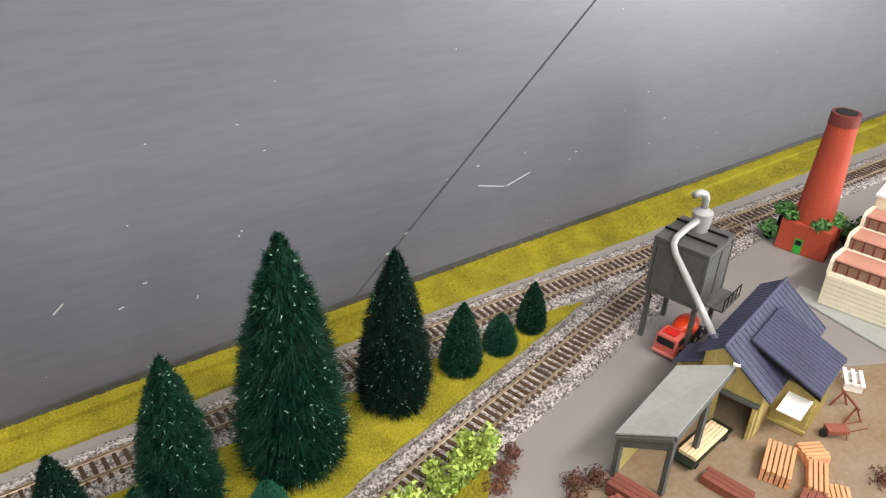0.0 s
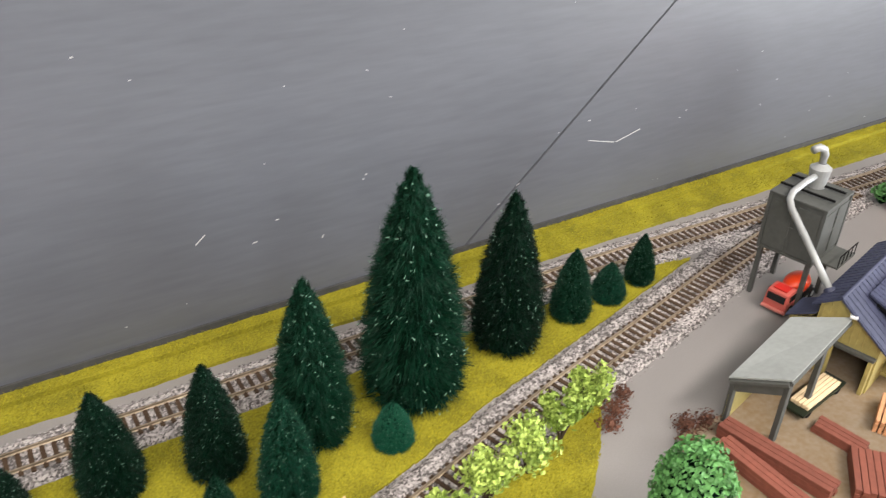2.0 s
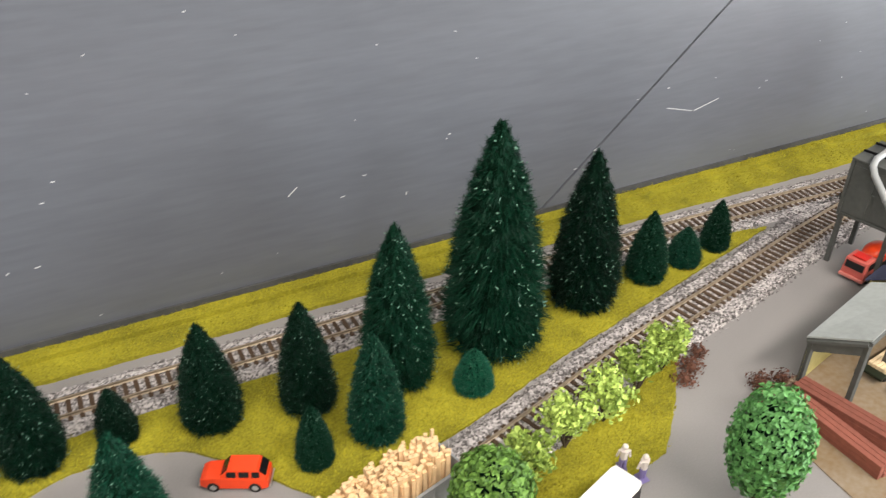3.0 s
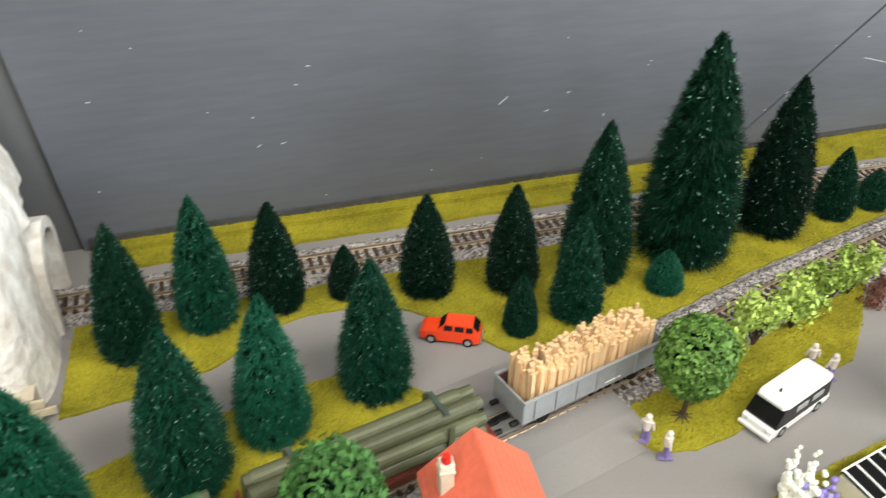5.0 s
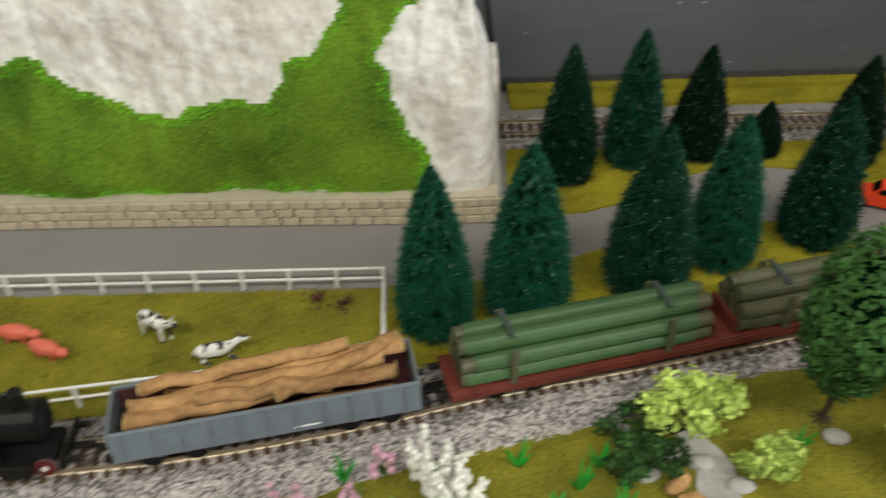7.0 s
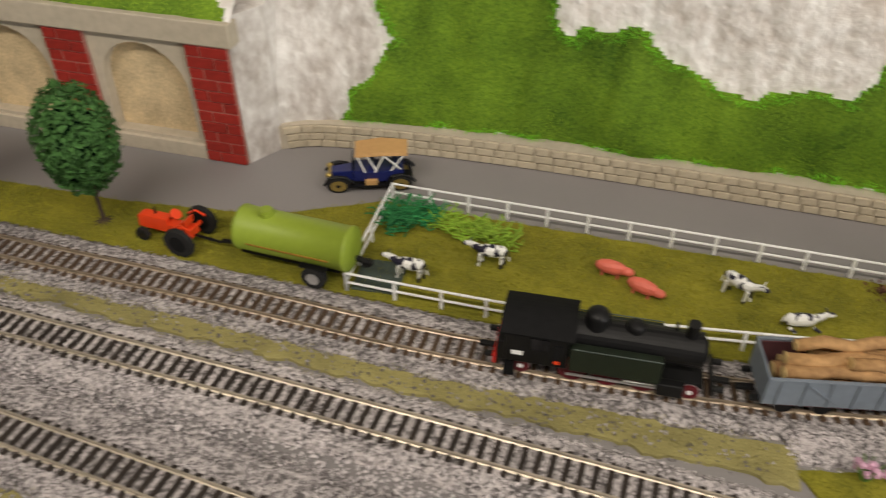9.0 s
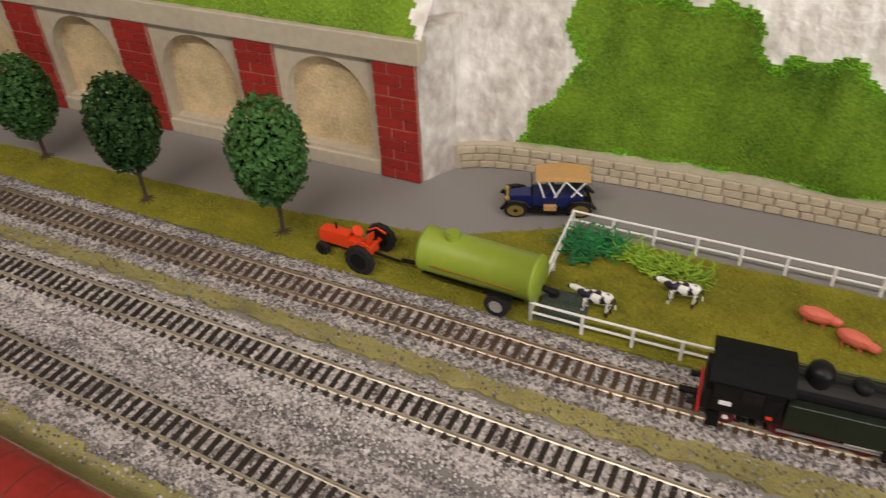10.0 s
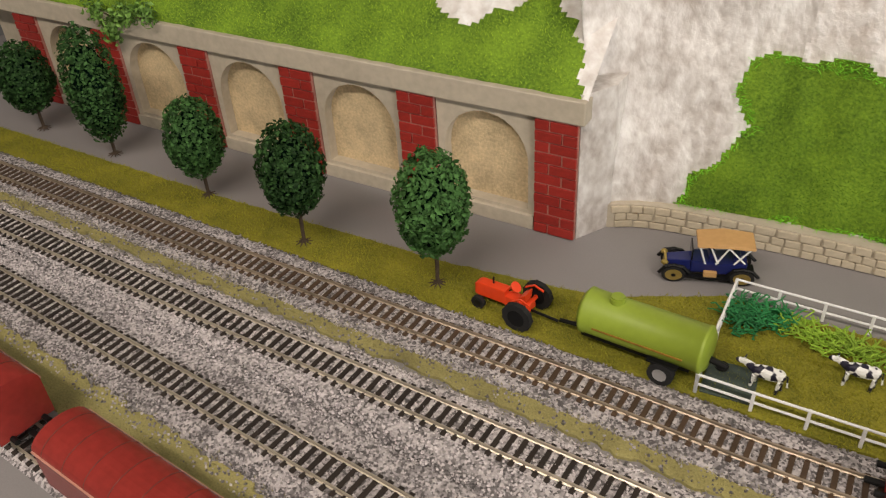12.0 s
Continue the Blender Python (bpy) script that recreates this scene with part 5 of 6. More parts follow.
coupler(loco, -0.059, -1), coupler(loco, 0.058, 1)
TX = -0.158  # middle of the locomotive along the track
loco.matrix_basis = on_track(TX - 0.006)


def open_wagon(name, label, length, h, paint, ribs, diag):
    t = thing(name, label, "wagon", "goods wagons")
    W = 0.0285
    part("floor_plate", B((0, 0, 0.0115), (length, W, 0.002)), M_INSIDE, t)
    for s in (-1, 1):
        part("side_wall", B((0, s * (W / 2), 0.0115 + h / 2), (length, 0.0012, h), bevel=0.0002), paint, t)
        part("top_rail", B((0, s * (W / 2 + 0.0003), 0.0115 + h), (length + 0.001, 0.0020, 0.0012), bevel=0.0002), paint, t)
        part("lining", B((0, s * (W / 2 - 0.0009), 0.0115 + h / 2), (length - 0.003, 0.0006, h - 0.002)), M_INSIDE, t)
        for k in range(ribs):
            x = -length / 2 + length * (k + 0.5) / ribs
            part("rib", B((x, s * (W / 2 + 0.0009), 0.0115 + h / 2), (0.0012, 0.0010, h - 0.001)), paint, t)
        if diag:
            part("brace", B((-length * 0.30, s * (W / 2 + 0.0010), 0.0115 + h / 2), (0.018, 0.0008, 0.0010), ry=38 * 1), paint, t)
        part("lettering_bar", B((length * 0.12, s * (W / 2 + 0.0008), 0.0150), (0.012, 0.0003, 0.0008)), M_WHITE, t)
        part("sole_bar", B((0, s * 0.011, 0.0095), (length - 0.004, 0.002, 0.003)), M_BLACK, t)
    for e in (-1, 1):
        part("end_wall", B((e * length / 2, 0, 0.0115 + h / 2), (0.0012, W + 0.001, h + 0.0008), bevel=0.0002), paint, t)
        coupler(t, e * length / 2, e)
        bogie(t, e * length * 0.33, n=2 if length > 0.12 else 1)
    return t


def stick(a, b, r, rg):
    a, b = Vector(a), Vector(b)
    pts = [a.lerp(b, k / 7) + Vector((0, rg.gauss(0, 0.0012), rg.gauss(0, 0.0008))) for k in range(8)]
    return tube(pts, r, 9)


w1 = open_wagon("open_wagon", "blue-grey open bogie wagon loaded with branches", 0.140, 0.0185, M_WAGON, 11, True)
w1.matrix_basis = on_track(TX + 0.143)
rg = random.Random(21)
for k, (x0, y0, z0, x1, y1, z1, r) in enumerate([(-0.060, -0.008, 0.019, 0.058, -0.007, 0.019, 0.0042), (-0.064, 0.000, 0.022, 0.050, 0.002, 0.024, 0.0045), (-0.058, 0.008, 0.020, 0.062, 0.007, 0.020, 0.0042), (-0.062, -0.009, 0.029, 0.030, -0.004, 0.031, 0.0040),
                                                 (-0.060, -0.001, 0.032, 0.055, 0.001, 0.034, 0.0040), (-0.045, 0.008, 0.029, 0.066, 0.005, 0.037, 0.0038), (0.005, -0.009, 0.031, 0.064, 0.006, 0.041, 0.0036), (-0.055, 0.004, 0.037, 0.040, 0.008, 0.041, 0.0034), (-0.030, -0.006, 0.036, 0.058, -0.008, 0.034, 0.0034)]):
    o = thing("log", "rough brown branch log lying in the open wagon", "log", "branch logs")
    part("bark", stick((x0, y0, z0), (x1, y1, z1), r, rg), M_LOG, o, smooth=True)
    d = (Vector((x1, y1, z1)) - Vector((x0, y0, z0))).normalized()
    for c, s in (((x0, y0, z0), -1), ((x1, y1, z1), 1)):
        part("cut_end", R(Vector(c), Vector(c) + d * s * 0.0005, r * 0.92, None, 10), M_LOGEND, o, "pale cut end")
    o.matrix_basis = on_track(TX + 0.143)

flat = thing("flat_wagon", "long red-oxide flat wagon carrying two pole bundles", "wagon", "goods wagons")
FL = 0.292
part("deck", B((0, 0, 0.0125), (FL, 0.0270, 0.0030), bevel=0.0004), M_OXIDE, flat)
for s in (-1, 1):
    part("side_beam", B((0, s * 0.0128, 0.0100), (FL - 0.002, 0.0022, 0.0050), bevel=0.0004), M_OXIDE, flat)
    for k in range(10):
        x = -FL / 2 + FL * (k + 0.5) / 10
        part("stake_pocket", B((x, s * 0.0145, 0.0110), (0.0030, 0.0014, 0.0050), bevel=0.0002), M_OXIDE, flat)
for e in (-1, 1):
    coupler(flat, e * FL / 2, e)
    bogie(flat, e * FL * 0.38)
    part("end_board", B((e * 0.006, 0, 0.0185), (0.0016, 0.024, 0.0100)), M_OXIDE, flat)
flat.matrix_basis = on_track(TX + 0.143 + 0.0745 + 0.150)
for e, pm, lab in ((-1, M_GLOG, "strapped bundle of green model poles on the flat wagon"), (1, M_BLOG, "strapped bundle of olive-brown model poles on the flat wagon")):
    o = thing("pole_bundle", lab, "poles", "pole bundles")
    cx = e * 0.074
    for row, n in enumerate((3, 3, 2)):
        for k in range(n):
            y, z = (k - (n - 1) / 2) * 0.0092, 0.0188 + row * 0.0082
            q = part("pole", R((cx - 0.060 + rg.uniform(-0.004, 0.004), y, z), (cx + 0.060 + rg.uniform(-0.004, 0.004), y, z), 0.0047, None, 16), pm, o, smooth=False)
            part("pole_end", R((cx - 0.0655, y, z), (cx + 0.0655, y, z), 0.0040, None, 12), M_BLOG, q)
    for sx in (-0.040, 0.042):
        for s in (-1, 1):
            part("stake", B((cx + sx, s * 0.0146, 0.0255), (0.0034, 0.0014, 0.0220), bevel=0.0002), M_BLOG, o)
        part("strap", B((cx + sx, 0, 0.0405), (0.0030, 0.0200, 0.0012), bevel=0.0002), M_STRAP, o)
    o.matrix_basis = flat.matrix_basis.copy()

w3 = open_wagon("open_wagon", "grey open goods wagon heaped with split firewood", 0.108, 0.0165, M_WAGON2, 7, False)
w3.matrix_basis = on_track(TX + 0.143 + 0.0745 + 0.300 + 0.062)
pile = thing("firewood_load", "stack of pale split firewood sticks in the grey wagon", "firewood", kind="stuff")
vs, fs = [], []
for k in range(420):
    x, y = rg.uniform(-0.047, 0.047), rg.uniform(-0.0115, 0.0115)
    z1 = 0.0415 + rg.uniform(-0.0025, 0.0035) - abs(y) * 0.15
    w, d, a = rg.uniform(0.0012, 0.0020), rg.uniform(0.0012, 0.0020), rg.random()
    i = len(vs)
    tx, ty = rg.gauss(0, 0.0008), rg.gauss(0, 0.0008)
    for z, ox, oy in ((0.0130, 0, 0), (z1, tx, ty)):
        vs += [(x + ox + w * math.cos(a + q * math.pi / 2), y + oy + d * math.sin(a + q * math.pi / 2), z) for q in range(4)]
    fs += [(i, i + 1, i + 5, i + 4), (i + 1, i + 2, i + 6, i + 5), (i + 2, i + 3, i + 7, i + 6), (i + 3, i, i + 4, i + 7), (i + 4, i + 5, i + 6, i + 7)]
raw("stick_pile", vs, fs, M_STICK, pile)["kind"] = "stuff"
pile.matrix_basis = w3.matrix_basis.copy()

SLINE = spline(SIDING, 0.001)


def coach(xc, length, label):
    t = thing("maroon_coach", label, "coach", "maroon coaches")
    bm = bmesh.new()
    W, n = 0.034, 14
    sec = [(-W / 2, 0.010), (-W / 2, 0.036)] + [(-W / 2 * math.cos(math.pi * k / n), 0.036 + 0.010 * math.sin(math.pi * k / n)) for k in range(1, n)] + [(W / 2, 0.036), (W / 2, 0.010)]
    r0 = [bm.verts.new((-length / 2, y, z)) for y, z in sec]
    r1 = [bm.verts.new((length / 2, y, z)) for y, z in sec]
    for k in range(len(sec)):
        bm.faces.new((r0[k], r0[(k + 1) % len(sec)], r1[(k + 1) % len(sec)], r1[k]))
    bm.faces.new(r0[::-1])
    bm.faces.new(r1)
    bmesh.ops.recalc_face_normals(bm, faces=bm.faces)
    part("body", bm, M_MAROON, t)
    for k in range(int(length / 0.018)):
        x = -length / 2 + 0.009 + k * 0.018
        part("roof_rib", tube([(x, -W / 2 * math.cos(math.pi * j / 10), 0.0361 + 0.0101 * math.sin(math.pi * j / 10)) for j in range(11)], 0.0003, 5), M_OXIDE, t)
    for s in (-1, 1):
        part("eave_strip", B((0, s * (W / 2 + 0.0003), 0.0360), (length, 0.0010, 0.0010)), M_PINK, t)
        bogie(t, s * length * 0.36)
        coupler(t, s * length / 2, s)
    p, d = min(SLINE, key=lambda q: abs(q[0].x - xc))
    t.matrix_basis = pose(p.x, p.y, RAIL_Z, 0, 0, math.degrees(math.atan2(d.y, d.x)))


coach(-0.5275, 0.155, "glossy maroon model van with a curved ribbed roof")
coach(-0.746, 0.190, "glossy maroon model coach on the front track")

# ---------- house ----------
hs = thing("station_house", "cream model house with red roof and green shutters", "house")
HW, HL, HE, HR = 0.0250, 0.044, 0.043, 0.0655
bm = bmesh.new()
pts = [(-HW, 0), (HW, 0), (HW, HE), (0, HR - 0.002), (-HW, HE)]
f0 = [bm.verts.new((x, -HL, z)) for x, z in pts]
f1_ = [bm.verts.new((x, HL, z)) for x, z in pts]
bm.faces.new(f0)
bm.faces.new(f1_[::-1])
for k in range(5):
    bm.faces.new((f0[k], f1_[k], f1_[(k + 1) % 5], f0[(k + 1) % 5]))
bmesh.ops.recalc_face_normals(bm, faces=bm.faces)
part("wall", bm, M_YELLOW, hs)
sl = math.degrees(math.atan2(HR - HE, HW))
ln = math.hypot(HR - HE, HW) + 0.005
for s in (-1, 1):
    roof = part("roof", B((s * (HW / 2 + 0.0018), 0, (HE + HR) / 2 - 0.0008), (ln, 2 * HL + 0.010, 0.0016), ry=s * sl, bevel=0.0003), M_ROOFRED, hs)
    for k in range(9):
        u = -ln / 2 + ln * (k + 0.5) / 9
        part("tile_course", B((s * (HW / 2 + 0.0018) + u * math.cos(radians(sl)), 0, (HE + HR) / 2 + 0.0002 - s * u * math.sin(radians(sl))), (0.0006, 2 * HL + 0.009, 0.0004), ry=s * sl), M_ROOFRED, roof)
    part("eave_board", B((s * (HW + 0.0035), 0, HE - 0.0035), (0.001, 2 * HL + 0.008, 0.002)), M_YELLOW, hs)
part("ridge_cap", R((0, -HL - 0.005, HR), (0, HL + 0.005, HR), 0.0012, None, 8), M_ROOFRED, hs)


def house_window(face, u, z, w=0.010, h=0.014):
    """face: 'w', 'e' along the sides, 's' at the gable."""
    rz, c = {"w": (-90, (-HW, u)), "e": (90, (HW, u)), "s": (0, (u, -HL))}[face]
    g = pose(c[0], c[1], z, 0, 0, rz)
    fr = part("window", B((0, -0.0004, 0), (w, 0.0012, h)), M_GLASS, hs)
    sub = [part("frame_bar", B((0, -0.0012, 0), (0.0007, 0.0006, h)), M_WHITE, fr), part("frame_bar", B((0, -0.0012, 0), (w, 0.0006, 0.0007)), M_WHITE, fr), part("sill", B((0, -0.0018, -h / 2 - 0.0006), (w + 0.002, 0.0030, 0.0012)), M_WHITE, fr)]
    for s in (-1, 1):
        sub.append(part("shutter", B((s * (w / 2 + 0.0028), -0.0010, 0), (0.0052, 0.0012, h + 0.001), bevel=0.0002), M_SHUTTER, fr, "green shutter"))
    fr.matrix_basis = g


for u in (-0.024, 0.022):
    house_window("w", u, 0.028, 0.010, 0.018), house_window("e", u, 0.028, 0.010, 0.018)
for u in (-0.011, 0.011):
    house_window("s", u, 0.036), house_window("s", u, 0.014)
for x, y in ((-0.0185, 0.030), (0.0185, -0.033)):
    ch = part("chimney", B((x, y, 0.0575), (0.0068, 0.0068, 0.0210), bevel=0.0004), M_CREAM, hs, "cream chimney stack")
    part("chimney_collar", B((x, y, 0.0630), (0.0078, 0.0078, 0.0018), bevel=0.0003), M_CREAM, ch)
    part("chimney_pot", R((x, y, 0.068), (x, y, 0.0715), 0.0026, 0.0022, 12), M_RED, ch, "red chimney pot")
hs.matrix_basis = pose(0.3255, -0.344, 0, 0, 0, -4)

# ---------- grey hopper, truck, chimney, factory ----------
hp = thing("coal_hopper", "dark grey steel hopper tower on legs with silver pipe", "hopper")
HX, HY = 0.0230, 0.0222
bm = B((0, 0, 0.0715), (2 * HX, 2 * HY, 0.050), bevel=0.0008)
part("bin", bm, M_HOPPER, hp)
part("bin_top", B((0, 0, 0.0975), (2 * HX + 0.003, 2 * HY + 0.003, 0.0020), bevel=0.0004), M_HOPPER, hp)
for sx in (-1, 1):
    for sy in (-1, 1):
        part("leg", B((sx * (HX - 0.002), sy * (HY - 0.002), 0.024), (0.0036, 0.0036, 0.048)), M_HOPPER, hp)
        part("corner_post", B((sx * HX, sy * HY, 0.0715), (0.0026, 0.0026, 0.050)), M_HOPPER, hp)
    part("side_panel", B((-HX - 0.0004, sx * 0.5 * HY, 0.0715), (0.0010, HY * 0.84, 0.042), bevel=0.0002), M_HOPPER, hp)
    part("end_panel", B((sx * 0.5 * HX, -HY - 0.0004, 0.0715), (HX * 0.8, 0.0010, 0.040), bevel=0.0002), M_HOPPER, hp)
    part("top_rail", B((sx * 0.010, 0, 0.1010), (0.0016, 2 * HY, 0.0016)), M_MATTEBLACK, hp)
for z in (0.048, 0.072):
    part("band", B((0, 0, z), (2 * HX + 0.0016, 2 * HY + 0.0016, 0.0018)), M_HOPPER, hp)
part("platform", B((0.006, -HY - 0.009, 0.047), (0.034, 0.016, 0.0016)), M_HOPPER, hp)
for k in range(5):
    part("platform_post", R((-0.010 + k * 0.008, -HY - 0.0165, 0.047), (-0.010 + k * 0.008, -HY - 0.0165, 0.058), 0.0004, None, 6), M_MATTEBLACK, hp)
part("platform_rail", R((-0.011, -HY - 0.0165, 0.058), (0.023, -HY - 0.0165, 0.058), 0.0005, None, 6), M_MATTEBLACK, hp)
part("cyclone", R((0.010, 0.002, 0.098), (0.010, 0.002, 0.115), 0.0068, 0.0085, 20), M_PIPE, hp, "silver dust cyclone")
part("cyclone_top", R((0.010, 0.002, 0.115), (0.010, 0.002, 0.1185), 0.0085, 0.0035, 20), M_PIPE, hp)
part("vent_pipe", tube([(0.010, 0.002, 0.117), (0.010, 0.002, 0.126), (0.008, 0.003, 0.131), (0.003, 0.005, 0.1335), (-0.003, 0.007, 0.1325)], 0.0032, 12), M_PIPE, hp, "curved silver vent", True)
hp.matrix_basis = pose(0.906, -0.155, 0, 0, 0, 13)
dp = thing("dust_pipe", "bent silver dust pipe from hopper to sawmill roof", "pipe")
part("pipe_run", tube([(0.914, -0.152, 0.1105), (0.897, -0.1525, 0.1070), (0.882, -0.1540, 0.1030), (0.8765, -0.1565, 0.0995), (0.8735, -0.1620, 0.0945), (0.864, -0.1930, 0.0765), (0.8545, -0.2235, 0.0585)], 0.0027, 12), M_PIPE, dp, "", True)
part("pipe_collar", R((0.8555, -0.2205, 0.0600), (0.8525, -0.2300, 0.0530), 0.0042, None, 14), M_SLATE, dp)
for f in (0.30, 0.62):
    c = Vector((0.8735, -0.1620, 0.0945)).lerp(Vector((0.8545, -0.2235, 0.0585)), f)
    d = Vector((-0.019, -0.0615, -0.036)).normalized()
    part("pipe_joint", R(c, c + d * 0.0012, 0.0031, None, 14), M_PIPE, dp)

tk2 = thing("tank_truck", "pale red model lorry with a bright red load", "lorry")
part("cab", loft([(-0.030, 0.0110, 0.0105, 0.004, 0.0130), (-0.029, 0.0115, 0.0100, 0.004, 0.0230), (-0.012, 0.0115, 0.0100, 0.004, 0.0240)], 0.0010), mat("pale_red_paint", (0.55, 0.12, 0.10), 0.4, 200, 0.1, 0.02), tk2)
part("windscreen", B((-0.0302, 0, 0.0175), (0.0010, 0.0170, 0.0065), ry=6), M_GLASS, tk2)
part("roof_patch", B((-0.020, 0, 0.0243), (0.011, 0.013, 0.0006)), M_RED, tk2)
part("bumper", B((-0.031, 0, 0.0055), (0.0020, 0.023, 0.0030), bevel=0.0005), mat("pale_red_bumper", (0.6, 0.2, 0.17), 0.4, 200, 0.1, 0), tk2)
part("chassis", B((0.008, 0, 0.0055), (0.050, 0.014, 0.0030)), M_BLACK, tk2)
part("red_tank", ball(bmesh.new(), (0.008, 0, 0.0175), 0.0105, 3, (1.7, 1.05, 0.95)), M_ORANGE, tk2, "bright red rounded drum", True)
for s in (-1, 1):
    part("side_glass", B((-0.020, s * 0.0108, 0.0180), (0.009, 0.0008, 0.006)), M_GLASS, tk2)
    for wx in (-0.021, 0.010, 0.022):
        wheel(tk2, wx, s * 0.0098, 0.0052, 0.0052, 0.0036)
tk2.matrix_basis = pose(0.8985, -0.1665, 0, 0, 0, 11) @ Matrix.Scale(0.9, 4)

fc = thing("factory_chimney", "tall orange-red brick factory chimney with sooty rim", "chimney")
CX, CY = 1.150, -0.129
part("brick_base", B((0, 0, 0.0165), (0.052, 0.050, 0.033), bevel=0.0006), M_CHIM, fc, "red brick boiler house base")
part("shaft", R((-0.003, 0, 0.033), (-0.003, 0, 0.136), 0.0190, 0.0136, 32), M_CHIM, fc)
part("rim", R((-0.003, 0, 0.136), (-0.003, 0, 0.1475), 0.0142, 0.0136, 32), M_SOOT, fc, "sooty dark rim")
# flue opening is only a black disc, its inner shade in the colour
part("flue", R((-0.003, 0, 0.1470), (-0.003, 0, 0.1480), 0.0104, None, 24), M_HOLLOW_SHADE, fc)
dr = part("door", B((-0.0263, 0.003, 0.009), (0.0012, 0.008, 0.016)), M_SHUTTER, fc, "small green door")
part("door_window", B((-0.0271, 0.003, 0.013), (0.0006, 0.006, 0.005)), M_GLASS, dr)
fc.matrix_basis = pose(CX, CY, 0, 0, 0, 15)
for k, (x, y, r, z) in enumerate([(1.126, -0.098, 0.012, 0.014), (1.129, -0.115, 0.010, 0.036), (1.134, -0.145, 0.010, 0.036), (1.158, -0.148, 0.012, 0.036), (1.136, -0.104, 0.012, 0.036), (1.186, -0.150, 0.014, 0.014), (1.21, -0.155, 0.018, 0.014), (1.235, -0.165, 0.022, 0.016), (1.27, -0.155, 0.02, 0.016)]):
    t = thing("ivy_bush", "dark green ivy clump round the factory chimney", "bush", "ivy clumps")
    vs, fs = [], []
    leaf_cloud(vs, fs, random.Random(90 + k), (x, y, z), (r, r, r * 0.7), 260, 0.005, 0.2)
    raw("foliage", vs, fs, M_LEAF3 if k < 5 else M_LEAF, t)
    # filler ball rather than a stem; near-black for the clump's inner shade
    part("stem", ball(bmesh.new(), (x, y, z * 0.5), 1, 1, (r * 0.5, r * 0.5, z * 0.5)), M_INNER_SHADE, t)

fac = thing("factory", "cream brick factory with stepped pink sawtooth roofs", "factory")
FW = 0.150
for k in range(4):  # saw-tooth bays, each with a glazed strip under its pink roof
    x0 = 0.046 * k
    zb = 0.035 + 0.0045 * k
    part("bay_wall", B((x0 + 0.023, -FW / 2, zb / 2), (0.0456, FW, zb), bevel=0.0005), M_CREAM, fac)
    part("clerestory", B((x0 + 0.006, -FW / 2, zb + 0.0050), (0.0020, FW - 0.006, 0.0100)), mat("brown_glazing", (0.26, 0.15, 0.11), 0.5, 200, 0.2, 0.05), fac)
    for j in range(16):
        part("mullion", B((x0 + 0.0046, -0.006 - j * 0.0092, zb + 0.0050), (0.0008, 0.0014, 0.0100)), M_OXIDE, fac)
    rf = part("bay_roof", B((x0 + 0.024, -FW / 2, zb + 0.0086), (0.040, FW - 0.004, 0.0018), ry=10, bevel=0.0003), M_PINK, fac, "pink sloping roof")
    for y in (-0.0008, -FW + 0.0008):
        bm = bmesh.new()
        side_pts = [(x0 + 0.001, zb - 0.002), (x0 + 0.0445, zb - 0.002), (x0 + 0.0445, zb + 0.0075), (x0 + 0.008, zb + 0.0150), (x0 + 0.003, zb + 0.0105)]
        fa = [bm.verts.new((px, y + 0.0016, pz)) for px, pz in side_pts]
        fb = [bm.verts.new((px, y - 0.0016, pz)) for px, pz in side_pts]
        bm.faces.new(fa)
        bm.faces.new(fb[::-1])
        for q in range(5):
            bm.faces.new((fa[q], fb[q], fb[(q + 1) % 5], fa[(q + 1) % 5]))
        bmesh.ops.recalc_face_normals(bm, faces=bm.faces)
        part("parapet", bm, M_CREAM, rf, "cream stepped parapet")
for j in range(7):
    part("brick_course", B((-0.0003, -FW / 2, 0.0045 + j * 0.0045), (0.0012, FW - 0.001, 0.0038), bevel=0.0003), M_CREAM, fac)
part("head_house", B((0.158, -0.012, 0.031), (0.040, 0.024, 0.062), bevel=0.0006), M_CREAM, fac)
part("head_cornice", B((0.158, -0.012, 0.063), (0.044, 0.028, 0.003), bevel=0.0005), M_WHITE, fac)
fac.matrix_basis = pose(1.057, -0.198, 0.0, 0, 0, 14)
tagged(part("forecourt", prism([(1.049, -0.178), (1.070, -0.172), (1.120, -0.40), (1.030, -0.40), (1.040, -0.28)], -0.001, 0.0022), M_TIN), "pale grey concrete forecourt beside the factory", "pavement", kind="structure")

# ---------- sawmill ----------
sm = thing("sawmill", "yellow boarded sawmill with dark blue slate roofs", "building")


SAW = pose(0.851, -0.276, 0, 0, 0, 13.8)


def mill_part(name, bm, material, label="", parent=None):
    bm.transform(SAW)
    return part(name, bm, material, parent or sm, label)


def plate(a, b, c, d, th):
    """A sloping sheet through four corners, th thick."""
    bm = bmesh.new()
    lo = [bm.verts.new(v) for v in (a, b, c, d)]
    hi = [bm.verts.new((v[0], v[1], v[2] + th)) for v in (a, b, c, d)]
    bm.faces.new(hi)
    bm.faces.new(lo[::-1])
    for k in range(4):
        bm.faces.new((lo[k], lo[(k + 1) % 4], hi[(k + 1) % 4], hi[k]))
    bmesh.ops.recalc_face_normals(bm, faces=bm.faces)
    return bm


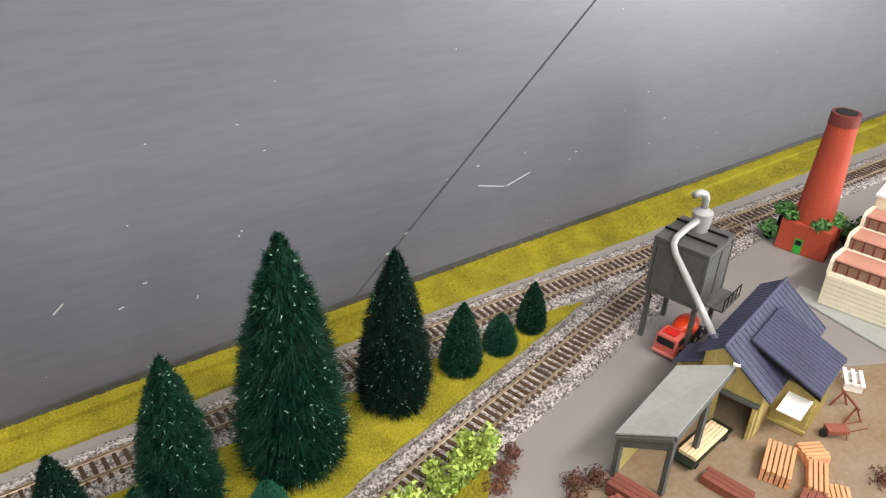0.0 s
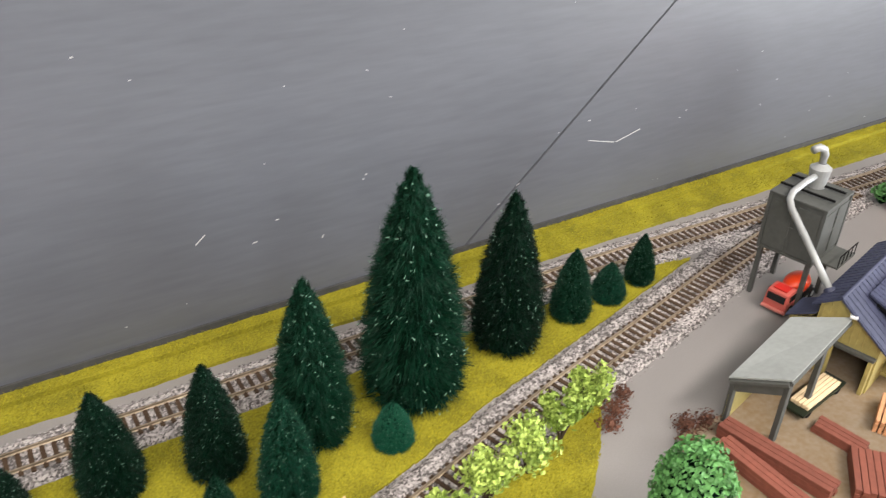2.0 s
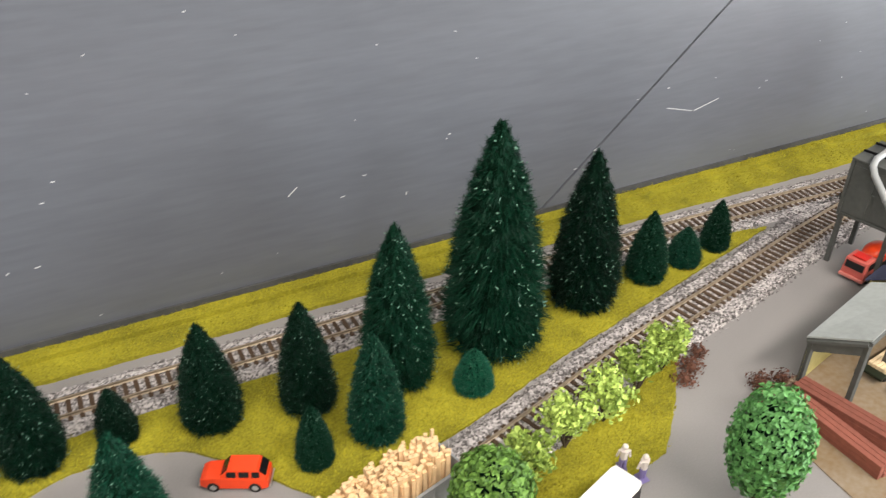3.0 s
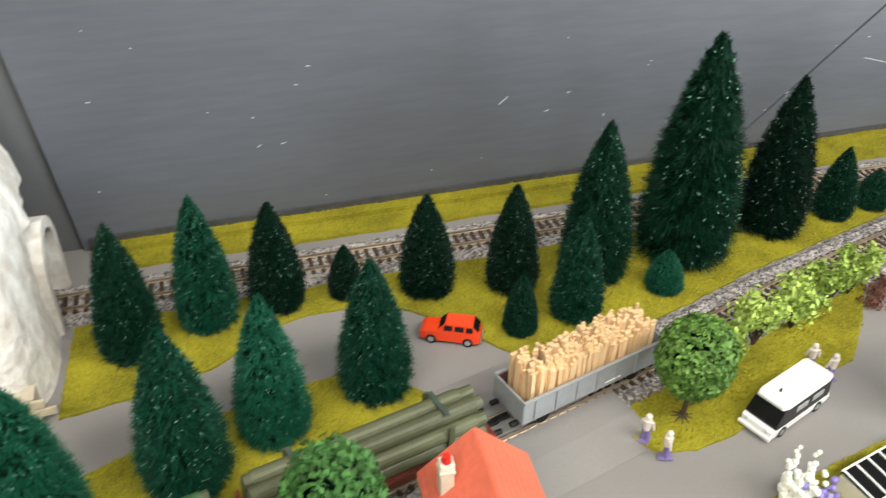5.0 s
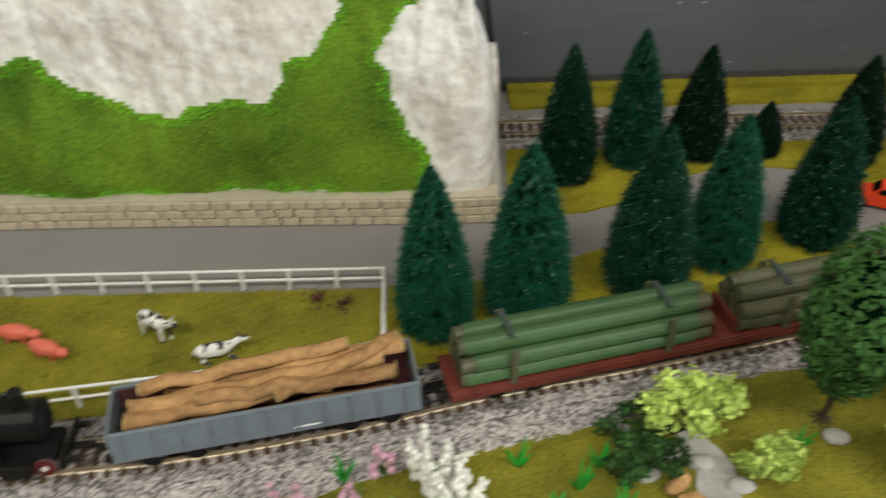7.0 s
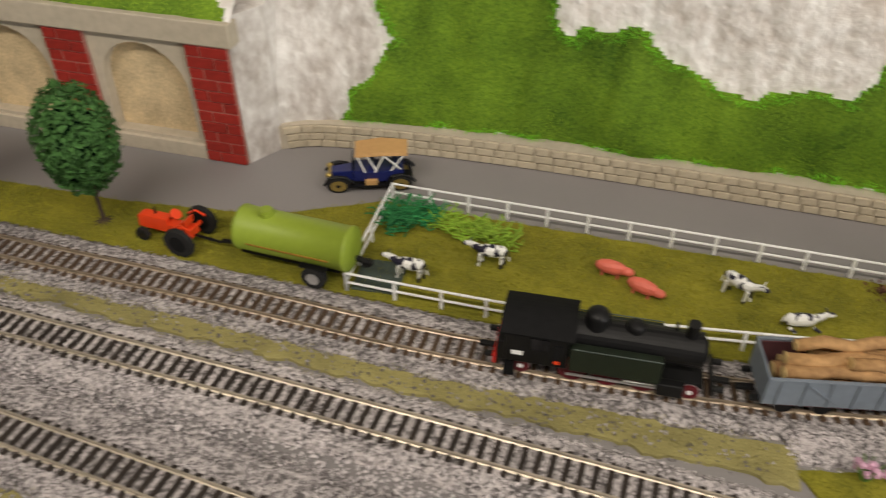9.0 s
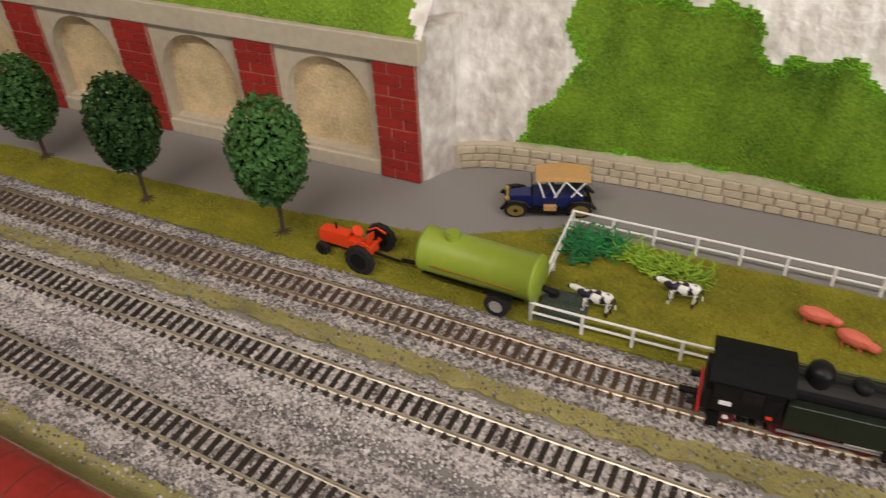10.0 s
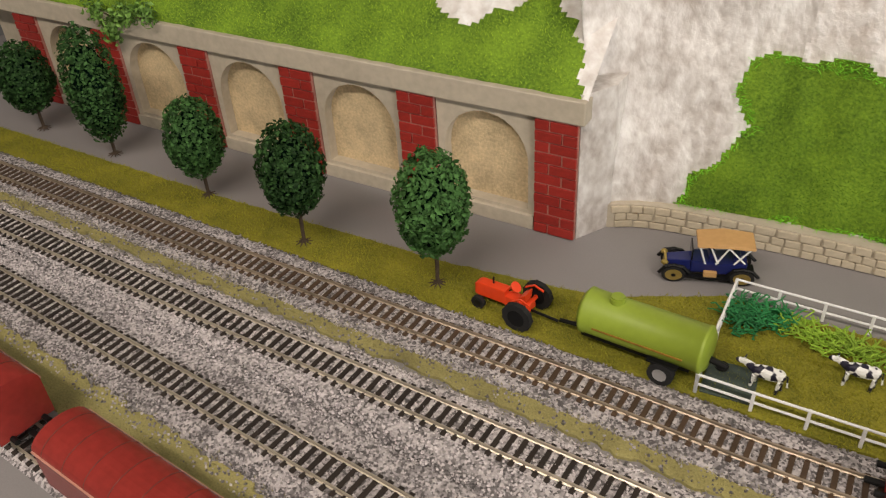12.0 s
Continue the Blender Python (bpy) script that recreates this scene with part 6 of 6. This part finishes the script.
def end_wall(x0, x1, outline):
    bm = bmesh.new()
    a = [bm.verts.new((x0, y, z)) for y, z in outline]
    b = [bm.verts.new((x1, y, z)) for y, z in outline]
    n = len(outline)
    bm.faces.new(a)
    bm.faces.new(b[::-1])
    for k in range(n):
        bm.faces.new((a[k], b[k], b[(k + 1) % n], a[(k + 1) % n]))
    bmesh.ops.recalc_face_normals(bm, faces=bm.faces)
    return bm


# main shed: ridge along its length, an open doorway in the near end
LEN, YR, YL, YM, ZE, ZR = 0.112, 0.003, 0.050, 0.037, 0.0425, 0.0672
ZL = ZR - (ZR - ZE) / (YM - YR) * (YL - YM)
mill_part("end_wall", end_wall(0.0, 0.003, [(YR, 0), (0.0065, 0), (0.0065, 0.0305), (0.034, 0.0305), (0.034, 0), (YL, 0), (YL, ZL), (YM, ZR), (YR, ZE)]), M_BOARDS)
mill_part("end_wall", end_wall(LEN - 0.003, LEN, [(YR, 0), (YL, 0), (YL, ZL), (YM, ZR), (YR, ZE)]), M_BOARDS)
for y, h in ((YR + 0.0015, ZE), (YL - 0.0015, ZL)):
    mill_part("side_wall", B((LEN / 2, y, h / 2), (LEN - 0.0062, 0.003, h - 0.001)), M_BOARDS)
mill_part("lean_to_wall", B((0.012, 0.0595, 0.0185), (0.0236, 0.0180, 0.037)), M_BOARDS)
mill_part("lean_to_roof", plate((-0.003, 0.071, 0.0370), (0.026, 0.071, 0.0370), (0.026, 0.0505, 0.0490), (-0.003, 0.0505, 0.0490), 0.0016), M_SLATE)
# added dark grey panel standing for the shade inside the doorway
mill_part("inner_partition", B((0.040, 0.0265, 0.021), (0.003, 0.0405, 0.042)), M_HOPPER)
for y in (0.0058, 0.0342):
    mill_part("door_post", B((-0.0022, y, 0.0155), (0.0042, 0.0030, 0.031), bevel=0.0003), M_BOARDS)
mill_part("lintel", B((-0.0022, 0.020, 0.0318), (0.0044, 0.0330, 0.0026), bevel=0.0003), M_HOPPER)
for k in range(10):
    y = YR + 0.003 + k * 0.0046
    top = ZE + (ZR - ZE) * (1 - abs(y - YM) / (YM - YR)) - 0.0005
    low_z = 0.034 if 0.004 < y < 0.036 else 0.0
    mill_part("board_batten", B((-0.0003, y, (low_z + top) / 2 - 0.0005), (0.0008, 0.0006, top - low_z - 0.002)), M_BOARDS)
OV = 0.006
drop = (ZR - ZE) / (YM - YR)


def roof_z(y):
    return ZR + 0.0012 - drop * abs(y - YM)


for y0, y1 in ((YR - OV, YM), (YL + 0.005, YM)):
    rf = mill_part("roof", plate((-0.004, y0, roof_z(y0)), (LEN + 0.006, y0, roof_z(y0)), (LEN + 0.006, y1, roof_z(y1)), (-0.004, y1, roof_z(y1)), 0.0018), M_SLATE)
    for k in range(20):
        x = -0.002 + k * (LEN + 0.006) / 19
        mill_part("slate_rib", plate((x - 0.0005, y0, roof_z(y0) + 0.0016), (x + 0.0005, y0, roof_z(y0) + 0.0016), (x + 0.0005, y1, roof_z(y1) + 0.0016), (x - 0.0005, y1, roof_z(y1) + 0.0016), 0.0007), M_SLATE, "", rf)
mill_part("ridge_cap", R((-0.0045, YM, ZR + 0.0030), (LEN + 0.0065, YM, ZR + 0.0030), 0.0014, None, 8), M_SLATE)
# side annex under a broad flat-pitched roof
mill_part("annex_wall", B((0.0545, -0.0108, 0.0205), (0.0470, 0.0270, 0.0410), bevel=0.0004), M_BOARDS)
for k in range(6):
    mill_part("board_batten", B((0.0308, -0.0225 + k * 0.0046, 0.0205), (0.0008, 0.0006, 0.039)), M_BOARDS)
for k in range(10):
    mill_part("board_batten", B((0.0330 + k * 0.0048, -0.0246, 0.0205), (0.0006, 0.0008, 0.039)), M_BOARDS)
mill_part("annex_sill", B((0.0302, -0.0108, 0.0030), (0.0022, 0.0290, 0.0030), bevel=0.0003), M_BOARDS)
ar = mill_part("annex_roof", plate((0.023, -0.0285, 0.0425), (0.083, -0.0285, 0.0425), (0.083, 0.027, 0.0645), (0.023, 0.027, 0.0645), 0.0018), M_SLATE, "dark blue slate annex roof")
for k in range(13):
    x = 0.0245 + k * 0.0047
    mill_part("slate_rib", plate((x - 0.0004, -0.0285, 0.0440), (x + 0.0004, -0.0285, 0.0440), (x + 0.0004, 0.027, 0.0660), (x - 0.0004, 0.027, 0.0660), 0.0006), M_SLATE, "", ar)
for x in (0.0233, 0.0827):
    mill_part("barge_board", plate((x - 0.0006, -0.0287, 0.0400), (x + 0.0006, -0.0287, 0.0400), (x + 0.0006, 0.020, 0.0592), (x - 0.0006, 0.020, 0.0592), 0.0022), M_MATTEBLACK, "", ar)
mill_part("white_canopy", plate((0.0130, -0.0220, 0.0250), (0.0298, -0.0235, 0.0320), (0.0298, -0.0060, 0.0320), (0.0130, -0.0045, 0.0250), 0.0010), M_WHITE, "white tin canopy")
mill_part("white_finial", B((-0.0030, 0.026, 0.0600), (0.0060, 0.0050, 0.0016), rz=20), M_WHITE, "small white ridge piece")
bm = bmesh.new()
q = [(0.734, -0.240, 0.041), (0.752, -0.273, 0.055), (0.843, -0.251, 0.057), (0.820, -0.219, 0.045)]
lo, hi = [bm.verts.new(v) for v in q], [bm.verts.new((x, y, z + 0.0014)) for x, y, z in q]
bm.faces.new(hi)
bm.faces.new(lo[::-1])
for k in range(4):
    bm.faces.new((lo[k], lo[(k + 1) % 4], hi[(k + 1) % 4], hi[k]))
bmesh.ops.recalc_face_normals(bm, faces=bm.faces)
part("porch_roof", bm, M_TIN, sm, "pale grey tin porch roof")
part("porch_side_beam", R((0.753, -0.2715, 0.0515), (0.842, -0.250, 0.0535), 0.0022, None, 6), M_HOPPER, sm)
part("porch_front_beam", R((0.736, -0.240, 0.038), (0.752, -0.2715, 0.0515), 0.0022, None, 6), M_HOPPER, sm)
for x, y, z in ((0.740, -0.241, 0.040), (0.754, -0.2705, 0.052), (0.790, -0.228, 0.042), (0.800, -0.2605, 0.053)):
    part("porch_post", B((x, y, z / 2), (0.0036, 0.0036, z)), M_HOPPER, sm)
part("porch_side_wall", B((0.783, -0.230, 0.014), (0.092, 0.0016, 0.028), rz=14), M_BOARDS, sm)
part("porch_gable_board", B((0.7465, -0.2560, 0.0390), (0.0014, 0.033, 0.008), rz=27, rx=-20), M_HOPPER, sm)

cart = thing("timber_cart", "green timber trolley loaded with fresh planks", "cart")
part("cart_frame", B((0, 0, 0.0055), (0.058, 0.016, 0.0020)), M_DGREEN, cart)
for k in range(5):
    part("plank", B((0, -0.0056 + k * 0.0028, 0.0082), (0.044, 0.0024, 0.0030), bevel=0.0002), M_PLANK, cart)
for sx in (-1, 1):
    for sy in (-1, 1):
        wheel(cart, sx * 0.020, sy * 0.0070, 0.0030, 0.0030, 0.0015, M_MATTEBLACK)
cart.matrix_basis = pose(0.812, -0.2585, 0.0008, 0, 0, 8)


def plank_stack(name, label, x, y, rz, length, cols, rows, pw, ph, material, gap=0.0004):
    t = thing(name, label, "timber", "timber stacks")
    for r in range(rows):
        for c in range(cols):
            part("plank", B((rg.uniform(-0.0008, 0.0008), (c - (cols - 1) / 2) * (pw + gap), ph * (r + 0.5)), (length, pw, ph * 0.95), bevel=0.00025), material, t)
    t.matrix_basis = pose(x, y, 0.0008, 0, 0, rz)
    return t


plank_stack("lumber_stack", "long stack of red-brown sawn lumber in the yard", 0.7375, -0.2855, -78, 0.078, 3, 3, 0.0042, 0.0036, M_LUMBER)
plank_stack("lumber_stack", "long low stack of red-brown lumber by the road", 0.7175, -0.293, -88, 0.068, 3, 3, 0.0040, 0.0036, M_LUMBER)
plank_stack("lumber_stack", "short stack of red-brown lumber in the yard", 0.793, -0.294, -80, 0.034, 3, 2, 0.0040, 0.0036, M_LUMBER)
plank_stack("lumber_stack", "wide stack of red-brown planks in the yard", 0.780, -0.330, 40, 0.040, 7, 3, 0.0040, 0.0034, M_LUMBER)
plank_stack("lumber_stack", "wide stack of red-brown planks in the yard", 0.815, -0.345, 20, 0.050, 6, 2, 0.0040, 0.0034, M_LUMBER)
plank_stack("plank_pallet", "stack of orange fresh-cut boards on bearers", 0.840, -0.301, 26, 0.034, 6, 4, 0.0026, 0.0026, M_PALLET, 0.0008)
plank_stack("plank_pallet", "small stack of orange fresh-cut boards", 0.871, -0.309, -28, 0.018, 5, 3, 0.0026, 0.0026, M_PALLET, 0.0008)
plank_stack("plank_pallet", "narrow stack of orange fresh-cut boards", 0.852, -0.324, 32, 0.030, 4, 3, 0.0026, 0.0026, M_PALLET, 0.0008)
plank_stack("plank_pallet", "stack of orange fresh-cut boards behind the sawmill", 0.845, -0.345, 40, 0.030, 5, 2, 0.0026, 0.0026, M_PALLET, 0.0008)
ben = thing("picnic_bench", "white slatted bench in the sawmill yard", "bench")
for k in range(3):
    part("slat", B((0, (k - 1) * 0.006, 0.008), (0.022, 0.0032, 0.0012), bevel=0.0002), M_WHITE, ben)
for sx in (-1, 1):
    part("trestle", B((sx * 0.008, 0, 0.0038), (0.0014, 0.014, 0.0076)), M_WHITE, ben)
ben.matrix_basis = pose(0.972, -0.281, 0.0008, 0, 0, 35)
cart2 = thing("hand_cart", "brown wooden hand cart leaning in the yard", "cart")
part("tray", B((0, 0, 0.007), (0.016, 0.009, 0.004), bevel=0.0004), M_LUMBER, cart2)
for s in (-1, 1):
    part("handle", R((0.006, s * 0.004, 0.008), (0.020, s * 0.004, 0.012), 0.0005), M_LUMBER, cart2)
    part("cart_leg", R((0.006, s * 0.004, 0.006), (0.008, s * 0.004, 0.0), 0.0005), M_LUMBER, cart2)
part("cart_wheel", R((-0.008, -0.001, 0.004), (-0.008, 0.001, 0.004), 0.004, None, 14), M_TYRE, cart2)
cart2.matrix_basis = pose(0.905, -0.306, 0.0008, 0, 0, -35)
sz = thing("saw_horse", "brown trestle saw horse beside the sawmill wall", "trestle")
part("beam", R((-0.012, 0, 0.014), (0.012, 0, 0.014), 0.001), M_LUMBER, sz)
for sx in (-1, 1):
    for sy in (-1, 1):
        part("leg", R((sx * 0.009, 0, 0.014), (sx * 0.010, sy * 0.007, 0), 0.0008), M_LUMBER, sz)
sz.matrix_basis = pose(0.936, -0.297, 0.0008, 0, 0, 60)

# greenhouse and orange hut at the near verge
gh = thing("cold_frame", "small glass cold frame with white bars beside a hut", "greenhouse")
part("frame_base", B((0, 0, 0.006), (0.040, 0.022, 0.012)), M_CREAM, gh)
part("glass_top", B((0, 0, 0.0135), (0.040, 0.022, 0.0010), rx=8), M_GLASS, gh)
for k in range(5):
    part("glazing_bar", B((-0.019 + k * 0.0095, 0, 0.0143), (0.0010, 0.0225, 0.0008), rx=8), M_WHITE, gh)
for s in (-1, 1):
    part("glazing_bar", B((0, s * 0.0108, 0.0141 + s * 0.0015), (0.040, 0.0010, 0.0010)), M_WHITE, gh)
gh.matrix_basis = pose(0.548, -0.345, 0.0018, 0, 0, 12)
hut = thing("garden_hut", "small hut with an orange pitched roof", "hut")
part("hut_wall", B((0, 0, 0.011), (0.030, 0.026, 0.022)), M_CREAM, hut)
for s in (-1, 1):
    part("hut_roof", B((s * 0.0085, 0, 0.0255), (0.0215, 0.032, 0.0014), ry=s * 30), M_TAN, hut)
hut.matrix_basis = pose(0.600, -0.348, 0.0018, 0, 0, 15)

# ---------- scrub, flowers, pond ----------
for k, (x, y, r, n) in enumerate([(0.680, -0.196, 0.012, 340), (0.694, -0.187, 0.009, 220), (0.666, -0.206, 0.010, 260), (0.712, -0.233, 0.013, 380), (0.728, -0.237, 0.010, 260), (0.700, -0.246, 0.010, 240), (0.893, -0.352, 0.014, 300), (-0.005, -0.236, 0.011, 90), (0.012, -0.240, 0.009, 70)]):
    t = thing("brown_scrub", "dry red-brown scrub clump on the ground", "scrub", "brown scrub")
    vs, fs = [], []
    leaf_cloud(vs, fs, random.Random(120 + k), (x, y, 0.004), (r, r, 0.006), n, 0.0024, 0.1)
    raw("twig_tangle", [(a, b, max(c, 0.0006)) for a, b, c in vs], fs, M_BROWNSCRUB, t)


def lichen(x, y, r, h, material, seed, label, n=70):
    rg2 = random.Random(seed)
    t = thing("lichen_bush", label, "bush", "lichen bushes")
    bm = bmesh.new()
    for _ in range(n):
        a, b = rg2.random() * math.tau, rg2.random() * math.tau
        p = Vector((math.cos(a), math.sin(a), 0)) * r * math.sqrt(rg2.random()) * 0.8 + UP * rg2.uniform(0.001, h * 0.7)
        e = p + Vector((math.cos(b) * 0.006, math.sin(b) * 0.006, rg2.uniform(0.001, 0.005)))
        rod(bm, p, e, 0.0006, 0.0005, 5)
        rod(bm, e, e + Vector((rg2.uniform(-1, 1) * 0.004, rg2.uniform(-1, 1) * 0.004, rg2.uniform(0, 0.003))), 0.0005, 0.0004, 5)
    part("twig_tangle", bm, material, t)
    t.location = (x, y, 0.0012)


for k, (x, y) in enumerate([(-0.322, -0.243), (-0.310, -0.236), (-0.298, -0.240), (-0.316, -0.252)]):
    lichen(x, y, 0.013, 0.014, M_MOSS, 140 + k, "blue-green lichen bush inside the pasture fence")
for k, (x, y) in enumerate([(-0.283, -0.243), (-0.268, -0.248), (-0.254, -0.246), (-0.242, -0.250)]):
    lichen(x, y, 0.012, 0.012, M_MOSS2, 150 + k, "lime-green lichen bush inside the pasture fence", 55)


def flower(x, y, kind, seed):
    rg2 = random.Random(seed)
    t = thing("flower_plant", {"w": "white blossoming model flower on the lawn", "p": "pink blossoming model flower on the lawn", "v": "violet blossoming model flower on the verge", "g": "green leafy model plant on the lawn"}[kind], "flower", "garden flowers")
    bm = bmesh.new()
    for k in range(9):
        a = rg2.random() * math.tau
        rod(bm, (0, 0, 0), (math.cos(a) * 0.004, math.sin(a) * 0.004, rg2.uniform(0.005, 0.011)), 0.0009, 0.0002, 4)
    part("leaves", bm, M_SHUTTER if kind == "g" else M_LEAF2, t)
    bm = bmesh.new()
    if kind == "w":
        for st in range(5):  # upright blossom spikes
            a = st * 1.26 + rg2.random()
            bx, by, hh = math.cos(a) * 0.0042, math.sin(a) * 0.0042, rg2.uniform(0.011, 0.018)
            for k in range(9):
                f = k / 8
                wd = 0.0025 * (1 - 0.6 * f)
                ball(bm, (bx * (1 + f * 0.5) + rg2.gauss(0, wd * 0.5), by * (1 + f * 0.5) + rg2.gauss(0, wd * 0.5), 0.004 + hh * f), rg2.uniform(0.7, 1.1) * wd, 1)
        part("blossom", bm, M_FLOWERW, t)
    elif kind in "pv":
        for k in range(14):
            ball(bm, (rg2.gauss(0, 0.0028), rg2.gauss(0, 0.0028), rg2.uniform(0.004, 0.009)), rg2.uniform(0.0010, 0.0017), 1)
        part("blossom", bm, M_FLOWERP if kind == "p" else M_FLOWERV, t)
    else:
        bm.free()
    t.location = (x, y, 0.0016)
    t.scale = (1.5, 1.5, 1.5)


for k, (x, y, kd) in enumerate([(0.060, -0.366, "w"), (0.074, -0.382, "w"), (0.068, -0.372, "w"), (-0.030, -0.383, "p"), (-0.010, -0.379, "p"), (0.004, -0.381, "p"), (0.025, -0.378, "p"), (0.039, -0.358, "p"), (0.042, -0.388, "p"),
                                (0.101, -0.356, "g"), (0.139, -0.358, "g"), (0.117, -0.384, "g"), (0.147, -0.382, "g"), (0.128, -0.370, "g"), (0.020, -0.362, "g"), (0.235, -0.350, "g"), (0.512, -0.345, "v"), (0.500, -0.338, "w"), (0.505, -0.352, "v")]):
    flower(x, y, kd, 170 + k)
for k, (x, y, r) in enumerate([(0.172, -0.352, 0.008), (0.186, -0.358, 0.007), (0.160, -0.364, 0.007), (0.152, -0.336, 0.006), (0.200, -0.372, 0.007), (0.255, -0.346, 0.007)]):
    o = part("garden_stone", ball(bmesh.new(), (0, 0, 0.002), r, 2, (1, 0.7, 0.45)), M_PONDSTONE, None)
    for v in o.data.vertices:
        v.co *= 1 + 0.25 * noise.noise(v.co * 180 + UP * k)
    tagged(o, "rounded grey garden stone on the lawn", "stone", "garden stones")
    o.location = (x, y, 0.0012)
bm = prism(ragged([(0.178, -0.338), (0.192, -0.340), (0.202, -0.362), (0.196, -0.386), (0.180, -0.384), (0.184, -0.360)], 0.002, 3.3), -0.001, 0.0030)
tagged(part("paving_slab", bm, M_PONDSTONE), "flat grey stone slab beside the garden pond", "stone")
for k, (x, y, rz) in enumerate([(0.172, -0.372, 30), (0.176, -0.382, -15)]):
    o = part("bark_block", ball(bmesh.new(), (0, 0, 0.004), 0.006, 2, (1.2, 0.7, 0.9)), M_LOG)
    for v in o.data.vertices:
        v.co *= 1 + 0.3 * noise.noise(v.co * 220 + UP * k)
    tagged(o, "rough brown bark block beside the pond", "block", "pond blocks")
    o.matrix_basis = pose(x, y, 0.0016, 0, 0, rz)
for k, (x, y) in enumerate([(0.152, -0.345), (0.168, -0.336), (0.160, -0.355), (0.166, -0.362), (0.150, -0.366)]):
    shrub(x, y, 0.016, 0.013, M_LEAF, "dark green low shrub round the garden pond", 200 + k, 260, 6, 0.003, "dark_shrub")
hang = thing("hanging_ivy", "fresh green ivy hanging over the retaining wall", "ivy")
vs, fs = [], []
for x, z in ((-0.90, 0.115), (-0.915, 0.10), (-0.885, 0.12), (-0.93, 0.118), (-0.86, 0.125)):
    leaf_cloud(vs, fs, random.Random(int(x * -999)), (x, RY - 0.008, z), (0.014, 0.009, 0.014), 150, 0.005, 0.1)
raw("foliage", vs, fs, M_LEAF2, hang)
part("stem", tube([(-0.93, RY - 0.003, 0.117), (-0.90, RY - 0.010, 0.115), (-0.86, RY - 0.003, 0.119)], 0.0008, 5), M_TRUNK, hang)

# ---------- pieces: sleepers, bricks, stones ----------
for t, smesh, pts in tracks:
    for k, (p, d) in enumerate(pts):
        o = new("sleeper", smesh)
        o.parent = t
        o.matrix_basis = pose(p.x, p.y, 0, 0, 0, math.degrees(math.atan2(d.y, d.x)))
bricks = [mesh_of("brick", B((0, 0, 0), (w, 0.0020, 0.0076), bevel=0.0004), M_BRICK) for w in (0.0205, 0.0105, 0.0157)]
for (a, b), pil in zip(PIL, pil_obs):
    for row in range(11):
        z = 0.0048 + row * 0.00875
        cells = ((a + 0.0110, 0), (b - 0.0060, 1)) if row % 2 else ((a + 0.0060, 1), (b - 0.0110, 0))
        for x, m in cells:
            o = new("brick", bricks[m])
            o.parent, o.location = pil, (x, RY - 0.0030 + 0.0003 * ((row * 7) % 3), z)
stones = [mesh_of("stone", B((0, 0, 0), (w, 0.0022, 0.0058), bevel=0.0007), M_STONE) for w in (0.0105, 0.0135, 0.0085)]
rg = random.Random(77)
for row in range(3):
    dist, target, prev = 0.0, rg.uniform(0, 0.006), foot_line[0][0]
    for p, d in foot_line:
        dist += (p - prev).length
        prev = p
        if dist >= target:
            m = rg.randrange(3)
            w = (0.0105, 0.0135, 0.0085)[m]
            o = new("stone", stones[m])
            o.parent = low
            o.matrix_basis = pose(p.x + d.x * w / 2 + d.y * 0.0006, p.y + d.y * w / 2 - d.x * 0.0006, 0.0036 + row * 0.0065, 0, 0, math.degrees(math.atan2(d.y, d.x)))
            target = dist + w + 0.0003
